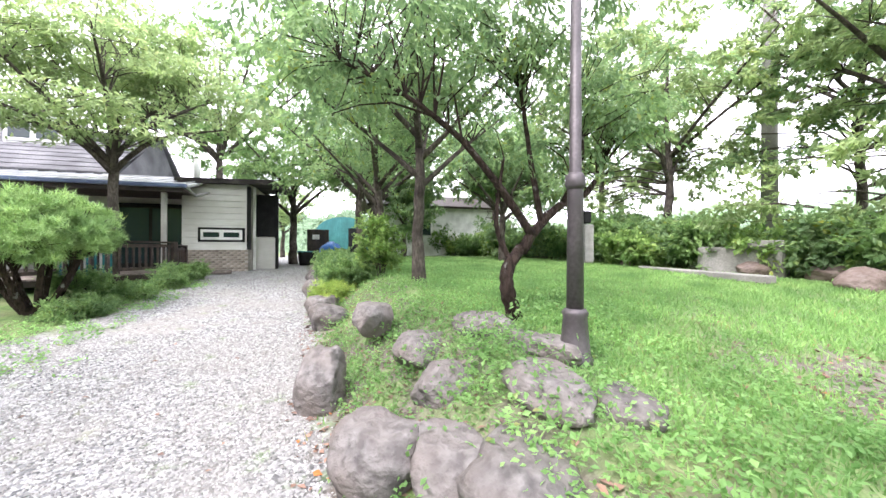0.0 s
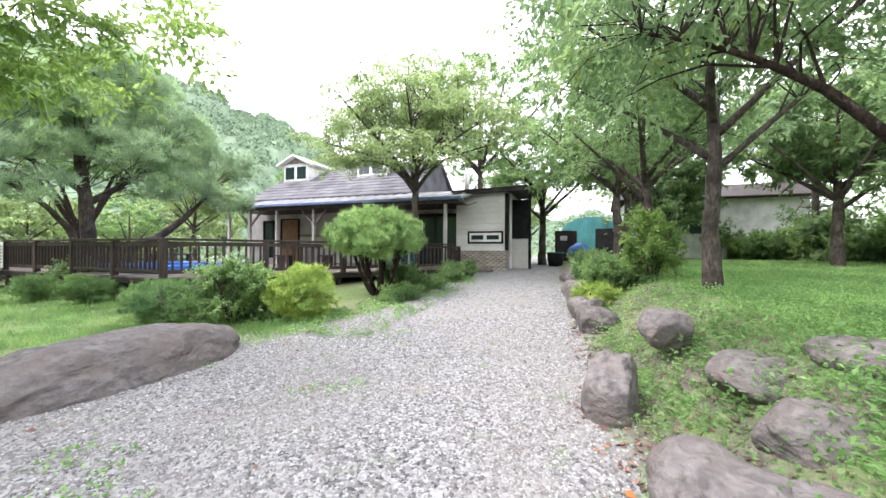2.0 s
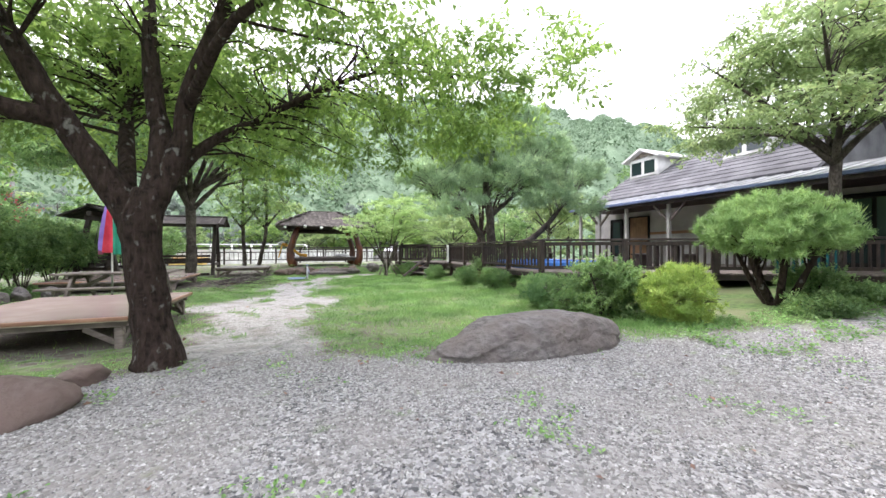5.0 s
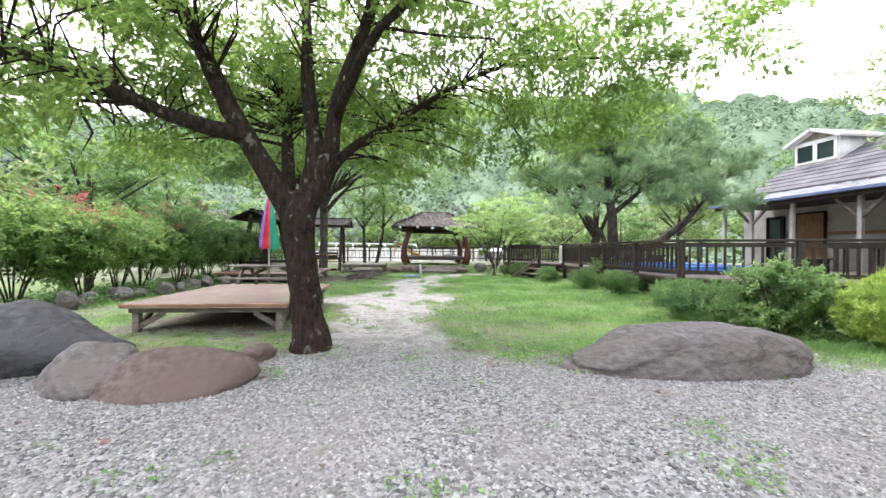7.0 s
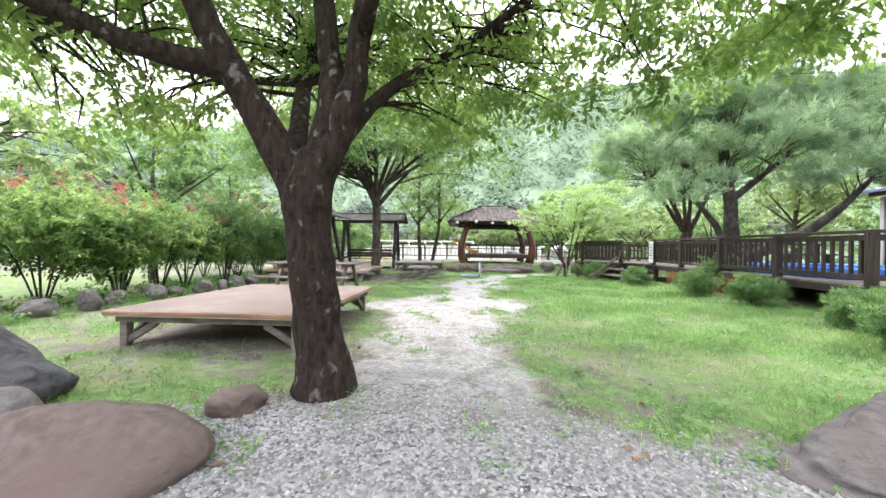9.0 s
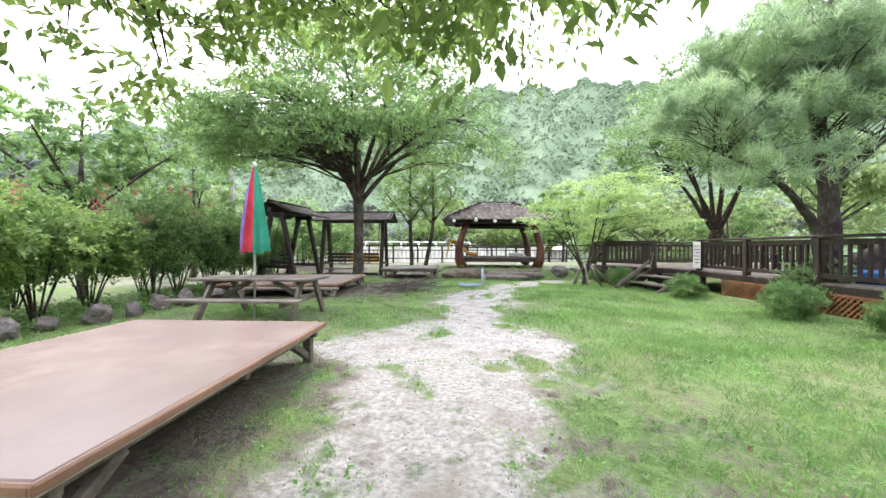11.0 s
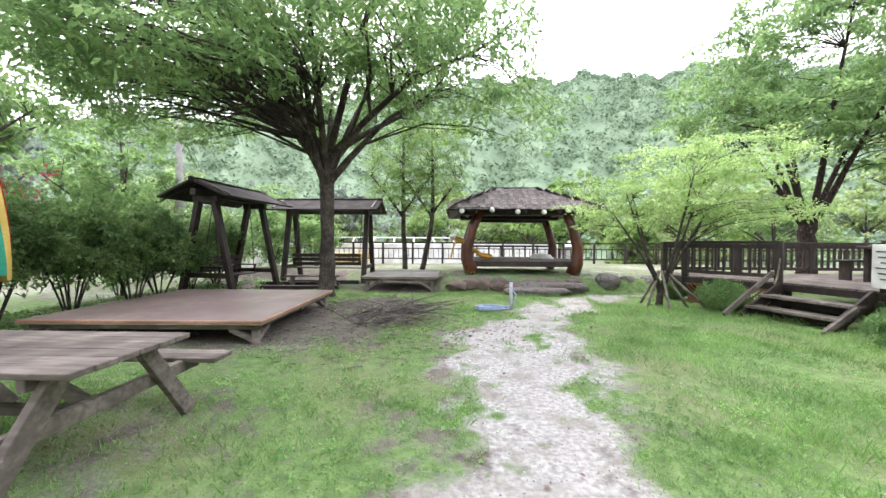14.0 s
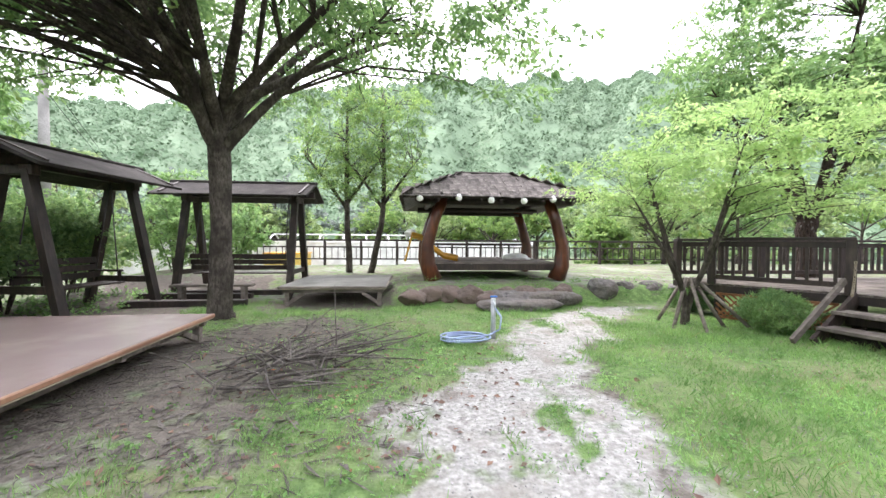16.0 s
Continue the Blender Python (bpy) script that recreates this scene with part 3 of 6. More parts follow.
def picnic_table(x, y, turn=0.0):
    ob = thing("picnic_table", "weathered grey wooden picnic table with attached benches", "table", (x, y, gz(x, y)), turn)
    L = 2.15
    for k in range(6):
        part("tabletop_board", Shape().box((0, -0.375 + k * 0.15, 0.715), (L + rng.uniform(-0.01, 0.01), 0.142, 0.038), None, 0.005), M_GREYWOOD, ob)
    for s in (-1, 1):
        for k in (0, 1):
            part("bench_board", Shape().box((0, s * (0.78 + 0.13 * k), 0.425), (L, 0.123, 0.04), None, 0.005), M_GREYWOOD, ob)
        e = s * 0.78
        part("cross_bearer", Shape().box((e, 0, 0.375), (0.055, 1.82, 0.1), None, 0.005), M_GREYWOOD, ob)
        part("top_bearer", Shape().box((e, 0, 0.655), (0.055, 0.84, 0.08), None, 0.005), M_GREYWOOD, ob)
        for q in (-1, 1):
            part("leg", Shape().beam((e + 0.06, q * 0.26, 0.69), (e + 0.06, q * 0.74, 0.0), 0.055, 0.12), M_GREYWOOD, ob)
        part("brace", Shape().beam((e - s * 0.05, 0, 0.37), (s * 0.2, 0, 0.67), 0.05, 0.08), M_GREYWOOD, ob)
    part("spreader", Shape().box((0, 0, 0.33), (1.45, 0.09, 0.05), None, 0.004), M_GREYWOOD, ob)
    return ob


def closed_umbrella(x, y):
    g = gz(x, y)
    ob = thing("parasol", "closed striped parasol standing through a picnic table", "umbrella", (x, y, g), -28)
    top = 2.72 - g
    part("pole", Shape().tube([(0, 0, -0.05), (0, 0, top)], [0.02, 0.02], 10), M_WHITE, ob)
    part("finial", Shape().tube([(0, 0, top), (0, 0, top + 0.03), (0, 0, top + 0.07), (0, 0, top + 0.09)], [0.018, 0.035, 0.03, 0.008], 10), M_WHITE, ob)
    cloths = (M_GREEN, M_YCLOTH, M_RED, M_VIOLET, M_PINK, M_VIOLET, M_RED, M_GREEN)
    for k in range(8):
        rows, v, f = 14, [], []
        for i in range(rows + 1):
            t = i / rows
            z = top - 1.52 * t - (0.05 * math.sin(k * 2.1) * t)
            for j in range(5):
                w = 2 * math.pi * (k + j / 4) / 8
                fold = 1 + 0.22 * math.cos(math.pi * 2 * j / 4) + 0.06 * math.sin(3 * w + 5 * t)
                r = (0.028 + 0.235 * t ** 0.85) * fold * (1 - 0.12 * t ** 6)
                v.append((r * math.cos(w) * 1.02, r * math.sin(w) * 0.82, z))
        for i in range(rows):
            for j in range(4):
                a = i * 5 + j
                f.append((a, a + 5, a + 6, a + 1))
        part("panel", Shape().add(v, f, True), cloths[k], ob)
    return ob


def garden_swing(x, y, turn, label, length=2.7):
    """Roofed swing seat: two A-frames, a beam, a gabled roof and a hanging bench. The ridge runs along local y, the bench faces +x."""
    ob = thing("garden_swing", label, "swing", (x, y, gz(x, y)), turn, "roofed garden swings")
    h, fy = 2.5, length / 2 - 0.45
    for s in (-1, 1):
        for q in (-1, 1):
            part("leg", Shape().beam((q * 0.75, s * fy, -0.03), (q * 0.22, s * fy, h), 0.13, 0.16), M_DARKWOOD, ob)
        part("crossbar", Shape().beam((-0.62, s * fy, 0.55), (0.62, s * fy, 0.55), 0.06, 0.13), M_DARKWOOD, ob)
        part("top_plate", Shape().box((0, s * fy, h), (0.7, 0.14, 0.16), None, 0.006), M_DARKWOOD, ob)
        part("rafter", Shape().beam((0, s * (fy + 0.3), h + 0.42), (-0.86, s * (fy + 0.3), h + 0.06), 0.06, 0.1), M_DARKWOOD, ob)
        part("rafter", Shape().beam((0, s * (fy + 0.3), h + 0.42), (0.86, s * (fy + 0.3), h + 0.06), 0.06, 0.1), M_DARKWOOD, ob)
    part("ridge_beam", Shape().box((0, 0, h + 0.14), (0.14, length, 0.16), None, 0.006), M_DARKWOOD, ob)
    for s in (-1, 1):
        a, b = length / 2 + 0.05, 0.95
        lo, hi = (s * b, h + 0.04), (0, h + 0.46)
        cor = [(lo[0], -a, lo[1]), (lo[0], a, lo[1]), (hi[0], a, hi[1]), (hi[0], -a, hi[1])]
        part("roof_slope", Shape().slab(cor if s > 0 else cor[::-1], 0.05), M_BLACKROOF, ob)
    part("ridge_cap", Shape().tube([(0, -length / 2 - 0.08, h + 0.46), (0, length / 2 + 0.08, h + 0.46)], [0.05, 0.05], 8), M_BLACKROOF, ob)
    for k in range(4):
        part("seat_slat", Shape().box((-0.22 + 0.13 * k, 0, 0.5), (0.11, 2 * fy - 0.35, 0.035), None, 0.004), M_DARKWOOD, ob)
    for k in range(3):
        part("back_slat", Shape().box((-0.34 - 0.03 * k, 0, 0.66 + 0.15 * k), (0.035, 2 * fy - 0.35, 0.12), None, 0.004), M_DARKWOOD, ob)
    for s in (-1, 1):
        y0 = s * (fy - 0.24)
        part("armrest", Shape().box((-0.08, y0, 0.74), (0.6, 0.07, 0.04), None, 0.004).box((0.16, y0, 0.6), (0.05, 0.05, 0.26), None, 0.004), M_DARKWOOD, ob)
        part("hanger", Shape().tube([(0.14, y0, 0.5), (0, y0, h + 0.08)], [0.012, 0.012], 6).tube([(-0.32, y0, 0.8), (0, y0, h + 0.08)], [0.012, 0.012], 6), M_IRON, ob)
    return ob


def railing(name, label, p, q, z0, z1, parent=None, step=0.155, post_every=1.9, mat=None, kind="", wide=0.12, baluster=0.045, low=0.12):
    """A timber railing from p to q with capped posts, rails and balusters."""
    mat = mat or M_DARKWOOD
    p, q = Vector((*p, 0)), Vector((*q, 0))
    ob = thing(name, label, "railing", (p.x, p.y, z0), math.degrees(math.atan2(q.y - p.y, q.x - p.x)), kind=kind)
    n = (q - p).length
    h = z1 - z0
    part("top_rail", Shape().box((n / 2, 0, h - 0.025), (n + 0.1, 0.13, 0.05), None, 0.006), mat, ob)
    part("upper_rail", Shape().box((n / 2, 0, h - 0.12), (n, 0.05, 0.09), None, 0.004), mat, ob)
    part("lower_rail", Shape().box((n / 2, 0, low), (n, 0.05, 0.08), None, 0.004), mat, ob)
    posts = max(1, round(n / post_every))
    for k in range(posts + 1):
        part("post", Shape().box((n * k / posts, 0, h / 2 - 0.03), (wide, wide, h - 0.02), None, 0.008), mat, ob)
    bal = Shape().box((0, 0, (h + low) / 2 - 0.05), (baluster, baluster, h - low - 0.12), None, 0.003).mesh("baluster", mat)
    count = int(n / step)
    for k in range(1, count):
        b = part("baluster", bal, mat, ob)
        b.location = (n * k / count, 0, 0)
    return ob


# ---- boulders ----
def long_boulder(x, y, size, seed, mat, label, turn):
    """A long slab-sided boulder: low tapering tail at -x, broad flat shoulder and blunt end at +x, fractured sides."""
    sx, sy, sz = size
    b = bmesh.new()
    bmesh.ops.create_icosphere(b, subdivisions=5, radius=1)
    o = Vector((seed * 3.1, seed * 1.7, 0))
    for v in b.verts:
        q = v.co
        box = Vector([math.copysign(abs(c) ** 0.55, c) for c in q])
        u = (box.x + 1) / 2
        top = np.interp(u, [0, 0.12, 0.32, 0.5, 0.78, 0.93, 1], [0.12, 0.42, 0.86, 0.97, 1.0, 0.86, 0.5])
        wide = np.interp(u, [0, 0.15, 0.4, 0.8, 1], [0.35, 0.7, 1.0, 0.95, 0.6])
        z = box.z * (top if box.z > 0 else 0.5)
        lean = 1 - 0.22 * max(z, 0)
        p = Vector((box.x * sx, box.y * sy * wide * lean, z * sz))
        n1, n2 = noise.noise(p * 1.3 + o), noise.noise(p * 3.4 + o)
        crack = abs(noise.noise(Vector((p.x * 1.2, p.y * 1.2, p.z * 4.5)) + o))
        step = 0.045 * (1 - smooth(0.0, 0.12, crack)) * (0.4 if q.z > 0.8 else 1.0)
        v.co = p + q * (0.04 * n1 + 0.03 * n2 + 0.012 * noise.noise(p * 11 + o) - float(step))
    ob = new("boulder", Shape().add([v.co for v in b.verts], [[v.index for v in f.verts] for f in b.faces], True).mesh("boulder", mat))
    b.free()
    ob.matrix_basis = pose(x, y, gz(x, y), 0, 0, turn)
    return tagged(ob, label, "rock")


long_boulder(3.1, -5.1, (1.42, 0.55, 0.45), 14, M_ROCK, "long flat-topped grey boulder beside the gravel drive", 1)
boulder(-1.93, -5.36, (0.66, 0.42, 0.3), 21, M_ROCK2, "rounded reddish-brown boulder on gravel", 8, 0.08, group="boulders by the tree")
boulder(-2.68, -5.28, (0.52, 0.36, 0.34), 22, M_ROCK, "grey cracked boulder on gravel", -20, 0.14, group="boulders by the tree")
boulder(-3.8, -4.75, (1.0, 0.62, 0.46), 23, M_ROCK3, "large dark grey boulder at the grass edge", 5, 0.36, group="boulders by the tree")
boulder(-1.55, -4.62, (0.2, 0.16, 0.12), 24, M_ROCK2, "small stone at the foot of the tree", 30, 0.5)
boulder(-7.95, -1.95, (0.5, 0.4, 1.02), 25, M_ROCK, "tall upright grey stone", 15, 0.62, name="standing_stone")
for k in range(16):
    t = k / 15
    boulder(-6.6 + 1.0 * t + rng.uniform(-0.2, 0.2), -1.8 + 9.6 * t, (rng.uniform(0.15, 0.28), rng.uniform(0.15, 0.22), rng.uniform(0.16, 0.26)), 40 + k, M_ROCK, "grey edging stone at the hedge", rng.uniform(0, 180), 0.5, group="stones edging the hedge")
BED = [(2.78, -10.0, 0.12, 0.3, 0.26, 0.3), (2.48, -10.33, 0.1, 0.3, 0.24, 0.24), (3.97, -9.66, 0.16, 0.28, 0.2, 0.42), (3.78, -10.5, 0.42, 0.36, 0.22, 0.17), (3.62, -10.98, 0.46, 0.27, 0.2, 0.15),
       (3.2, -11.25, 0.46, 0.4, 0.18, 0.13), (3.1, -10.5, 0.28, 0.16, 0.22, 0.24), (2.65, -10.98, 0.3, 0.4, 0.22, 0.17), (2.2, -10.55, 0.1, 0.36, 0.24, 0.22), (4.55, -10.15, 0.6, 0.26, 0.2, 0.2), (2.35, -11.35, 0.36, 0.24, 0.17, 0.13),
       (6.3, -9.68, 0.3, 0.32, 0.25, 0.26), (7.3, -9.6, 0.3, 0.4, 0.28, 0.3), (8.6, -9.55, 0.4, 0.5, 0.34, 0.42), (9.7, -9.6, 0.5, 0.5, 0.35, 0.45), (11.8, -9.4, 0.5, 0.5, 0.32, 0.36)]
for k, (x, y, z, a, b, c) in enumerate(BED):
    boulder(x, y, (1.1 * a, 1.15 * b, c), 70 + k, M_ROCK, "grey boulder edging the raised lawn", rng.uniform(-30, 30), 0.0, group="boulders edging the lawn", z=max(z, gz(x, y) - 0.1 * c), flat_top=0.7)
for k in range(9):
    x = -0.5 + 0.42 * k
    boulder(x, 10.45 + rng.uniform(-0.15, 0.15), (rng.uniform(0.26, 0.42), 0.28, rng.uniform(0.18, 0.26)), 100 + k, M_ROCK2, "flat stone in the low terrace wall", rng.uniform(-15, 15), 0.55, group="terrace wall stones", z=0.05)
for k in range(9):
    boulder(4.0 + 0.65 * k, 10.8 + rng.uniform(-0.2, 0.2), (rng.uniform(0.3, 0.5), 0.32, rng.uniform(0.2, 0.3)), 120 + k, M_ROCK, "grey stone in the low terrace wall", rng.uniform(-25, 25), 0.5, group="terrace wall stones", z=0.1)
boulder(1.7, 9.75, (1.0, 0.42, 0.22), 141, M_ROCK, "long flat stone step below the pavilion", 2, 0.35, name="stone_step", flat_top=0.5)
boulder(2.0, 10.2, (1.15, 0.4, 0.3), 142, M_ROCK, "broad grey slab stone below the pavilion", -3, 0.5, name="stone_slab", flat_top=0.5)

# ---- sitting places ----
low_platform(-3.92, -1.66, -3.3, -0.4, 0.42, "low wooden platform topped with pinkish-brown sheet", M_LINOEDGE, M_LINO)
low_platform(-6.5, -3.22, 4.4, 7.6, 0.37, "wide low wooden platform topped with pinkish-brown sheet", M_LINOEDGE, M_LINO, turn=2)
low_platform(-3.27, -1.08, 10.1, 12.6, 0.44, "grey weathered low platform beside the pavilion", M_GREYWOOD, M_CONCRETE)
picnic_table(-3.66, 1.9)
closed_umbrella(-3.8, 1.9)
garden_swing(-6.8, 9.75, -6, "dark-stained roofed garden swing with slatted bench", 2.8)
garden_swing(-5.1, 12.85, 90, "dark-stained roofed swing seat beside another swing", 3.7)


def sleeper(x, y, length, turn, z=0.06):
    ob = new("timber_sleeper", Shape().box((0, 0, 0), (length, 0.16, 0.14), None, 0.012).mesh("timber_sleeper", M_DARKWOOD))
    ob.matrix_basis = pose(x, y, gz(x, y) + z, 0, 0, turn)
    tagged(ob, "dark weathered timber lying on bare soil", "timber", "timbers by the swings")


sleeper(-5.2, 10.3, 2.4, 3)
sleeper(-5.6, 11.4, 2.6, -2)
sleeper(-5.0, 11.9, 2.4, 1)


# ---- the pavilion ----
def pavilion():
    z0 = 0.42
    ob = thing("pavilion", "open log pavilion with curved varnished posts and shingle roof", "pavilion", (1.67, 13.4, z0))
    w, d = 1.72, 1.55
    for sx in (-1, 1):
        for sy in (-1, 1):
            bow = 0.17 * sx
            pts = [(sx * w - bow * 0.5, sy * d, -0.05), (sx * w + bow * 0.4, sy * d, 0.35), (sx * w + bow * 0.5, sy * d, 0.85), (sx * w - bow * 0.5, sy * d, 1.5), (sx * w - bow * 2.0, sy * d, 2.12)]
            part("post", Shape().tube(pts, [0.23, 0.21, 0.17, 0.15, 0.15], 12), M_REDWOOD, ob, "curved red-brown log post")
    for sy in (-1, 1):
        part("eave_beam", Shape().tube([(-w - 0.3, sy * d, 2.02), (w + 0.3, sy * d, 2.02)], [0.1, 0.1], 10), M_DARKWOOD, ob)
        part("tie_log", Shape().tube([(-w + 0.1, sy * d * 0.55, 1.86), (w - 0.4, sy * d * 0.55, 1.84)], [0.05, 0.05], 8), M_DARKWOOD, ob)
    for sx in (-1, 1):
        part("side_beam", Shape().tube([(sx * w, -d - 0.3, 2.12), (sx * w, d + 0.3, 2.12)], [0.09, 0.09], 10), M_DARKWOOD, ob)
    part("floor_frame", Shape().box((0, -d, 0.3), (2 * w, 0.14, 0.17), None, 0.01).box((0, d, 0.3), (2 * w, 0.14, 0.17), None, 0.01).box((-w, 0, 0.3), (0.14, 2 * d, 0.17), None, 0.01).box((w, 0, 0.3), (0.14, 2 * d, 0.17), None, 0.01), M_DARKWOOD, ob)
    for k in range(16):
        part("floor_board", Shape().box((-w + 0.107 + k * (2 * w - 0.214) / 15, 0, 0.405), (0.205, 2 * d + 0.1, 0.03), None, 0.003), M_GREYWOOD, ob)
    part("back_rail", Shape().box((0, d, 0.86), (2 * w, 0.12, 0.08), None, 0.006), M_DARKWOOD, ob)
    for k in range(6):
        part("back_baluster", Shape().box((-w + 0.4 + k * 0.5, d, 0.63), (0.06, 0.06, 0.4), None, 0.004), M_DARKWOOD, ob)
    ex, ey, rx, ze, zt = 2.42, 2.15, 0.75, 2.07, 2.97
    part("roof_deck", Shape().slab([(-ex, -ey, ze), (ex, -ey, ze), (rx, 0, zt), (-rx, 0, zt)], 0.05).slab([(ex, ey, ze), (-ex, ey, ze), (-rx, 0, zt), (rx, 0, zt)], 0.05)
         .add([(ex, -ey, ze), (ex, ey, ze), (rx, 0, zt), (ex, -ey, ze - .05), (ex, ey, ze - .05), (rx, 0, zt - .05)], [(0, 1, 2), (5, 4, 3), (0, 3, 4, 1)])
         .add([(-ex, ey, ze), (-ex, -ey, ze), (-rx, 0, zt), (-ex, ey, ze - .05), (-ex, -ey, ze - .05), (-rx, 0, zt - .05)], [(0, 1, 2), (5, 4, 3), (0, 3, 4, 1)]), M_DARKWOOD, ob)
    for k in range(9):
        x = -2.1 + 4.2 * k / 8
        part("rafter_end", Shape().tube([(x, -ey - 0.04, ze - 0.1), (x * 0.8, -d * 0.5, ze + 0.42)], [0.045, 0.045], 7), M_DARKWOOD, ob)
    shingles = [Shape().box((0, 0.16, 0.01), (0.24 + 0.05 * i, 0.42, 0.022), pose(0, 0, 0, 0, 0, 3 * i - 5), 0.003).mesh("shingle", M_SHINGLE) for i in range(4)]

    def lay(a, b, c, dd, rows, wide):
        a, b, c, dd = Vector(a), Vector(b), Vector(c), Vector(dd)
        nrm = (b - a).cross(dd - a).normalized()
        for r in range(rows):
            t = (r - 0.15) / rows
            p, q = a.lerp(dd, t), b.lerp(c, t)
            n = max(2, int((q - p).length / wide))
            along, upw = (q - p).normalized(), (dd.lerp(c, 0.5) - a.lerp(b, 0.5))
            upw = nrm.cross(along)
            basis = Matrix((along, upw, nrm)).transposed().to_4x4()
            for k in range(n):
                s = part("shingle", shingles[int(rng.integers(4))], M_SHINGLE, ob)
                s.matrix_basis = Matrix.Translation(p.lerp(q, (k + 0.5) / n) + nrm * rng.uniform(0.012, 0.035) + along * rng.uniform(-0.03, 0.03)) @ basis @ pose(0, 0, 0, rng.uniform(3, 8), rng.uniform(-4, 4), rng.uniform(-9, 9))
    lay((-ex, -ey, ze), (ex, -ey, ze), (rx, 0, zt), (-rx, 0, zt), 8, 0.24)
    lay((ex, ey, ze), (-ex, ey, ze), (-rx, 0, zt), (rx, 0, zt), 6, 0.34)
    lay((ex, -ey, ze), (ex, ey, ze), (rx, 0, zt), (rx, 0, zt), 7, 0.26)
    lay((-ex, ey, ze), (-ex, -ey, ze), (-rx, 0, zt), (-rx, 0, zt), 7, 0.26)
    part("ridge_log", Shape().tube([(-rx - 0.15, 0, zt + 0.04), (rx + 0.15, 0, zt + 0.04)], [0.07, 0.07], 8), M_SHINGLE, ob)
    return ob


pavilion()
lights = thing("string_lights", "string of round white globe bulbs along the pavilion eave", "string lights", (1.6, 11.3, 2.43))
cord = Shape()
bulb_at = [(-1.0, 0.03), (-0.2, -0.02), (0.62, -0.03), (1.36, 0.02), (-1.95, 0.0)]
for k in range(5):
    x, z = bulb_at[k]
    part("bulb", Shape().tube([(x, -0.09, z - 0.085), (x, -0.09, z - 0.06), (x, -0.09, z), (x, -0.09, z + 0.06), (x, -0.09, z + 0.085)], [0.012, 0.066, 0.088, 0.06, 0.014], 12), M_BULB, lights)
part("cord", Shape().tube([(-2.3, -0.09, 0.1), (-1.0, -0.09, 0.11), (-0.2, -0.09, 0.06), (0.62, -0.09, 0.05), (1.36, -0.09, 0.1), (2.35, -0.09, 0.1)], [0.008] * 6, 6), M_BLACK, lights)

slide = thing("toy_slide", "yellow plastic children's slide leaning on the pavilion floor", "slide", (0.1, 12.5, 0.835), 0)
bed = [(-0.62, 0.68), (-0.38, 0.62), (-0.08, 0.36), (0.24, 0.12), (0.62, 0.06)]
sv, sf = [], []
for i, (x, z) in enumerate(bed):
    for y, dz in ((-0.25, 0.12), (-0.22, 0), (0.22, 0), (0.25, 0.12), (0.22, -0.05), (-0.22, -0.05)):
        sv.append((x, y, z + dz))
for i in range(len(bed) - 1):
    for j in range(6):
        sf.append((i * 6 + j, i * 6 + (j + 1) % 6, i * 6 + 6 + (j + 1) % 6, i * 6 + 6 + j))
part("chute", Shape().add(sv, sf, True), M_YELLOWP, slide)
for y0 in (-0.19, 0.19):
    part("ladder_rail", Shape().beam((-0.82, y0, 0.0), (-0.62, y0, 0.78), 0.05, 0.07, 0.012), M_YELLOWP, slide)
for k in range(3):
    part("rung", Shape().box((-0.79 + 0.05 * k, 0, 0.14 + 0.2 * k), (0.08, 0.36, 0.04), None, 0.01), M_YELLOWP, slide)

# ---- tap, hose, cut branches ----
tap = thing("garden_tap", "galvanised standpipe tap with pale blue hose", "tap", (0.64, 7.5, gz(0.64, 7.5)))
part("pipe", Shape().tube([(0, 0, -0.05), (0, 0, 0.58)], [0.04, 0.035], 10), M_STEEL, tap)
part("spout", Shape().tube([(0, 0, 0.52), (0, -0.09, 0.53), (0, -0.12, 0.46)], [0.016, 0.016, 0.013], 8), M_STEEL, tap)
part("handle", Shape().box((0, -0.03, 0.61), (0.1, 0.03, 0.02), None, 0.004), M_BLUE, tap)
hose = Shape()
pts = []
for k in range(70):
    w = k * 0.33
    r = 0.30 + 0.05 * math.sin(k * 0.21)
    pts.append((-0.42 + r * math.cos(w), -0.15 + 0.62 * r * math.sin(w), 0.03 + 0.0009 * k))
pts += [(-0.1, -0.2, 0.1), (0.05, -0.2, 0.18), (0.08, -0.16, 0.34), (0.0, -0.12, 0.46)]
part("hose", hose.tube(pts, [0.013] * len(pts), 6), M_HOSE, tap, "pale blue coiled hose")

heap = thing("cut_branches", "loose heap of dry cut branches on the ground", "branches", (-1.75, 6.2, gz(-1.75, 6.2)))
for k in range(58):
    a, r = rng.uniform(0, 6.28), rng.uniform(0, 0.8)
    x, y = r * math.cos(a) * 1.1, r * math.sin(a) * 0.8
    h = rng.normal(0.5, 1.1)
    L = rng.uniform(0.4, 1.3)
    z = 0.03 + 0.2 * max(0, 0.8 - r)
    p0 = Vector((x, y, z + rng.uniform(-0.02, 0.04)))
    dirv = Vector((math.cos(h), math.sin(h), rng.uniform(-0.05, 0.28)))
    mid = p0 + dirv * L * 0.5 + Vector((rng.normal() * 0.05, rng.normal() * 0.05, 0.02))
    part("branch", Shape().tube([p0, mid, p0 + dirv * L], [0.013, 0.01, 0.004], 5).tube([mid, mid + Vector((rng.normal() * 0.18, rng.normal() * 0.18, 0.08))], [0.006, 0.003], 4), M_TWIG, heap)

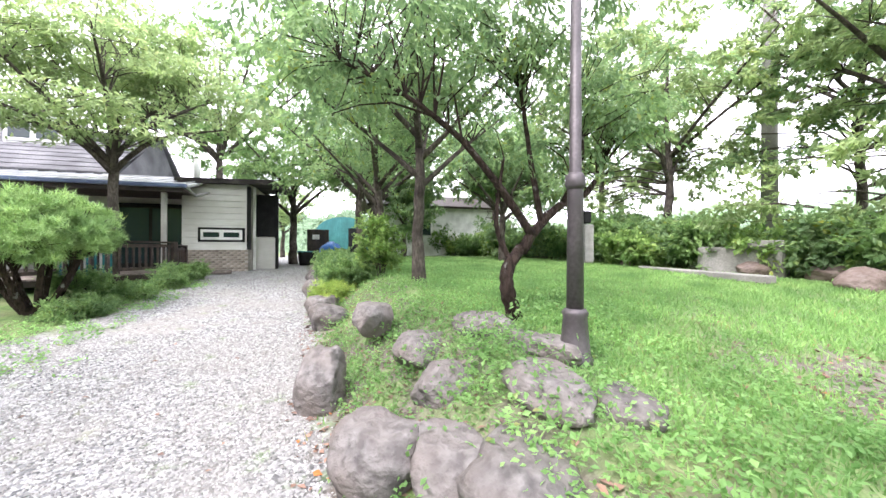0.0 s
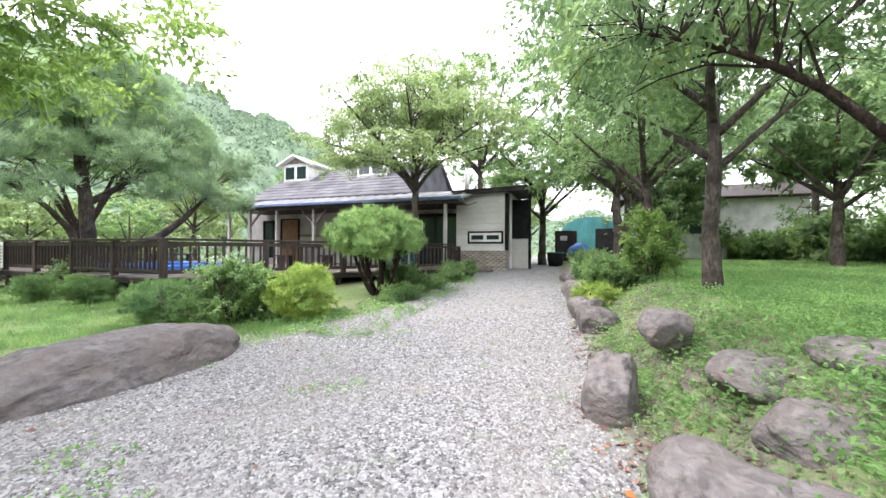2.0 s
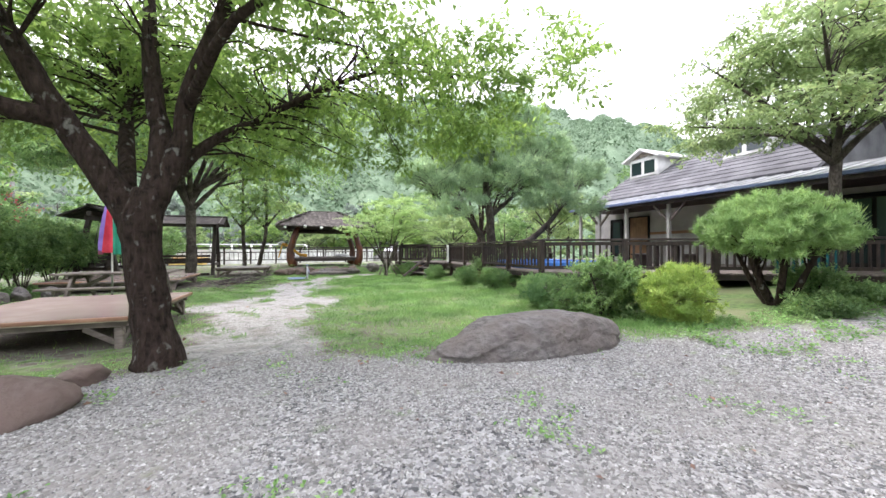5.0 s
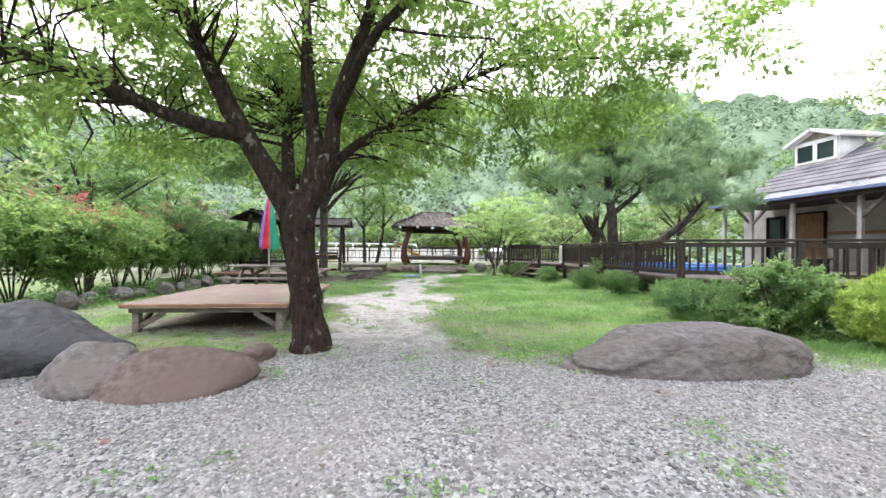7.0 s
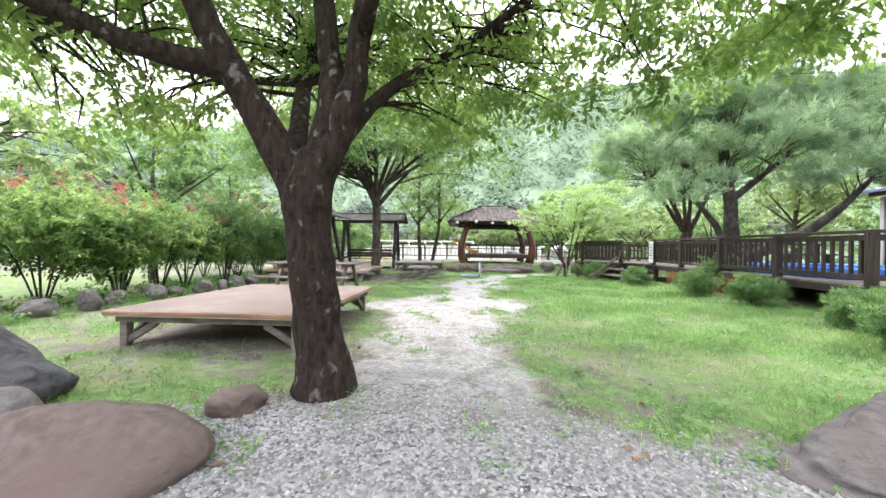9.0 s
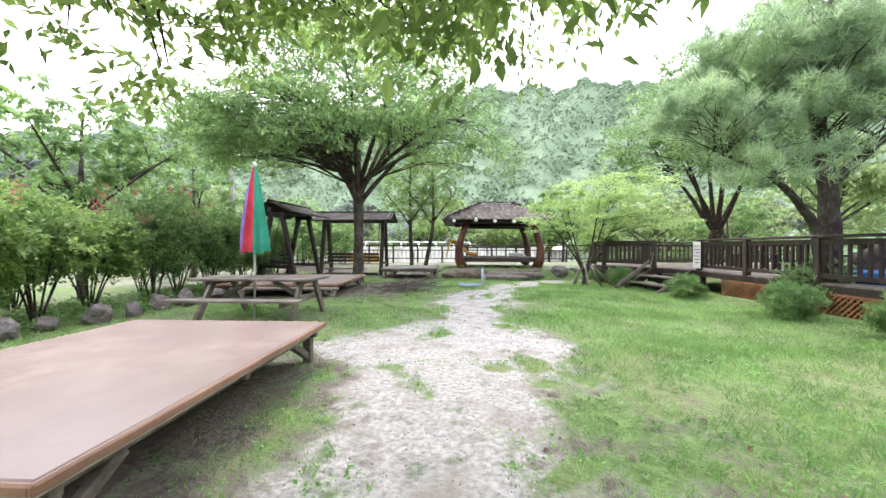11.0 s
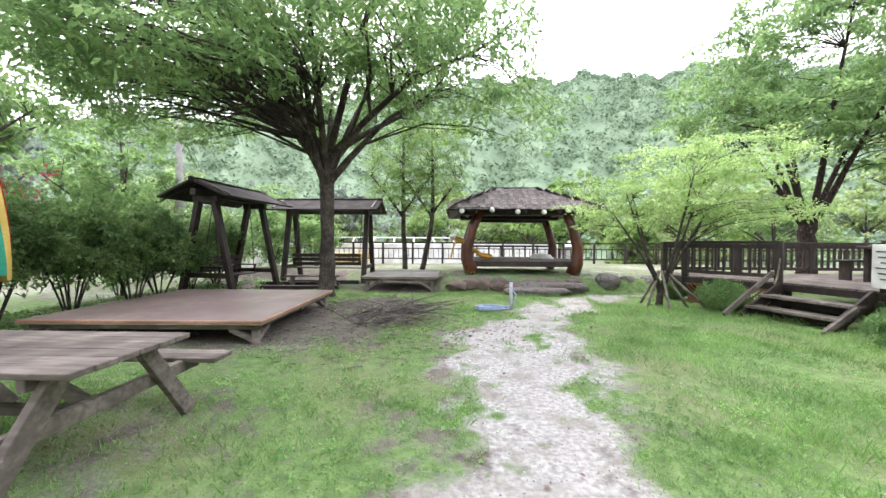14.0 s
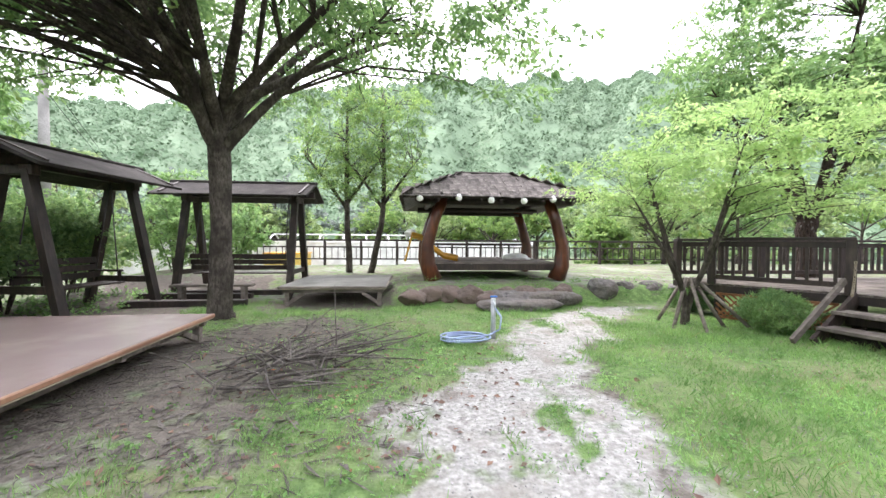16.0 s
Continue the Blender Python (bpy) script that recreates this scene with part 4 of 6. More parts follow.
# ---- lamp post ----
lamp = thing("street_lamp", "tall grey-brown iron lamp post with fluted base", "lamp post", (2.91, -11.39, gz(2.91, -11.39) - 0.03))
part("base", Shape().tube([(0, 0, 0), (0, 0, 0.05), (0, 0, 0.08), (0, 0, 0.34), (0, 0, 0.37), (0, 0, 0.40)], [0.13, 0.125, 0.105, 0.082, 0.092, 0.072], 8), M_IRON, lamp)
part("pole", Shape().tube([(0, 0, 0.38), (0, 0, 1.25), (0, 0, 1.32), (0, 0, 1.36), (0, 0, 3.6)], [0.06, 0.054, 0.054, 0.043, 0.032], 14), M_IRON, lamp)
part("collar", Shape().tube([(0, 0, 1.24), (0, 0, 1.27), (0, 0, 1.33), (0, 0, 1.36)], [0.056, 0.07, 0.07, 0.047], 14), M_IRON, lamp)
part("lantern", Shape().tube([(0, 0, 3.6), (0, 0, 3.7), (0, 0, 4.0), (0, 0, 4.1)], [0.05, 0.13, 0.18, 0.03], 8), M_WHITE, lamp)
part("meter_box", Shape().box((0.05, -0.12, 0.86), (0.10, 0.09, 0.28), None, 0.01), M_CONCRETE, lamp, "grey electrical box strapped to the post")
part("switch_box", Shape().box((0.03, -0.1, 1.05), (0.08, 0.07, 0.09), None, 0.01), M_BLACK, lamp)


# ---- the deck ----
DZ = 0.66
DECK = [(4.95, 9.6), (4.95, 8.7), (6.0, 7.2), (6.45, 5.9), (6.1, -1.25), (12.9, -5.45), (15.3, -5.45), (15.3, 9.6)]
deck = tagged(new("deck", Shape().prism(DECK, DZ - 0.16, DZ - 0.035).mesh("deck", M_DARKWOOD)), "raised brown timber deck in front of the house", "deck", kind="structure")


def deck_span(y):
    xs = []
    for (ax, ay), (bx, by) in zip(DECK, DECK[1:] + DECK[:1]):
        if (ay - y) * (by - y) < 0:
            xs.append(ax + (bx - ax) * (y - ay) / (by - ay))
    return min(xs), max(xs)


y = -5.3
while y < 9.55:
    a, b = deck_span(y)
    part("deck_board", Shape().box(((a + b) / 2, y, DZ - 0.0175), (b - a, 0.138, 0.033)), M_GREYWOOD, deck)
    y += 0.146
for px, py in ((5.2, 8.7), (6.15, 7.25), (6.55, 5.8), (6.4, 3.2), (6.3, 1.0), (6.2, -1.1), (7.8, -2.15), (9.5, -3.2), (11.2, -4.25), (12.8, -5.25)):
    h = DZ - 0.16 - gz(px, py)
    part("deck_post", Shape().box((px, py, gz(px, py) + h / 2 - 0.03), (0.12, 0.12, h + 0.06), None, 0.006), M_DARKWOOD, deck)
for a, b in (((5.0, 8.66), (6.0, 7.26)), ((6.47, 5.8), (6.12, -1.25)), ((6.12, -1.25), (12.9, -5.43))):
    railing("railing", "dark brown timber railing along the deck edge", a, b, DZ, 1.50)
railing("railing", "dark brown timber railing at the far deck side", (5.0, 9.55), (12.5, 9.55), DZ, 1.48)
railing("railing", "short dark railing beside the porch corner", (12.95, -5.4), (13.9, -5.35), DZ, 1.42)


def lattice(p, q, z0, z1):
    p, q = Vector((*p, 0)), Vector((*q, 0))
    n = (q - p).length
    ob = thing("lattice_panel", "orange-brown diagonal lattice skirting below the deck", "lattice", (p.x, p.y, z0), math.degrees(math.atan2(q.y - p.y, q.x - p.x)), "deck skirting")
    h = z1 - z0
    part("frame", Shape().box((n / 2, 0, h), (n, 0.03, 0.04)).box((n / 2, 0, 0), (n, 0.03, 0.04)), M_LATTICE, ob)
    k = 0.0
    while k < n - 0.05:
        e = min(h, n - k)
        part("slat", Shape().beam((k, -0.008, 0), (k + e, -0.008, e), 0.008, 0.03, 0), M_LATTICE, ob)
        e = min(h, k + 0.05)
        part("slat", Shape().beam((k + 0.05, 0.008, 0), (k + 0.05 - e, 0.008, e), 0.008, 0.03, 0), M_LATTICE, ob)
        k += 0.1
    return ob


lattice((6.42, 4.9), (6.2, 0.8), 0.08, 0.48)
lattice((5.02, 8.58), (5.9, 7.32), 0.06, 0.48)

steps = thing("deck_steps", "weathered wooden steps up to the deck with slanted strings", "steps", (5.35, 6.3, 0.0), 15)
for k in range(2):
    z = 0.22 + 0.2 * k
    part("tread", Shape().box((0.1 + 0.34 * k, 0, z), (0.34, 1.42, 0.05), None, 0.006), M_GREYWOOD, steps)
    part("riser", Shape().box((0.24 + 0.34 * k, 0, z - 0.1), (0.03, 1.36, 0.16), None, 0.004), M_DARKWOOD, steps)
for q in (-1, 1):
    part("string", Shape().beam((-0.2, 0.68 * q, 0.0), (0.85, 0.68 * q, 0.6), 0.05, 0.2), M_DARKWOOD, steps)
part("handrail", Shape().beam((-0.5, 0.76, 0.06), (0.72, 0.76, 0.86), 0.05, 0.09), M_GREYWOOD, steps)
part("handrail", Shape().beam((-0.42, -0.76, 0.04), (0.3, -0.76, 0.4), 0.05, 0.09), M_GREYWOOD, steps)

notice = thing("notice_board", "white notice board with faded lines fixed to the deck railing", "sign", (6.38, 5.75, 0.72), 80)
part("board", Shape().box((0, 0.02, 0.36), (0.42, 0.02, 0.72), None, 0.004), M_WHITE, notice)
for k in range(6):
    part("text_line", Shape().box((-0.02 - 0.02 * (k % 3), 0.034, 0.6 - 0.09 * k), (0.3 - 0.04 * (k % 3), 0.006, 0.022)), M_IRON, notice)

pool = thing("paddling_pool", "bright blue paddling pool standing on the deck", "pool", (7.95, 1.1, DZ))
for cx, cy, sx, sy in ((-1.1, 0, 0.12, 2.5), (1.1, 0, 0.12, 2.5), (0, -1.25, 2.3, 0.12), (0, 1.25, 2.3, 0.12)):
    part("side", Shape().box((cx, cy, 0.11), (sx, sy, 0.22), None, 0.03), M_BLUE, pool)
part("floor", Shape().box((0, 0, 0.03), (2.2, 2.5, 0.04)), M_BLUE, pool)


def deck_table(x, y, turn):
    ob = thing("deck_table", "dark wooden table with benches on the deck", "table", (x, y, DZ), turn, "tables on the deck")
    part("tabletop", Shape().box((0, 0, 0.71), (1.5, 0.75, 0.05), None, 0.006), M_DARKWOOD, ob)
    for sx in (-0.6, 0.6):
        for sy in (-0.28, 0.28):
            part("leg", Shape().box((sx, sy, 0.345), (0.08, 0.08, 0.69), None, 0.004), M_DARKWOOD, ob)
    for sy in (-0.65, 0.65):
        part("bench", Shape().box((0, sy, 0.42), (1.5, 0.26, 0.04), None, 0.005).box((-0.6, sy, 0.2), (0.06, 0.2, 0.4)).box((0.6, sy, 0.2), (0.06, 0.2, 0.4)), M_DARKWOOD, ob)


deck_table(10.6, -1.2, 30)
deck_table(9.8, 4.6, 0)
deck_table(8.6, 7.3, 10)

net = thing("teal_screen", "teal netting fixed along the porch railing", "netting", (10.3, -3.95, 0), math.degrees(math.atan2(-4.18, 6.8)))
for k in range(8):
    part("strip", Shape().box((0.15 + 0.16 * k, -0.09, 0.95), (0.04, 0.015, 0.5)), M_TEALNET, net)

# ---- the house ----
house = thing("house", "cream-sided house with brick base, long porch and dormers", "house", (0, 0, 0))
HX = 15.35
part("wall", Shape().box((HX + 0.1, 0.65, 2.0), (0.2, 11.8, 3.1)), M_PLASTER, house, "pale plaster wall under the porch")
part("wall", Shape().box((HX + 3.3, 6.45, 2.0), (6.2, 0.2, 3.1)), M_SIDING, house)
part("wall", Shape().box((HX + 6.4, -0.7, 2.2), (0.2, 12.6, 3.5)), M_PLASTER, house)
part("wainscot", Shape().box((HX - 0.015, 2.6, 1.95), (0.03, 3.4, 0.12), None, 0.004), M_DOORWOOD, house)
# porch roof
EZ, TZ = 3.12, 4.02
part("porch_roof", Shape().slab([(12.75, 5.45, EZ), (12.75, -5.75, EZ - 0.03), (HX + 0.3, -5.75, TZ - 0.25), (HX + 0.3, 5.45, TZ - 0.25)], 0.07), M_METALROOF, house, "pale sheet-metal porch roof")
k = -5.6
while k < 5.4:
    part("roof_seam", Shape().beam((12.76, k, EZ + 0.02), (HX + 0.28, k, TZ - 0.23), 0.03, 0.03, 0), M_METALROOF, house)
    k += 0.48
part("gutter", Shape().box((12.72, -0.15, EZ - 0.04), (0.12, 11.25, 0.1), None, 0.01), M_GUTTER, house, "faded blue gutter")
part("fascia", Shape().box((12.86, -0.15, EZ - 0.13), (0.05, 11.0, 0.16), None, 0.004), M_DARKWOOD, house)
part("porch_ceiling", Shape().box((14.1, -0.15, EZ - 0.1), (2.45, 10.9, 0.04)), M_DARKWOOD, house)
part("downpipe", Shape().tube([(12.75, -5.75, EZ - 0.06), (13.2, -5.85, EZ - 0.25), (13.95, -6.0, EZ - 0.05)], [0.04] * 3, 8), M_CONCRETE, house)
for py in (-5.08, 0.6, 2.5, 4.0, 5.2):
    g = DZ
    part("porch_post", Shape().box((13.15, py, (EZ - 0.2 + g) / 2), (0.12, 0.12, EZ - 0.2 - g), None, 0.01), M_PLASTER, house, "pale painted timber porch post")
    for s in (-1, 1):
        if abs(py) < 5.05 and py != 2.5:
            part("porch_brace", Shape().beam((13.15, py, EZ - 0.85), (13.15, py + s * 0.62, EZ - 0.22), 0.07, 0.09), M_GREYWOOD, house)
# doors and windows under the porch
def house_door(y, w, z0, z1, frame_mat, pane_mat, leaves=1):
    d = part("door", Shape().box((HX - 0.02, y, (z0 + z1) / 2), (0.05, w, z1 - z0)), frame_mat, house)
    for q in range(leaves):
        cw = (w - 0.1) / leaves
        cy = y - w / 2 + 0.05 + cw * (q + 0.5)
        part("pane", Shape().box((HX - 0.052, cy, (z0 + z1) / 2 + 0.03), (0.014, cw - 0.1, z1 - z0 - 0.25)), pane_mat, d)
    part("door_frame", Shape().box((HX - 0.05, y - w / 2 - 0.03, (z0 + z1) / 2), (0.08, 0.06, z1 - z0 + 0.08)).box((HX - 0.05, y + w / 2 + 0.03, (z0 + z1) / 2), (0.08, 0.06, z1 - z0 + 0.08))
         .box((HX - 0.05, y, z1 + 0.03), (0.08, w, 0.06)), M_BLACK, d)


house_door(-3.9, 2.2, DZ, 2.75, M_BLACK, M_GLASS, 2)
house_door(-0.9, 2.4, DZ + 0.5, 2.6, M_BLACK, M_GLASS, 2)
house_door(3.75, 1.0, DZ, 2.72, M_DOORWOOD, M_DOORWOOD, 1)
house_door(5.05, 0.62, DZ + 0.2, 2.66, M_BLACK, M_GLASS, 1)
# main roof and dormers
part("low_roof", Shape().slab([(HX + 0.1, -2.5, TZ - 0.25), (HX + 0.1, -5.75, TZ - 0.25), (HX + 6.6, -5.75, 4.3), (HX + 6.6, -2.5, 4.3)], 0.1), M_METALROOF, house)
part("roof", Shape().slab([(HX + 0.1, 6.75, TZ - 0.22), (HX + 0.1, -2.6, TZ - 0.22), (HX + 4.2, -2.6, 6.2), (HX + 4.2, 6.75, 6.2)], 0.12)
     .slab([(HX + 4.2, 6.75, 6.2), (HX + 4.2, -2.6, 6.2), (HX + 7.6, -2.6, 4.0), (HX + 7.6, 6.75, 4.0)], 0.12), M_SLATE, house, "grey shingle main roof")
for r in range(11):
    t = r / 11
    x, z = HX + 0.1 + 4.1 * t, TZ - 0.22 + (6.2 - TZ + 0.22) * t
    part("shingle_course", Shape().slab([(x - 0.02, 6.77, z + 0.018), (x - 0.02, -2.62, z + 0.018), (x + 0.385, -2.62, z + 0.215), (x + 0.385, 6.77, z + 0.215)], 0.04), M_SLATE, house)
part("gable_wall", Shape().add([(HX + 0.3, 6.55, 3.4), (HX + 7.2, 6.55, 3.4), (HX + 4.2, 6.55, 6.1), (HX + 0.3, 6.35, 3.4), (HX + 7.2, 6.35, 3.4), (HX + 4.2, 6.35, 6.1)], [(0, 1, 2), (5, 4, 3), (0, 3, 4, 1), (1, 4, 5, 2), (2, 5, 3, 0)]), M_SIDING, house)
part("gable_wall", Shape().add([(HX + 0.3, -2.3, 3.4), (HX + 7.2, -2.3, 3.4), (HX + 4.2, -2.3, 6.1), (HX + 0.3, -2.5, 3.4), (HX + 7.2, -2.5, 3.4), (HX + 4.2, -2.5, 6.1)], [(0, 1, 2), (5, 4, 3), (0, 3, 4, 1), (1, 4, 5, 2), (2, 5, 3, 0)]), M_SLATE, house)


def dormer(y, w):
    d = part("dormer", Shape().box((HX + 3.4, y, 5.55), (2.2, w, 1.3)), M_WHITE, house, "white dormer with a small gable roof")
    x = HX + 2.3
    part("window_frame", Shape().box((x - 0.03, y, 5.6), (0.07, w - 0.1, 0.9), None, 0.01), M_WHITE, d)
    for q in (-1, 1):
        part("window_pane", Shape().box((x - 0.072, y + q * (w / 4 - 0.04), 5.6), (0.014, w / 2 - 0.26, 0.68)), M_GLASS, d)
    for q in (-1, 1):
        a = [(x - 0.35, y + q * (w / 2 + 0.28), 6.08), (x + 2.6, y + q * (w / 2 + 0.28), 6.08), (x + 2.6, y, 6.62), (x - 0.35, y, 6.62)]
        part("dormer_roof", Shape().slab(a if q < 0 else a[::-1], 0.1), M_WHITE, d)
    part("dormer_gable", Shape().add([(x, y - w / 2, 6.15), (x, y + w / 2, 6.15), (x, y, 6.5), (x + 0.1, y - w / 2, 6.15), (x + 0.1, y + w / 2, 6.15), (x + 0.1, y, 6.5)], [(2, 1, 0), (3, 4, 5), (0, 1, 4, 3)]), M_BRICK, d)


dormer(5.45, 1.75)
dormer(0.6, 1.75)
# side wing with siding over brick
WX, WY0, WY1 = 14.25, -5.15, -7.05
part("wing_wall", Shape().box((WX + 0.12, (WY0 + WY1) / 2, 2.0), (0.2, WY0 - WY1, 3.1)), M_MORTAR, house)
part("wing_wall", Shape().box((WX + 3.6, WY1 + 0.1, 2.0), (6.8, 0.2, 3.1)), M_MORTAR, house)
z = 1.27
while z < 3.35:
    hh = min(0.2, 3.4 - z)
    part("siding_board", Shape().box((WX + 0.0, (WY0 + WY1) / 2, z + hh / 2), (0.022, WY0 - WY1, hh + 0.015), pose(0, 0, 0, 0, 9, 0), 0.003), M_SIDING, house)
    z += 0.2
bm_brick = Shape().box((0, 0, 0), (0.03, 0.205, 0.062), None, 0.005).mesh("brick", M_BRICK)
for r in range(11):
    z = 0.52 + 0.072 * r
    y = WY1 + 0.1 + (0.108 if r % 2 else 0)
    while y < WY0:
        b = part("brick", bm_brick, M_BRICK, house)
        b.location = (WX + 0.012 + rng.uniform(-0.004, 0.004), y, z)
        y += 0.217
part("corner_board", Shape().box((WX + 0.03, WY1 - 0.02, 2.33), (0.12, 0.12, 2.1), None, 0.005), M_BLACK, house, "black corner trim board")
win = part("window", Shape().box((WX - 0.01, -6.28, 1.76), (0.05, 1.36, 0.47), None, 0.006), M_BLACK, house, "low sliding window with black surround")
part("window_frame", Shape().box((WX - 0.03, -6.28, 1.76), (0.05, 1.2, 0.33), None, 0.006), M_WHITE, win)
for q in (-1, 1):
    part("pane", Shape().box((WX - 0.058, -6.28 + q * 0.29, 1.76), (0.012, 0.46, 0.16)), M_GLASS, win)
part("wing_roof", Shape().slab([(WX - 0.35, WY1 - 0.8, 3.42), (WX - 0.35, WY0 + 0.1, 3.36), (WX + 7, WY0 + 0.1, 4.1), (WX + 7, WY1 - 0.8, 4.1)][::-1], -0.16), M_BLACKROOF, house, "dark flat roof edge over the side wing")
part("chimney_pipe", Shape().tube([(14.3, -5.55, 3.3), (14.3, -5.55, 4.2)], [0.1, 0.1], 10), M_WHITE, house, "white vent pipe")
part("side_screen", Shape().box((15.4, -7.4, 2.5), (0.06, 0.66, 1.55)), M_BLACK, house, "black upper screen beside the wing")
part("side_screen", Shape().box((15.4, -7.4, 1.1), (0.06, 0.64, 1.3)), M_SIDING, house, "white lower screen beside the wing")
part("screen_post", Shape().box((15.38, -7.78, 1.95), (0.12, 0.1, 3.0), None, 0.006), M_BLACK, house)
part("screen_post", Shape().box((14.9, -7.12, 1.95), (0.1, 0.08, 3.0), None, 0.006), M_WHITE, house)
mat_s = new("doorstep_board", Shape().box((0, 0, 0), (0.7, 1.5, 0.08), None, 0.01).mesh("doorstep_board", M_GREYWOOD))
mat_s.matrix_basis = pose(13.6, -5.95, gz(13.6, -5.95) + 0.05, 0, 0, 12)
tagged(mat_s, "flat grey boards lying beside the porch", "boards")

# ---- beyond the drive ----
shed = thing("shed", "teal sheet-metal shed with a curved roof at the drive's end", "shed", (31, -10.6, gz(31, -10.6)), 0)
arch = [(0, 2.2 * math.cos(a), 1.5 + 1.4 * math.sin(a)) for a in [math.pi * k / 12 for k in range(13)]]
n = len(arch)
out = [(0, 2.2, 0)] + arch + [(0, -2.2, 0)]
part("wall", Shape().add([(0, y, z) for _, y, z in out] + [(6, y, z) for _, y, z in out], [tuple(range(len(out))), tuple(range(2 * len(out) - 1, len(out) - 1, -1))] + [(i, i + len(out), i + 1 + len(out), i + 1) for i in range(len(out) - 1)]), M_TEAL, shed)
for k in range(9):
    part("rib", Shape().box((-0.02, -2.0 + 0.5 * k, 0.9), (0.05, 0.04, 1.8)), M_TEAL, shed)
part("door", Shape().box((-0.05, -1.0, 1.0), (0.06, 1.3, 2.0)), M_BLACK, shed)
tarp = boulder(20.5, -9.6, (0.7, 0.6, 0.55), 201, M_BLUE, "blue tarpaulin over a low heap", 0, 0.5, name="tarpaulin")
cab = thing("cabinet", "dark weathered cabinet standing by the drive", "cabinet", (21.5, -9.0, gz(21.5, -9.0)))
part("body", Shape().box((0, 0, 0.8), (0.6, 1.1, 1.6), None, 0.02), M_DARKWOOD, cab)
part("notice", Shape().box((-0.31, 0.1, 1.2), (0.02, 0.35, 0.25)), M_WHITE, cab)
hut = thing("white_building", "white single-storey building behind trees", "building", (21, -15.5, gz(21, -15.5)))
part("wall", Shape().box((2, 0, 1.4), (4, 7, 2.9)), M_WHITE, hut)
part("roof", Shape().slab([(-0.5, 4, 2.8), (-0.5, -4, 2.8), (2, -4, 3.7), (2, 4, 3.7)], 0.12).slab([(2, 4, 3.7), (2, -4, 3.7), (4.5, -4, 2.8), (4.5, 4, 2.8)], 0.12), M_DARKWOOD, hut)
part("window", Shape().box((-0.01, 1.0, 1.6), (0.06, 1.2, 0.9)), M_GLASS, hut)
block = thing("concrete_block", "grey concrete block wall at the lawn's end", "wall", (6.5, -18.3, gz(6.5, -18.3)), 20)
part("slab", Shape().box((0, 0, 0.25), (1.5, 0.5, 0.7), None, 0.03), M_CONCRETE, block)
part("cap", Shape().box((-0.35, 0, 0.66), (0.8, 0.6, 0.14), None, 0.02), M_CONCRETE, block)
pole = thing("utility_pole", "tall round grey concrete utility pole", "utility pole", (9.1, -23.4, gz(9.1, -23.4)))
part("shaft", Shape().tube([(0, 0, -0.1), (0, 0, 10)], [0.24, 0.17], 14), M_CONCRETE, pole)
part("crossarm", Shape().box((0, 0.1, 9.2), (1.8, 0.1, 0.1), None, 0.01), M_STEEL, pole)
pole2 = thing("utility_pole", "tall pale utility pole beyond the hedge", "utility pole", (-13.5, 16.5, -0.9))
part("shaft", Shape().tube([(0, 0, -0.1), (0, 0, 8.5)], [0.2, 0.13], 14), M_CONCRETE, pole2)
for k, (x, y) in enumerate(((6.2, -18.2), (5.1, -18.6), (9.2, -18.0), (10.6, -19.0), (4.2, -17.6))):
    boulder(x, y, (0.4, 0.3, 0.26), 210 + k, M_ROCK2, "brown boulder on the bank behind the lawn", rng.uniform(0, 90), 0.4, group="bank boulders")
curb = new("stone_kerb", Shape().box((0, 0, 0.04), (3.6, 0.2, 0.14), None, 0.02).mesh("stone_kerb", M_CONCRETE))
curb.matrix_basis = pose(6.6, -17.0, gz(6.6, -17.0), 0, 0, -14)
tagged(curb, "pale fallen kerb stone on the lawn", "kerb")


# ---- the boundary fence and what lies beyond ----
def back_fence(x0, x1, y, z):
    ob = thing("boundary_fence", "dark brown metal fence along the terrace edge", "fence", (x0, y, z))
    n = x1 - x0
    for k, zz in enumerate((1.08, 0.78, 0.26)):
        part("rail", Shape().box((n / 2, 0, zz), (n, 0.05, 0.06 if k else 0.08), None, 0.004), M_DARKWOOD, ob)
    k = 0
    while k * 1.55 <= n:
        part("post", Shape().box((k * 1.55, 0, 0.52), (0.1, 0.1, 1.12), None, 0.006), M_DARKWOOD, ob)
        k += 1
    bar = Shape().box((0, 0, 0.52), (0.03, 0.03, 0.52)).mesh("bar", M_DARKWOOD)
    k = 0.26
    while k < n:
        part("bar", bar, M_DARKWOOD, ob).location = (k, 0, 0)
        k += 0.26
    return ob


back_fence(-10.5, 20, 18.6, 0.32)
wall = tagged(new("field_wall", Shape().box((-6, 27, -0.05), (26, 0.3, 2.5)).box((-6, 27, 1.25), (26, 0.4, 0.1)).mesh("field_wall", M_WHITE)), "long white wall beyond the boundary fence", "wall", kind="structure")
truss = thing("greenhouse", "white-framed greenhouse beyond the fence", "greenhouse", (-5, 32, -1.3), 8)
for k in range(8):
    x = -6 + 1.7 * k
    part("hoop", Shape().tube([(x, 2.5 * math.cos(a), 1.2 + 1.9 * math.sin(a)) for a in [math.pi * j / 8 for j in range(9)]], [0.06] * 9, 6), M_WHITE, truss)
for a in (0, 0.25, 0.5, 0.75, 1):
    part("purlin", Shape().tube([(-6, 2.5 * math.cos(a * math.pi), 1.2 + 1.9 * math.sin(a * math.pi)), (5.9, 2.5 * math.cos(a * math.pi), 1.2 + 1.9 * math.sin(a * math.pi))], [0.06, 0.06], 6), M_WHITE, truss)
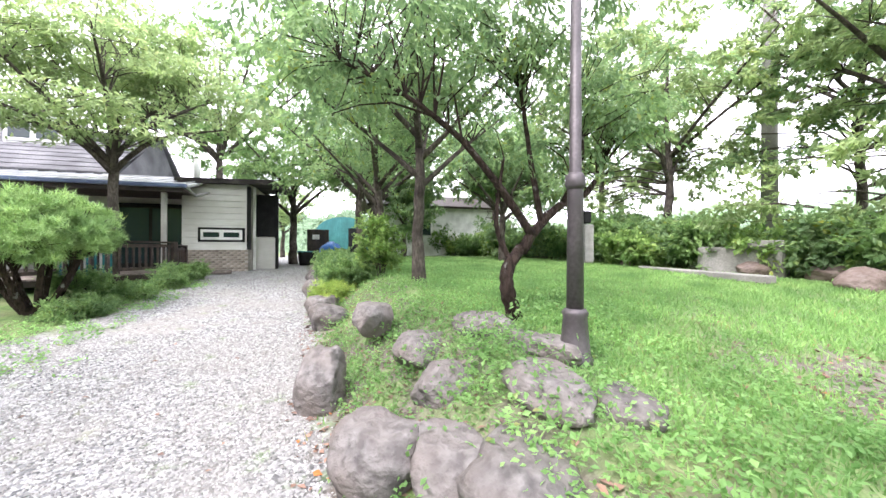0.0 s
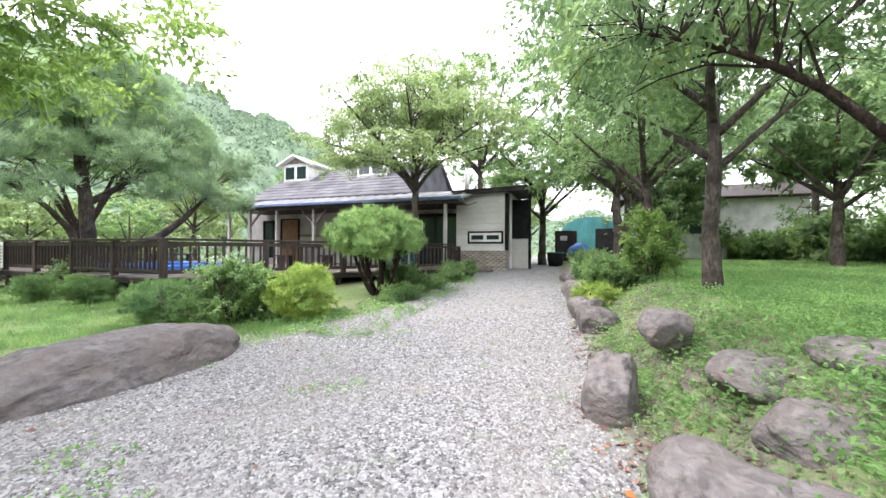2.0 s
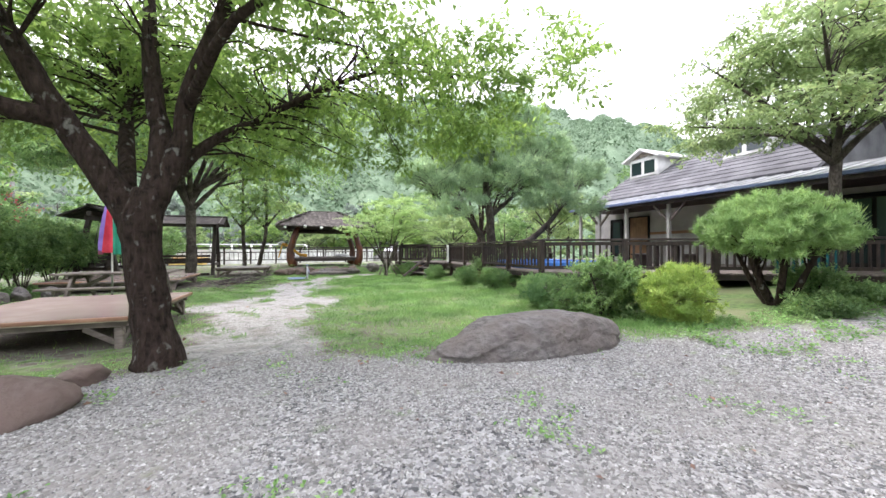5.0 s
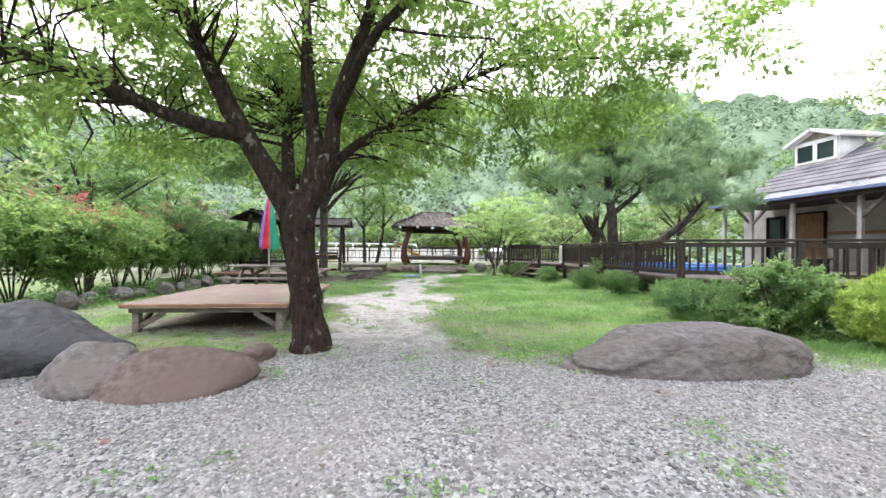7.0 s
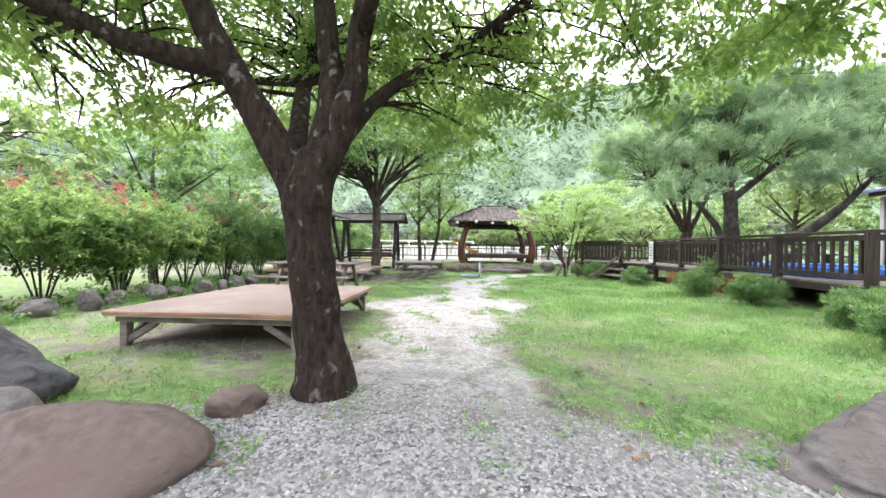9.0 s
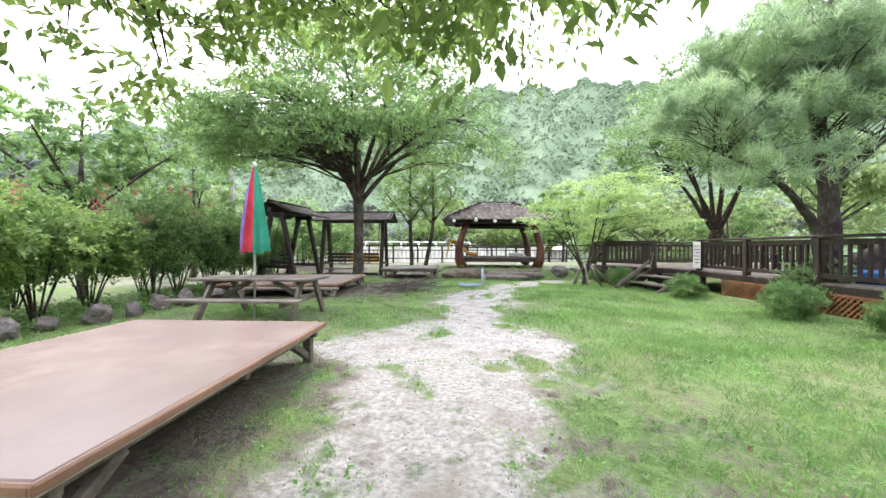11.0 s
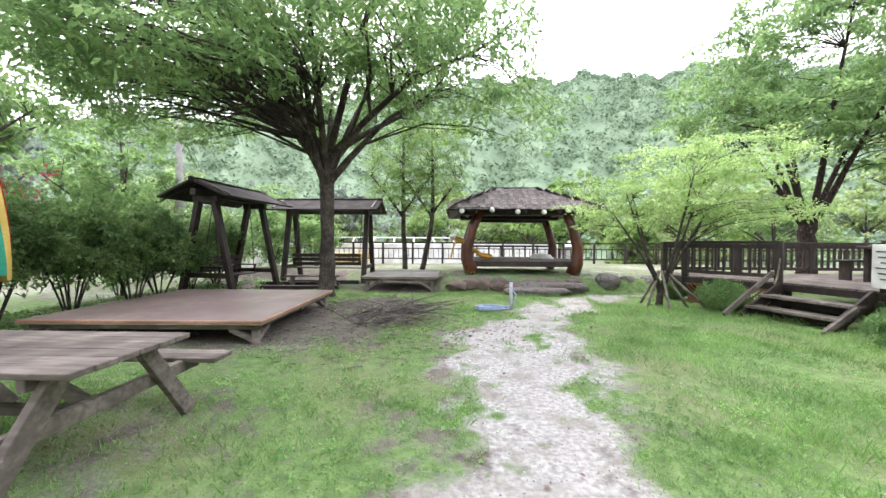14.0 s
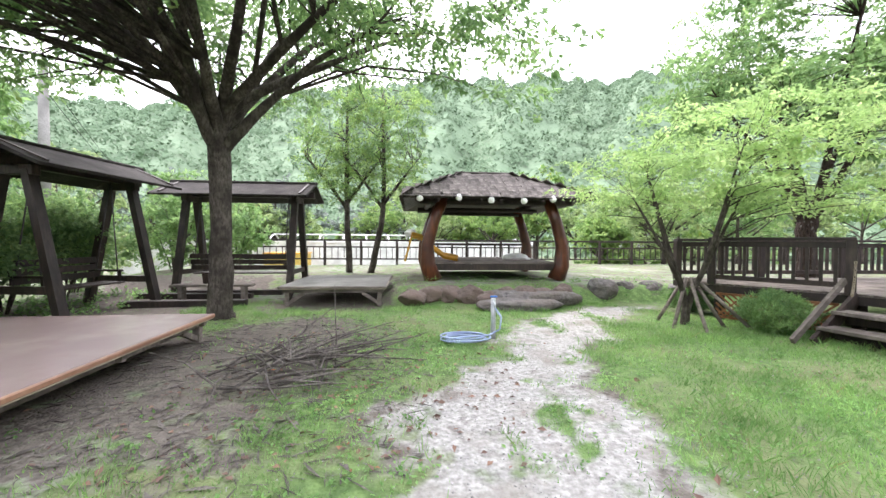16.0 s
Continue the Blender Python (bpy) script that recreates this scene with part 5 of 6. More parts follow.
part("side_sheet", Shape().box((0, -2.52, 0.6), (11.9, 0.05, 1.2)), M_WHITE, truss)
yb = thing("yellow_skip", "yellow container beyond the boundary fence", "container", (-7.6, 24, -1.28))
part("body", Shape().box((0, 0, 0.95), (2.2, 1.4, 1.9), None, 0.04), M_YCLOTH, yb)
part("rim", Shape().box((0, 0, 1.92), (2.3, 1.5, 0.08), None, 0.02), M_YELLOWP, yb)
for k, (x, y, w) in enumerate(((3, 46, 5), (12, 50, 6), (24, 44, 5))):
    b = thing("farm_building", "low pale farm building among the far fields", "building", (x, y, -1.3), 12 * k)
    part("wall", Shape().box((0, 0, 1.1), (w, 3, 2.4)), M_PLASTER, b)
    part("roof", Shape().slab([(-w / 2 - .3, -1.9, 2.2), (w / 2 + .3, -1.9, 2.2), (w / 2 + .3, 0, 3), (-w / 2 - .3, 0, 3)], 0.1).slab([(w / 2 + .3, 1.9, 2.2), (-w / 2 - .3, 1.9, 2.2), (-w / 2 - .3, 0, 3), (w / 2 + .3, 0, 3)], 0.1), M_METALROOF, b)

# forested hills all round
HILL_A = [-180, -150, -60, -35, -20, 0, 20, 32, 41, 57, 65, 77, 88, 105, 125, 138, 160, 180]
HILL_E = [6, 5, 5, 4, 3, 4, 8, 12.5, 16.5, 20, 20.3, 21.5, 21.5, 19, 14.5, 11.5, 7, 6]
na, nr = 400, 46
ang = np.linspace(-180, 180, na)
elev = np.interp(ang, HILL_A, HILL_E) + 0.35 * np.sin(ang * 0.9) + 0.25 * np.sin(ang * 2.3 + 1)
rad = np.linspace(62, 330, nr)
A, R = np.meshgrid(np.radians(ang), rad)
E = np.meshgrid(elev, rad)[0]
prof = smooth(0, 1, (R - 62) / 268) ** 0.8
H = -1.7 + np.tan(np.radians(E)) * 330 * prof
fold = np.sin(A * 23 + R * 0.02) * 5 + np.sin(A * 41 + 2 + R * 0.05) * 3
H = H + fold * np.sin(np.pi * prof)
hx, hy = R * np.cos(A), R * np.sin(A)
c = (np.arange(nr - 1)[:, None] * na + np.arange(na - 1)[None, :]).ravel()
# muted greens: the haze of distance is put into the base colour
M_HILL = surface("hazy_wooded_hill", (0.135, 0.20, 0.125), (0.18, 0.25, 0.16), 0.95, 0.35, 0.03, bump=0.4, depth=0.6, dirt=(0.155, 0.225, 0.14))
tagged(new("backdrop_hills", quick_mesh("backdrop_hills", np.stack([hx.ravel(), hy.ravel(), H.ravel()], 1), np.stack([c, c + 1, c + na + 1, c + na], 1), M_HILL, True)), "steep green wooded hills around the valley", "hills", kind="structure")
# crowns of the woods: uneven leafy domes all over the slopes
# canopy greens greyed to carry the same haze, in place of hazy air
M_CANOPY, _t, _b = nodes_of("hazy_hill_canopy")
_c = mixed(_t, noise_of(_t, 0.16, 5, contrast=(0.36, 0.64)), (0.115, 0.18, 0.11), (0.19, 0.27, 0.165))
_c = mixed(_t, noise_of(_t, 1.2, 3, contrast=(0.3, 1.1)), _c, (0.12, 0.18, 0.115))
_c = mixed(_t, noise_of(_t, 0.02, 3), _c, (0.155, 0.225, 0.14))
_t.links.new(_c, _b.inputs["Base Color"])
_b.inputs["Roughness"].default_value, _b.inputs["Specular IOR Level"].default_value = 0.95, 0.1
m = 15000
ra = rng.uniform(-12, 178, m)
rr = np.sqrt(rng.uniform(62 ** 2, 327 ** 2, m))
pe = np.interp(ra, HILL_A, HILL_E) + 0.35 * np.sin(ra * 0.9) + 0.25 * np.sin(ra * 2.3 + 1)
pf = smooth(0, 1, (rr - 62) / 268) ** 0.8
pz = -1.7 + np.tan(np.radians(pe)) * 330 * pf + (np.sin(np.radians(ra) * 23 + rr * 0.02) * 5 + np.sin(np.radians(ra) * 41 + 2 + rr * 0.05) * 3) * np.sin(np.pi * pf)
centre = np.stack([rr * np.cos(np.radians(ra)), rr * np.sin(np.radians(ra)), pz + 0.4], 1)
per = 15
size = rng.uniform(1.3, 2.8, m)
d = unit(rng.normal(size=(m, per, 3)) + [0, 0, 0.55])
p = (centre[:, None] + d * size[:, None, None] * [1, 1, 0.75]).reshape(-1, 3)
d = d.reshape(-1, 3)
lie = np.cross(d, rng.normal(size=(m * per, 3)))
ls = np.repeat(size, per) * rng.uniform(0.4, 0.7, m * per)
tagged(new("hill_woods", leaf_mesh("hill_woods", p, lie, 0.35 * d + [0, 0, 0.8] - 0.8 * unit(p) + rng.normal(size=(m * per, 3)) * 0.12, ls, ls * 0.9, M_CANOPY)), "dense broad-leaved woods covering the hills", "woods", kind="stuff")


# ---- trees ----
t = plant("cherry_tree", "large dark-barked cherry tree with forked trunk", "tree", -1.1, -4.2)
limbs_and_crown(t, [
    ([(0, 0, -0.05), (0.0, 0, 0.25), (-0.08, 0, 0.9), (-0.12, 0, 1.5), (-0.05, 0.02, 1.95)], [0.29, 0.21, 0.185, 0.19, 0.16]),
    ([(-0.12, 0, 1.45), (-0.4, 0, 2.0), (-0.75, -0.05, 2.6), (-1.1, -0.1, 3.3), (-1.7, -0.2, 4.6)], [0.16, 0.14, 0.12, 0.1, 0.05]),
    ([(-0.05, 0, 1.8), (0.02, 0.1, 2.5), (-0.1, 0.2, 3.3), (-0.2, 0.4, 4.8)], [0.14, 0.11, 0.09, 0.04]),
    ([(0, 0, 1.85), (0.2, 0.05, 2.4), (0.32, 0.0, 3.1), (0.75, -0.2, 4.2), (1.0, -0.3, 5.2)], [0.13, 0.11, 0.09, 0.07, 0.03]),
    ([(0.05, 0.05, 2.0), (0.4, 0.4, 2.6), (1.1, 0.75, 3.2), (2.2, 0.45, 3.75), (3.3, 0.4, 4.0), (4.6, -0.2, 3.75)], [0.08, 0.06, 0.045, 0.03, 0.02, 0.006]),
    ([(-0.75, -0.05, 2.6), (-1.5, -0.3, 2.75), (-2.4, -0.6, 3.1), (-3.8, -0.9, 3.4)], [0.1, 0.08, 0.06, 0.02]),
    ([(-0.3, 0.1, 1.9), (-0.5, 0.7, 2.7), (-0.8, 1.6, 3.5), (-1.2, 2.6, 4.3)], [0.1, 0.08, 0.06, 0.025]),
    ([(0.3, 0, 2.9), (0.9, -0.9, 3.5), (1.9, -1.6, 3.9)], [0.07, 0.05, 0.02])],
    [(-0.4, 0.2, 4.9, 2.6, 2.6, 1.6), (2.4, 0.6, 3.9, 2.2, 1.8, 0.95), (-2.9, -0.5, 3.7, 1.9, 1.7, 0.9), (-0.7, 2.2, 3.9, 2.2, 1.7, 1.0), (1.6, -1.2, 4.3, 1.7, 1.2, 0.8), (0.8, 2.0, 3.5, 1.8, 1.3, 0.6), (3.6, 0.3, 3.7, 1.4, 1.4, 0.8), (1.0, 2.4, 3.9, 2.3, 2.0, 0.9), (0.4, 4.2, 4.5, 2.4, 1.6, 0.9), (-3.0, 1.2, 3.2, 2.0, 1.8, 0.7), (0.9, 1.4, 2.9, 1.6, 1.2, 0.5), (2.7, 0.6, 3.2, 1.6, 1.4, 0.6), (4.3, 0.1, 3.85, 1.3, 1.4, 0.75), (-1.3, 1.6, 2.9, 1.5, 1.2, 0.5), (-2.7, -0.1, 2.95, 1.7, 1.3, 0.5), (4.4, -0.5, 4.2, 1.1, 1.0, 0.6), (-1.6, -0.5, 4.2, 1.8, 1.5, 0.8), (-2.2, 1.5, 4.0, 2.0, 1.5, 0.8)],
    M_BARK, M_CHERRY, 640, 95, 0.52, 0.5, 0.102, 0.46, 0.45, 12)

t = plant("zelkova_tree", "broad zelkova tree with many rising limbs", "tree", -3.93, 9.15)
limbs = [([(0, 0, -0.05), (0, 0, 0.3), (0.02, 0, 1.6), (0, 0, 3.2), (0.05, 0, 3.5)], [0.26, 0.2, 0.18, 0.18, 0.165])]
for k in range(14):
    w = k * 0.449 + rng.uniform(-0.2, 0.2)
    r, top = rng.uniform(2.6, 5.2), rng.uniform(6.0, 9.0)
    c, s = math.cos(w), math.sin(w)
    z0, out, veer = rng.uniform(2.9, 3.45), rng.uniform(0.4, 0.62), rng.uniform(-0.7, 0.7)
    limbs.append(([(0, 0, z0), (0.35 * c, 0.35 * s, z0 + rng.uniform(0.4, 0.8)), (out * r * c - veer * s, out * r * s + veer * c, 3.8 + rng.uniform(0.35, 0.65) * (top - 3.8)), (0.8 * r * c - 0.4 * veer * s, 0.8 * r * s + 0.4 * veer * c, top - 0.3 * r), (r * c, r * s, top - rng.uniform(0.1, 0.35) * r)], [0.115, 0.095, 0.055, 0.03, 0.012]))
limbs_and_crown(t, limbs, [(0, 0, 7.2, 4.4, 4.2, 2.2), (-4.2, 0, 5.3, 2.8, 2.8, 1.2), (3.4, -0.8, 5.6, 2.4, 2.4, 1.2), (0, -3.2, 5.6, 3.0, 2.2, 1.2), (-3.6, -2.4, 5.2, 2.2, 1.8, 0.9), (0, 2.5, 5.6, 3, 2, 1.2), (-1.8, -4.0, 4.6, 2.8, 1.8, 0.6), (1.6, -3.6, 4.8, 2.4, 1.8, 0.7), (-0.9, -4.6, 4.5, 2.4, 1.5, 0.6), (-1.4, -4.4, 4.9, 2.6, 1.6, 0.7), (-3.0, -3.6, 4.6, 2.2, 1.8, 0.7), (-6.2, -0.8, 4.7, 1.8, 1.8, 0.7), (4.6, -0.6, 4.7, 1.5, 1.6, 0.8)],
                M_BARK2, M_ZELK, 620, 105, 0.85, 0.24, 0.15, 0.42, 0.25, 10)

for x, y, lean in ((-2.65, 15.1, -0.1), (-1.95, 15.0, 0.45)):
    t = plant("young_tree", "slender young tree behind the low platform", "tree", x, y, group="slender young trees")
    limbs_and_crown(t, [([(0, 0, -0.05), (lean * 0.5, 0, 1.0), (lean, 0, 2.6), (lean * 0.9, 0, 6.2)], [0.12, 0.1, 0.085, 0.025]),
                        ([(lean, 0, 2.2), (lean - 0.7, -0.2, 3.2), (lean - 1.3, -0.3, 3.9)], [0.06, 0.04, 0.015]), ([(lean, 0, 2.4), (lean + 0.7, -0.2, 3.3), (lean + 1.2, 0, 4.0)], [0.06, 0.04, 0.015])],
                    [(lean, 0, 4.9, 1.6, 1.5, 1.6), (lean, -0.2, 3.1, 1.6, 1.3, 0.7)], M_BARK2, M_MYRTLE, 105, 100, 0.5, 0.5, 0.10, 0.42, 0.4)

t = plant("maple_tree", "small multi-stemmed maple with bright yellow-green leaves", "tree", 4.2, 8.25)
limbs = []
for k, (dx, dy, top) in enumerate(((-0.9, -0.2, 2.6), (-0.5, 0.5, 2.9), (0.7, -0.3, 2.8), (1.3, 0.3, 2.4), (0.2, -0.8, 2.9), (-1.3, -0.5, 2.1))):
    limbs.append(([(0.03 * k - 0.08, 0.02 * k, -0.05), (0.06 * dx, 0.06 * dy, 0.5), (0.4 * dx, 0.4 * dy, 1.2), (dx, dy, top)], [0.055, 0.045, 0.032, 0.01]))
limbs_and_crown(t, limbs, [(-0.5, -0.2, 2.5, 1.6, 1.5, 0.6), (0.9, 0, 2.7, 1.7, 1.5, 0.7), (0.1, -0.4, 3.2, 1.4, 1.4, 0.5), (1.9, -0.4, 2.3, 1.2, 1.1, 0.4), (-1.4, -0.4, 2.2, 0.9, 1.0, 0.4), (1.3, -0.6, 3.4, 1.4, 1.1, 0.45)], M_BARK2, M_MAPLE, 130, 130, 0.6, 0.16, 0.085, 0.5, 0.2)
for k, (dx, dy) in enumerate(((-0.45, -0.25), (0.5, -0.3), (-0.1, -0.6), (0.85, -0.5), (-0.3, 0.4))):
    part("stake", Shape().tube([(dx, dy, -0.05), (dx * 0.1, dy * 0.1, 0.85)], [0.03, 0.028], 7), M_GREYWOOD, t, "pale wooden support stake")


def pine(x, y):
    ob = plant("pine_tree", "spreading twin-trunked pine beside the deck railing", "tree", x, y)
    limbs = [([(-0.25, 0, -0.05), (-0.3, 0, 1.0), (-0.35, 0, 2.2), (-0.5, 0.1, 4.2), (-0.2, 0, 6.0)], [0.2, 0.17, 0.15, 0.1, 0.04]),
             ([(0.1, 0, -0.05), (0.14, 0, 0.75), (0.45, -0.15, 1.12), (1.1, -0.3, 1.45), (1.8, -0.45, 2.05), (2.6, -0.5, 2.9)], [0.17, 0.15, 0.13, 0.115, 0.09, 0.03]),
             ([(-0.3, 0, 0.5), (-0.6, -0.1, 1.1), (-0.85, -0.2, 1.7), (-1.6, -0.3, 2.4), (-2.6, -0.3, 2.9)], [0.11, 0.09, 0.075, 0.05, 0.02]),
             ([(-0.35, 0, 2.3), (0.6, 0.2, 3.0), (1.6, 0.3, 3.8)], [0.1, 0.07, 0.02]), ([(-0.4, 0, 2.6), (-1.2, 0.5, 3.3), (-1.9, 0.8, 3.9)], [0.08, 0.06, 0.02])]
    pads = [(-2.6, -0.4, 3.5, 1.4, 1.2, 0.5), (-1.5, -0.2, 4.7, 1.6, 1.4, 0.6), (0.1, 0, 5.9, 1.6, 1.5, 0.6), (1.5, 0.2, 5.0, 1.6, 1.4, 0.6), (2.9, -0.3, 4.0, 1.4, 1.2, 0.5), (0.2, -0.9, 3.7, 1.5, 1.1, 0.5), (-0.9, 0.8, 4.0, 1.4, 1.2, 0.55), (1.6, -0.9, 3.0, 1.2, 0.9, 0.4), (-2.0, -0.8, 2.5, 1.1, 0.9, 0.35), (3.5, -0.4, 2.8, 0.8, 0.8, 0.35), (0.6, 0.2, 6.6, 0.9, 0.9, 0.35)]
    needle_tree(ob, limbs, pads, M_BARK2, M_NEEDLE, 400, 290, 0.17, 0.22, 0.017)
    return ob


pine(7.05, 2.55)

t = plant("zelkova_tree", "layered pale-leaved tree in front of the porch", "tree", 11.8, -4.5)
limbs = [([(0, 0, -0.05), (0.02, 0, 0.4), (0, 0, 1.6), (0.05, 0, 2.8), (0, 0, 3.4)], [0.18, 0.14, 0.12, 0.11, 0.09])]
for k in range(12):
    w = k * 0.55 + rng.uniform(-0.2, 0.2)
    r = rng.uniform(2.0, 3.2)
    z0 = rng.uniform(2.7, 3.6)
    c, s = math.cos(w), math.sin(w)
    limbs.append(([(0, 0, z0), (0.35 * r * c, 0.35 * r * s, z0 + 0.9), (r * c, r * s, z0 + rng.uniform(0.9, 2.6))], [0.08, 0.05, 0.012]))
limbs_and_crown(t, limbs, [(0, 0, 5.9, 2.2, 2.4, 0.9), (-0.3, 2.0, 4.6, 2.0, 1.8, 0.5), (0, -2.0, 4.8, 2.0, 1.8, 0.5), (-1.4, 0.3, 3.7, 1.8, 2.4, 0.4), (0, 1.0, 5.2, 2.4, 2.6, 0.5), (0, -0.8, 6.6, 1.5, 1.6, 0.6), (-0.8, 2.8, 3.9, 1.2, 1.3, 0.35)], M_BARK2, M_PALE, 235, 115, 0.75, 0.15, 0.14, 0.45, 0.15)

t = plant("plum_tree", "small crooked dark-barked fruit tree on the lawn", "tree", 3.68, -11.29)
limbs_and_crown(t, [([(0.06, -0.08, -0.05), (0.02, -0.02, 0.12), (-0.04, 0.07, 0.34), (-0.02, 0.05, 0.5), (0.02, -0.1, 0.68)], [0.095, 0.072, 0.064, 0.06, 0.055]),
                    ([(0.02, -0.1, 0.66), (0.05, -0.33, 0.92), (0.1, -0.6, 1.12), (0.15, -0.95, 1.28), (0.2, -1.25, 1.75)], [0.055, 0.048, 0.04, 0.03, 0.01]),
                    ([(0.03, -0.22, 0.8), (0.0, 0.1, 1.2), (-0.05, 0.5, 1.6), (-0.1, 1.0, 1.9), (-0.2, 1.5, 2.05)], [0.045, 0.036, 0.028, 0.02, 0.01]),
                    ([(0.0, 0.0, 0.55), (0.05, 0.13, 0.9), (0.0, 0.08, 1.5)], [0.03, 0.024, 0.01]),
                    ([(0.05, -0.33, 0.92), (0.05, -0.22, 1.5), (0.0, -0.05, 2.3)], [0.035, 0.025, 0.01]), ([(0.1, -0.6, 1.12), (0.0, -0.75, 1.6), (0.1, -0.7, 2.2)], [0.03, 0.02, 0.01])],
                [(0, 1.4, 2.45, 0.85, 0.8, 0.6), (0.1, 0.6, 2.7, 0.85, 0.8, 0.55), (0.1, -1.0, 2.0, 0.6, 0.6, 0.45), (0, -0.2, 2.9, 0.85, 0.8, 0.5), (-0.2, 1.7, 1.95, 0.6, 0.5, 0.35), (0.05, 0.3, 2.25, 0.8, 0.8, 0.4), (0.1, -0.9, 1.75, 0.6, 0.6, 0.4), (0.1, -1.4, 2.3, 0.7, 0.7, 0.5)], M_BARK, M_PLUM, 190, 100, 0.33, 0.6, 0.074, 0.4, 0.7)


def lawn_tree(x, y, h, r, mat, label, leaf=0.09, clusters=150, per=100, trunk=0.1, flat=0.45, low=0.36, bark=None):
    ob = plant("broadleaf_tree", label, "tree", x, y, rng.uniform(0, 360), "trees round the lawn")
    limbs = [([(0, 0, -0.05), (0.03, 0.02, 0.3 * h * 0.5), (-0.04, 0.03, 0.3 * h), (0.05, 0, 0.55 * h), (0, 0, 0.85 * h)], [trunk * 1.5, trunk * 1.1, trunk, trunk * 0.6, trunk * 0.15])]
    for k in range(6):
        w = k * 1.05 + rng.uniform(-0.3, 0.3)
        c, s = math.cos(w), math.sin(w)
        z0 = rng.uniform(0.28, 0.45) * h
        limbs.append(([(0, 0, z0), (0.35 * r * c, 0.35 * r * s, z0 + 0.14 * h), (0.8 * r * c, 0.8 * r * s, z0 + 0.3 * h)], [trunk * 0.6, trunk * 0.4, trunk * 0.1]))
    blobs = [(0, 0, 0.72 * h, 0.75 * r, 0.75 * r, 0.26 * h)]
    for k in range(5):
        w = rng.uniform(0, 6.28)
        blobs.append((0.55 * r * math.cos(w), 0.55 * r * math.sin(w), rng.uniform(low + 0.1, 0.75) * h, 0.5 * r, 0.5 * r, 0.12 * h))
    limbs_and_crown(ob, limbs, blobs, bark or M_BARK2, mat, clusters, per, 0.5, flat, leaf, 0.45, 0.4, 7)


lawn_tree(6.35, -11.05, 5.3, 2.5, M_PLUM, "leafy tree on the lawn beside the drive", 0.09, 190, 110, 0.085)
lawn_tree(8.9, -10.7, 4.4, 1.8, M_PLUM, "leafy tree on the lawn beside the drive", 0.1, 80, 80, 0.09)
lawn_tree(11.8, -10.5, 5.6, 2.6, M_ZELK, "leafy tree leaning over the drive", 0.12, 190, 110, 0.11)
lawn_tree(19.8, -7.9, 7.5, 3.4, M_ZELK, "spreading tree at the drive's end", 0.15, 190, 100, 0.16)
lawn_tree(16.8, -11.4, 7.5, 3.8, M_ZELK, "dark leafy tree at the drive's end", 0.15, 230, 110, 0.15)
lawn_tree(22.0, -4.2, 12.5, 5.8, M_ZELK, "tall dark tree behind the side wing", 0.19, 300, 120, 0.2)
lawn_tree(36, -5.5, 7, 3.5, M_PALE, "tree behind the teal shed", 0.18, 110, 100, 0.16)
t = plant("broadleaf_tree", "large dark tree with low forking trunk behind the deck", "tree", 11.5, 12.6, group="trees round the lawn")
limbs = [([(0, 0, -0.05), (0.02, 0, 0.5), (-0.03, 0, 1.3), (0, 0, 1.9)], [0.34, 0.27, 0.24, 0.24])]
for w, r, top in ((2.9, 2.8, 6.0), (2.2, 2.0, 7.5), (3.7, 3.2, 4.8), (0.3, 3.0, 6.0), (5.3, 2.4, 7.0), (1.2, 2.6, 8.2), (4.4, 2.2, 8.6)):
    c, q = math.cos(w), math.sin(w)
    limbs.append(([(0, 0, 1.6), (0.18 * r * c, 0.18 * r * q, 2.4), (0.5 * r * c, 0.5 * r * q, 2.4 + 0.42 * (top - 2.4)), (r * c, r * q, top)], [0.13, 0.105, 0.065, 0.015]))
limbs_and_crown(t, limbs, [(0, 0, 7.8, 3.6, 3.6, 2.2), (-3.2, -0.6, 5.6, 2.2, 2.0, 1.1), (2.6, -0.8, 5.6, 2.2, 2.0, 1.1), (-1.6, -2.2, 4.9, 2.2, 1.6, 0.8), (-3.8, 0.6, 4.2, 1.4, 1.4, 0.6), (1.4, -2.4, 6.2, 2.2, 1.6, 1.0), (0, -1.0, 5.3, 3.2, 2.2, 1.0), (3.2, 0.4, 4.4, 1.6, 1.5, 0.7)], M_BARK, M_ZELK, 400, 105, 0.7, 0.3, 0.16, 0.45, 0.3, 10)
for x, y, h, r, m in ((12.5, -15.5, 5.0, 2.4, M_PLUM), (9.4, -19.5, 8.0, 3.6, M_PALE), (4.6, -20.5, 8.5, 3.8, M_PALE), (13.5, -20.5, 9.0, 4.0, M_PALE), (17.5, -17.5, 7.5, 3.4, M_PLUM), (2.6, -19.5, 9.0, 4.0, M_PALE), (19, -13.2, 5.5, 2.4, M_PLUM), (25, -20, 9, 4.5, M_ZELK), (-1.5, -18, 8.5, 4, M_PALE), (31, -15, 9, 4.5, M_PALE), (7.2, -24, 10, 4.5, M_PLUM), (-8, -14, 8, 4, M_ZELK)):
    lawn_tree(x, y, h, r, m, "tall leafy tree behind the lawn", 0.17, 190, 105, 0.11, 0.4, 0.08)
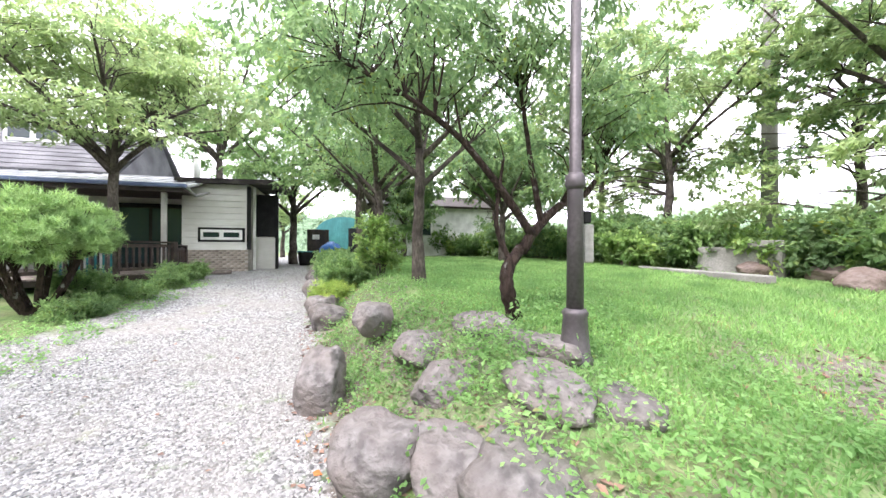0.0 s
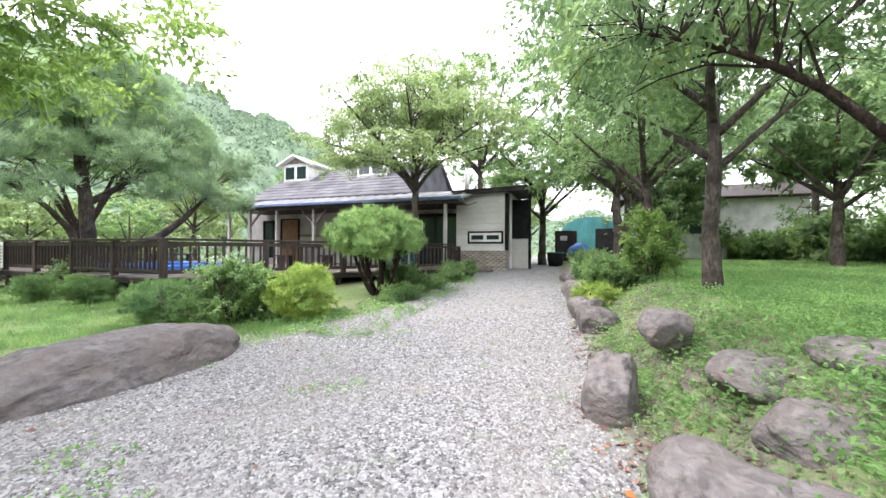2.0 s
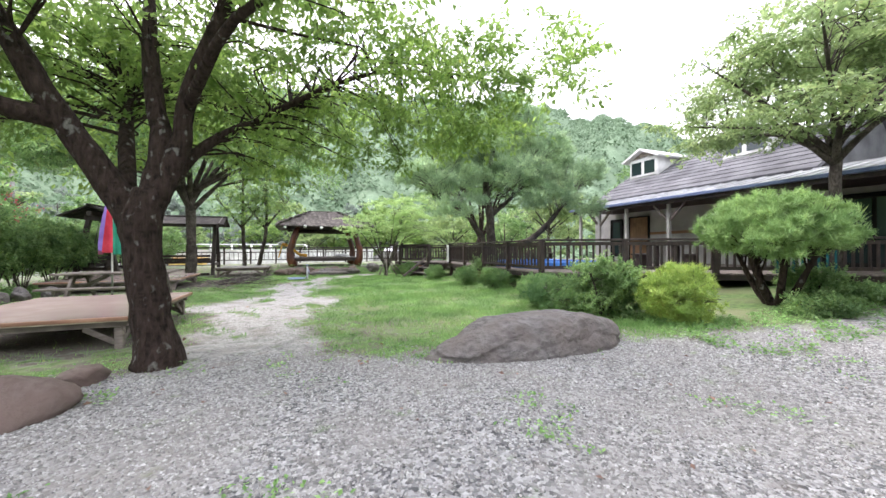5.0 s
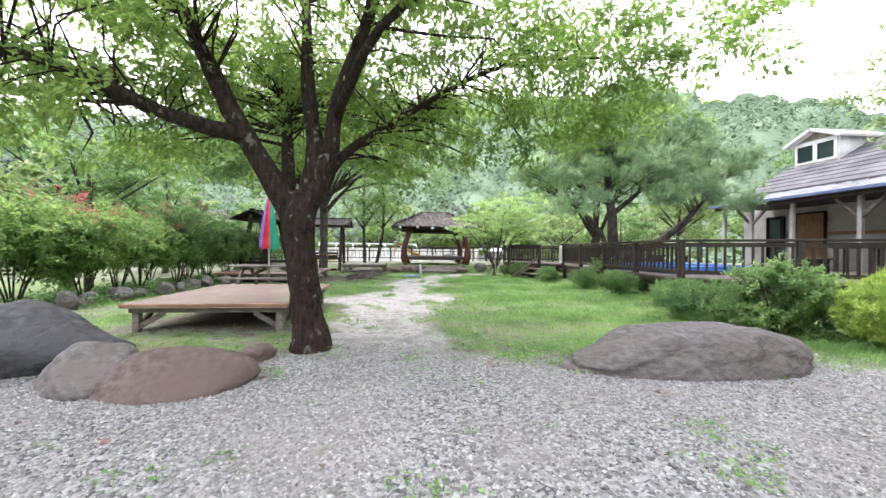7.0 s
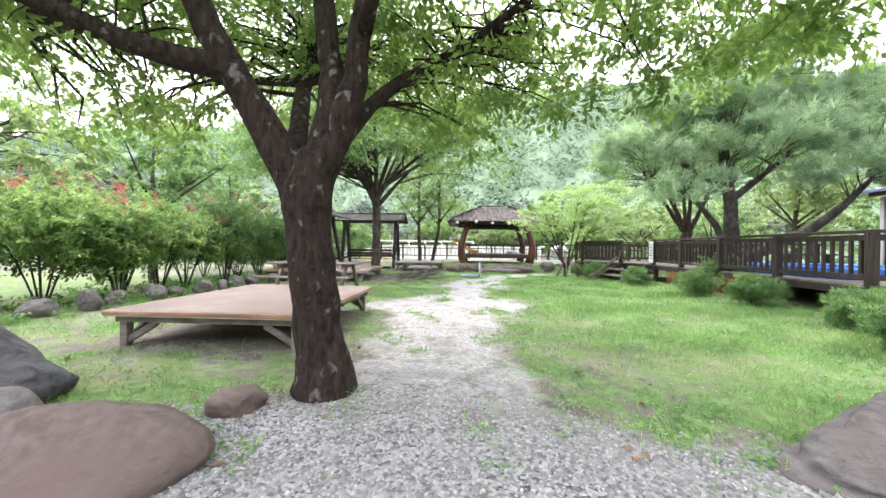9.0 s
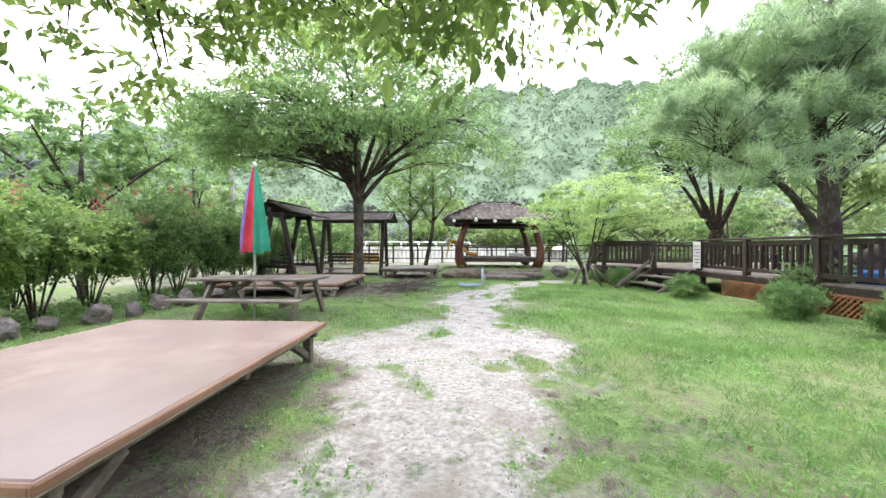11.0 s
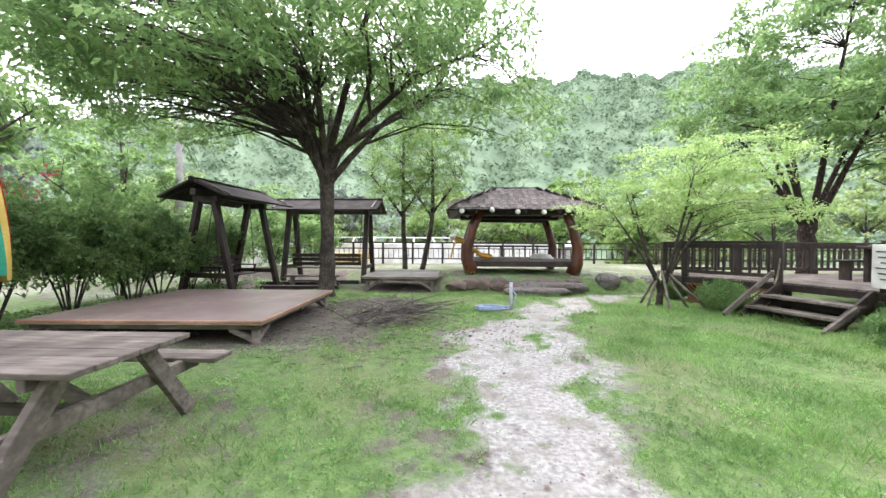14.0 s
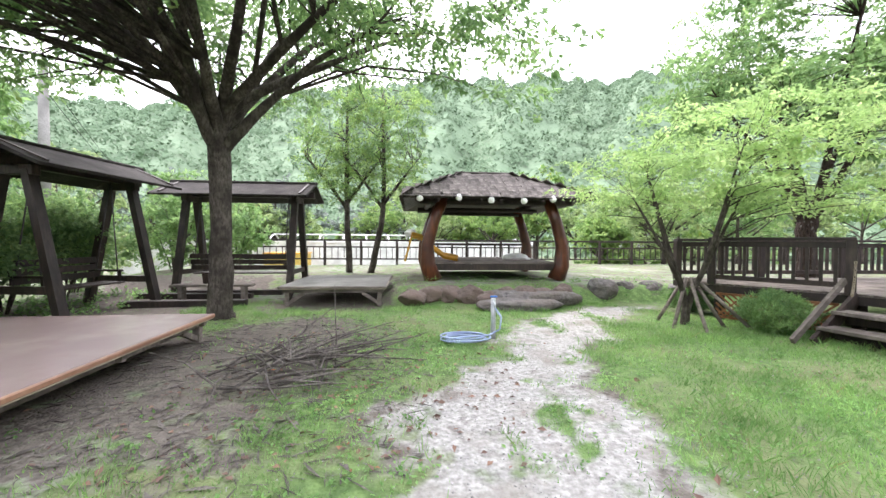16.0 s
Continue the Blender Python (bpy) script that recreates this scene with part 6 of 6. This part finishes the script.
for x, y, h, r, m in ((-12.5, 24, 7.5, 3.4, M_ZELK), (-14, 14, 7, 3.2, M_ZELK), (-12.5, 7, 7.5, 3.4, M_ZELK), (-12.5, 0, 8, 3.8, M_PALE), (-15, -5, 7, 3.4, M_ZELK), (6.5, 34, 6.5, 3.2, M_MYRTLE), (13, 21, 6, 3, M_PALE), (18, 14, 6.5, 3.0, M_PALE), (20, 24, 7, 3.4, M_ZELK), (1.5, 37, 6.5, 3.4, M_PALE), (-3.5, 38, 7, 3.4, M_MYRTLE), (-18, 22, 8, 4, M_PALE), (26, 12, 8, 3.6, M_ZELK), (9.5, 21, 3.6, 1.6, M_MYRTLE), (14, 34, 7, 4, M_PALE), (-12, 36, 7, 4, M_PALE), (4, 40, 6, 4, M_MYRTLE), (28, 32, 8, 5, M_PALE)):
    lawn_tree(x, y, h, r, m, "leafy tree beyond the garden boundary", 0.25, 120, 60, 0.12, 0.4, 0.1)
for k in range(34):
    a = radians(rng.uniform(20, 165))
    q = rng.uniform(36, 62)
    lawn_tree(q * math.cos(a), q * math.sin(a), rng.uniform(6, 10), rng.uniform(3.5, 5.5), (M_PALE, M_FOREST, M_MYRTLE)[k % 3], "broad leafy tree at the foot of the hills", 0.5, 70, 50, 0.15, 0.5, 0.05)

# ---- shrubs ----
t = plant("topiary_pine", "dome-clipped pine on bare twisting stems", "tree", 8.35, -5.1)
limbs = [([(0.05 * math.cos(w), 0.05 * math.sin(w), -0.05), (0.3 * math.cos(w), 0.3 * math.sin(w), 0.35), (0.55 * math.cos(w), 0.55 * math.sin(w), 0.95)], [0.075, 0.055, 0.03]) for w in (0.2, 1.1, 2.0, 2.9, 3.8, 4.7, 5.5)]
needle_tree(t, limbs, [(0, 0, 1.42, 1.1, 1.1, 0.52), (0.55, 0.2, 1.3, 0.6, 0.6, 0.4), (-0.55, -0.3, 1.3, 0.6, 0.6, 0.4), (0, 0, 1.75, 0.7, 0.7, 0.28), (-0.1, 0.2, 1.5, 0.95, 0.95, 0.5)], M_BARK, M_TOPIARY, 360, 270, 0.085, 0.14, 0.013, 7)
shrub(6.0, -5.0, 0.68, 0.98, M_YELLOW, "round yellow-green clipped conifer shrub", True, clusters=160, per=300, low=-0.12)
shrub(5.35, -4.1, 0.72, 1.25, M_BOX, "loose leafy green shrub with pale tips", False, clusters=130, per=170, leaf=0.05, low=-0.15)
shrub(5.2, -3.0, 0.8, 0.72, M_JUNIPER, "low spreading dark green juniper", True, clusters=150, per=280, low=-0.1)
shrub(5.75, -1.7, 0.62, 0.62, M_JUNIPER, "low rounded juniper by the deck", True, clusters=110, per=260, low=-0.1)
for x, y, r, h in ((5.6, 0.2, 0.5, 0.66), (5.45, 1.85, 0.45, 0.62), (5.3, 4.5, 0.38, 0.6), (5.1, 9.3, 0.35, 0.55)):
    shrub(x, y, r, h, M_JUNIPER, "round dark green clipped shrub by the deck", True, clusters=80, per=260, low=0.0, group="clipped shrubs along the deck")
shrub(5.15, 7.65, 0.48, 0.68, M_JUNIPER, "clipped juniper beside the deck steps", True, clusters=110, per=240, low=0.0, group="clipped shrubs along the deck")
shrub(6.5, 2.6, 0.7, 1.05, M_BOX, "straggly leafy shrub under the pine", False, clusters=60, per=100, leaf=0.06)
for x, y, r, h in ((7.9, -5.9, 0.55, 0.35), (9.4, -5.9, 0.5, 0.35), (10.6, -6.1, 0.4, 0.4), (11.4, -6.0, 0.5, 0.6), (12.2, -6.1, 0.4, 0.5), (9.2, -5.2, 0.6, 0.7)):
    shrub(x, y, r, h, M_BOX, "low leafy ground shrub under the topiary", False, clusters=60, per=130, leaf=0.05, low=0.0, group="low shrubs by the porch")
for x, y, r, h, m in ((7.9, -10.1, 0.6, 0.6, M_BOX), (8.6, -9.95, 0.6, 0.7, M_BOX), (9.6, -9.9, 0.6, 0.7, M_BOX), (7.5, -9.75, 0.4, 0.45, M_YELLOW), (10.8, -9.9, 0.6, 0.6, M_BOX), (7.6, -10.6, 0.55, 1.25, M_MYRTLE), (12.4, -9.8, 0.6, 0.6, M_BOX)):
    shrub(x, y, r, h, m, "leafy shrub among the lawn's edging boulders", m is M_YELLOW, clusters=80, per=130, leaf=0.06, low=0.0, group="shrubs at the lawn edge")
for k in range(26):
    x = 2.5 + 0.95 * k
    y = -18.6 + rng.uniform(-0.8, 0.8) + (0.28 * max(0, k - 11))
    shrub(x, y, rng.uniform(0.7, 1.3), rng.uniform(0.8, 2.0), (M_PLUM, M_MYRTLE, M_BOX)[k % 3], "dense leafy bush along the bank behind the lawn", False, clusters=70, per=70, leaf=0.16, low=0.0, group="bushes behind the lawn", spray=0.38)

# the flowering hedge
for k in range(11):
    t = k / 10
    x, y = -7.4 - 0.35 * t + rng.uniform(-0.25, 0.25), -0.9 + 11.7 * t
    h = rng.uniform(1.9, 2.5) - 0.25 * (k > 6)
    ob = shrub(x, y, rng.uniform(0.95, 1.2), h, M_MYRTLE if k < 4 else M_BOX, "tall leafy hedge shrub with bare lower stems and red blossom" if k < 6 else "tall leafy hedge shrub with bare lower stems", False, 7, 140, 95, 0.088, "flowering hedge", 0.62, "hedge_shrub", 0.34)
    if k < 6:
        n = 110
        heads = np.stack([rng.uniform(-0.8, 0.8, 7), rng.uniform(-0.8, 0.8, 7), h + rng.uniform(-0.25, 0.3, 7)], 1)
        p = heads[rng.integers(0, 7, n)] + rng.normal(size=(n, 3)) * [0.06, 0.06, 0.1]
        part("blossom", leaf_mesh("blossom", p, rng.normal(size=(n, 3)), rng.normal(size=(n, 3)), np.full(n, 0.05), np.full(n, 0.04), M_FLOWER), M_FLOWER, ob, "red blossom heads")
for x, y in ((-9.8, 3), (-9.6, 6), (-9.4, 9), (-9.2, 12.5), (-9.6, -1), (-9.8, -4), (-8.6, 15.5), (-7, 16.5)):
    shrub(x, y, 1.4, 2.9, M_ZELK, "dense bush behind the hedge", False, clusters=70, per=70, leaf=0.14, low=0.0, group="bushes behind the hedge", spray=0.38)

# ---- grass, weeds, pebbles, fallen leaves ----
def sprinkle(n, x0, x1, y0, y1, chance):
    x, y = rng.uniform(x0, x1, n), rng.uniform(y0, y1, n)
    keep = rng.uniform(0, 1, n) < chance(x, y)
    x, y = x[keep], y[keep]
    return np.stack([x, y, ground_z(x, y)], 1)


def patchy(x, y):
    return np.clip(0.55 + 0.6 * wobble(x, y, 2.3) + 0.25 * wobble(x, y, 7.0), 0, 1)


def outside_deck(x, y):
    edge = np.where(y > 7.2, 6.0 - (y - 7.2) * 0.7, np.where(y > 5.5, 5.9, np.where(y > -1.25, 6.1, 6.1 + (-1.25 - y) * 1.62)))
    return (x < edge - 0.05) | (y < -9)


def blades(p, tall, wide, spread=0.35):
    n = len(p)
    a = rng.uniform(0, 2 * math.pi, n)
    side = np.stack([np.cos(a), np.sin(a), 0 * a], 1) * wide[:, None] * 0.5
    lean = np.stack([rng.normal(size=n) * spread, rng.normal(size=n) * spread, np.ones(n)], 1) * tall[:, None]
    v = np.stack([p - side, p + side, p + lean * 0.55 + side * 0.7, p + lean * [1.25, 1.25, 1] ], 1).reshape(-1, 3)
    return v, np.arange(n * 4).reshape(-1, 4)


g = sprinkle(520000, -8, 6.6, -5.6, 11, lambda x, y: cover(x, y)[1] * patchy(x, y) * outside_deck(x, y))
v, f = blades(g, rng.uniform(0.02, 0.07, len(g)) * (0.55 + 0.5 * smooth(0.3, 2.2, g[:, 0]) + 0.9 * smooth(0.1, 0.8, wobble(g[:, 0] + 7, g[:, 1], 2.4) + 0.4 * wobble(g[:, 0], g[:, 1], 8))), rng.uniform(0.004, 0.009, len(g)))
tagged(new("grass", quick_mesh("grass", v, f, M_GRASS)), "rough green grass beside the path", "grass", kind="stuff")
g = sprinkle(260000, 0, 16, -18, -9.3, lambda x, y: cover(x, y)[1] * (0.4 + 0.6 * patchy(x, y)) * (0.12 + 0.88 * smooth(1.0, 2.4, bed_edge(x) - y)) * np.clip(1.4 - np.hypot(x - 1, y + 10) / 12, 0.15, 1))
v, f = blades(g, rng.uniform(0.03, 0.09, len(g)), rng.uniform(0.008, 0.018, len(g)))
tagged(new("grass", quick_mesh("grass", v, f, M_GRASS)), "bright green grass on the raised lawn", "grass", kind="stuff")


def weeds(n, x0, x1, y0, y1, chance, leaf, tall, name, label, mat):
    c = sprinkle(n, x0, x1, y0, y1, chance)
    per = 12
    m = len(c) * per
    h = np.repeat(rng.uniform(0.4, 1, len(c)) * tall, per)
    d = unit(rng.normal(size=(m, 3)) + [0, 0, 0.25])
    d[:, 2] = np.abs(d[:, 2]) * 0.5
    p = np.repeat(c, per, 0) + rng.normal(size=(m, 3)) * [0.05, 0.05, 0] * (1 + tall) + np.stack([0 * h, 0 * h, rng.uniform(0.05, 1, m) * h], 1)
    s = leaf * rng.uniform(0.6, 1.3, m)
    tagged(new(name, leaf_mesh(name, p, d, np.array([0, 0, 1.0]) + rng.normal(size=(m, 3)) * 0.4, s, s * 0.6, mat)), label, "weeds", kind="stuff")


def bed_chance(x, y):
    d = bed_edge(x) - y
    return smooth(0.05, 0.4, d) * (1 - 0.7 * smooth(2.0, 4.0, d)) * (0.35 + 0.65 * patchy(x + 3, y))


weeds(9500, 0.6, 12, -14, -9.4, bed_chance, 0.032, 0.13, "weeds", "leafy weeds among the edging boulders", M_WEED)
weeds(330, 1.6, 4.8, -12.2, -10.1, lambda x, y: smooth(0.2, 0.6, bed_edge(x) - y) * patchy(x + 1, y), 0.04, 0.3, "weeds", "taller leafy weeds between the boulders", M_WEED)
for x, y, r, n in ((2.85, -10.75, 0.3, 26), (3.15, -10.95, 0.3, 26), (2.5, -10.8, 0.25, 20), (1.95, -10.7, 0.3, 26), (2.2, -11.2, 0.3, 18), (3.5, -10.15, 0.3, 22), (4.5, -10.6, 0.4, 26), (5.3, -10.0, 0.4, 30), (1.6, -11.3, 0.35, 22)):
    weeds(n, x - r, x + r, y - r, y + r, lambda u, v: 1 + 0 * u, 0.042, 0.34, "weeds", "tall leafy weed clump among the boulders", M_WEED)
weeds(8000, -7, 6, -5, 10, lambda x, y: cover(x, y)[1] * patchy(x - 5, y + 2) * 0.8 * outside_deck(x, y), 0.035, 0.05, "clover", "low clover and weeds in the grass", M_WEED)
weeds(900, -1.5, 6, -8.5, -4.5, lambda x, y: (wobble(x * 1.3, y * 1.3 + 4, 2.2) > 0.55) * 1.0, 0.035, 0.05, "weeds", "small weed tufts growing through the gravel", M_WEED)
weeds(2600, -2, 4, -5, 9.5, lambda x, y: tufts(x, y) * 0.8, 0.035, 0.07, "weeds", "small green tufts growing in the sandy path", M_WEED)
weeds(900, 5.0, 11.5, -6.8, -5.4, lambda x, y: patchy(x, y) * 0.9, 0.045, 0.1, "weeds", "leafy weeds along the drive edge", M_WEED)
weeds(1500, -8.6, -6.2, -4, 12, lambda x, y: patchy(x, y) * 0.8 + 0 * x, 0.07, 0.22, "undergrowth", "green undergrowth below the hedge", M_WEED)
weeds(700, -1, 9, 10.2, 12, lambda x, y: 0.5 * patchy(x, y), 0.05, 0.16, "undergrowth", "weeds growing on the terrace wall", M_WEED)

# pebbles lie over the drive and the path, thickest where the walk begins
def pebbles(n, x0, x1, y0, y1, lo, hi, chance, label):
    c = sprinkle(n, x0, x1, y0, y1, chance)
    k = len(c)
    octa = np.array([(1, 0, -0.3), (0.2, 1, -0.3), (-1, 0.1, -0.3), (0, -1, -0.3), (0.35, 0.2, 0.9), (-0.4, -0.15, 0.8)], float)
    tri = np.array([(0, 1, 4), (1, 2, 5), (1, 5, 4), (2, 3, 5), (3, 0, 4), (3, 4, 5)])
    a = rng.uniform(0, 6.28, k)
    s = rng.uniform(lo, hi, (k, 1)) * rng.uniform(0.6, 1.2, (k, 3)) * [1, 1, 0.6]
    v = octa[None] * s[:, None] + rng.normal(size=(k, 6, 3)) * lo * 0.25
    x = v[..., 0] * np.cos(a)[:, None] - v[..., 1] * np.sin(a)[:, None]
    y = v[..., 0] * np.sin(a)[:, None] + v[..., 1] * np.cos(a)[:, None]
    v = np.stack([x, y, v[..., 2]], -1) + c[:, None] + [0, 0, 0.002]
    f = (tri[None] + 6 * np.arange(k)[:, None, None]).reshape(-1, 3)
    tagged(new("gravel", quick_mesh("gravel", v.reshape(-1, 3), f, M_PEBBLE)), label, "gravel", kind="stuff")


pebbles(90000, -3.5, 6.5, -9.8, -4.2, 0.006, 0.017, lambda x, y: cover(x, y)[0] ** 1.5, "loose grey gravel on the drive")
pebbles(9000, -3, 14, -9.8, -4.5, 0.012, 0.03, lambda x, y: cover(x, y)[0] ** 1.5 * 0.6, "larger grey stones among the gravel")
pebbles(26000, -1.8, 4.0, -4.6, 10, 0.004, 0.011, lambda x, y: np.maximum(cover(x, y)[0], 0.6 * cover(x, y)[2]), "fine gravel on the sandy path")


def litter(n, x0, x1, y0, y1, chance, label):
    c = sprinkle(n, x0, x1, y0, y1, chance) + [0, 0, 0.012]
    k = len(c)
    d = rng.normal(size=(k, 3)) * [1, 1, 0.15]
    s = rng.uniform(0.03, 0.075, k)
    tagged(new("fallen_leaves", leaf_mesh("fallen_leaves", c, d, np.array([0, 0, 1.0]) + rng.normal(size=(k, 3)) * 0.35, s, s * 0.6, M_LITTER)), label, "leaves", kind="stuff")


litter(900, -4, 7, -9.6, 9, lambda x, y: 0.4 + 0 * x, "scattered dry brown leaves on gravel and grass")
litter(2600, 1.5, 8, -11.5, -9.3, lambda x, y: smooth(-0.25, 0.1, bed_edge(x) - y) * (1 - smooth(0.5, 1.6, bed_edge(x) - y)), "dry brown leaves gathered along the boulders")
litter(1500, 1.0, 4.2, -15, -11.6, lambda x, y: smooth(0.0, 0.6, wobble(x - 4, y, 1.7)) * 0.9, "dry brown leaves on thin grass under the trees")
litter(900, -3, 0.5, 4.5, 8, lambda x, y: 0.6 + 0 * x, "dry leaves around the cut branches")


# twigs and bark lie thick where branches were cut
c = sprinkle(3000, -4.2, -0.4, 3.6, 9.4, lambda x, y: smooth(-0.4, 0.6, 1.6 - np.hypot((x + 2.3) / 1.2, (y - 6.7) / 1.8)))
k = len(c)
a = rng.uniform(0, 2 * math.pi, k)
along = np.stack([np.cos(a), np.sin(a), rng.uniform(-0.02, 0.14, k)], 1) * rng.uniform(0.05, 0.26, k)[:, None]
side = np.stack([-np.sin(a), np.cos(a), 0 * a], 1) * rng.uniform(0.002, 0.005, k)[:, None]
c = c + [0, 0, 0.008]
bend = along * 0.5 + rng.normal(size=(k, 3)) * [0.012, 0.012, 0.003]
v = np.stack([c - side, c + side, c + bend + side + [0, 0, 0.006], c + along], 1).reshape(-1, 3)
tagged(new("twig_litter", quick_mesh("twig_litter", v, np.arange(4 * k).reshape(-1, 4), M_TWIG)), "dry twigs and bark strewn over bare soil", "twigs", kind="stuff")


# ---- small things ----
def chain(p, q, links):
    ob = thing("chain", "rusty chain hanging beside the deck steps", "chain", p)
    d = Vector(q) - Vector(p)
    for k in range(links):
        t = (k + 0.5) / links
        c = d * t + Vector((0, 0, -0.12 * math.sin(math.pi * t)))
        ring = [c + (Vector((0.016 * math.cos(w), 0, 0.024 * math.sin(w))) if k % 2 else Vector((0, 0.016 * math.cos(w), 0.024 * math.sin(w)))) for w in [math.pi * j / 4 for j in range(9)]]
        part("link", Shape().tube(ring, [0.005] * 9, 5, False), M_PALEWOOD, ob)


chain((5.93, 7.15, 1.15), (5.72, 7.03, 0.66), 16)

stick = thing("sapling", "thin bare sapling standing among the cut branches", "sapling", (-1.35, 6.35, gz(-1.35, 6.35) - 0.03))
part("stem", Shape().tube([(0, 0, 0), (0.01, 0, 0.4), (-0.01, 0.01, 0.95)], [0.008, 0.006, 0.003], 6), M_TWIG, stick)

bench = thing("garden_bench", "weathered plank bench beside the swing", "bench", (-5.0, 11.0, gz(-5.0, 11.0)), 4)
part("seat", Shape().box((0, 0, 0.36), (1.7, 0.26, 0.05), None, 0.006), M_GREYWOOD, bench)
for q in (-0.65, 0.65):
    part("leg", Shape().box((q, 0, 0.165), (0.08, 0.22, 0.36), None, 0.005), M_GREYWOOD, bench)

blinds = thing("white_cloth", "white cloth bundled on top of the toy slide", "cloth", (-0.55, 12.5, 1.6))
part("drape", rock_mesh((0.2, 0.16, 0.12), 311), M_WHITE, blinds)
quilt = thing("bedding", "folded pale bedding lying in the pavilion", "bedding", (2.75, 13.6, 0.87))
part("fold", rock_mesh((0.45, 0.3, 0.16), 312, 0.12), M_WHITE, quilt)

grill = thing("water_tub", "dark round tub standing by the drive's end", "tub", (18.6, -8.6, gz(18.6, -8.6)))
part("body", Shape().tube([(0, 0, 0), (0, 0, 0.3), (0, 0, 0.62)], [0.3, 0.36, 0.38], 16), M_BLACK, grill)
part("rim", Shape().tube([(0, 0, 0.6), (0, 0, 0.65)], [0.4, 0.4], 16), M_TEAL, grill)

# wires between the poles
wire = thing("overhead_wire", "thin dark overhead wires across the valley side", "wire", (0, 0, 0))
for dz in (0, 0.5):
    a, b = Vector((-13.5, 16.5, 7.2 - dz)), Vector((-40, 60, 8.2 - dz))
    part("strand", Shape().tube([a.lerp(b, t) + Vector((0, 0, -3.0 * t * (1 - t))) for t in [k / 10 for k in range(11)]], [0.012] * 11, 5), M_BLACK, wire)
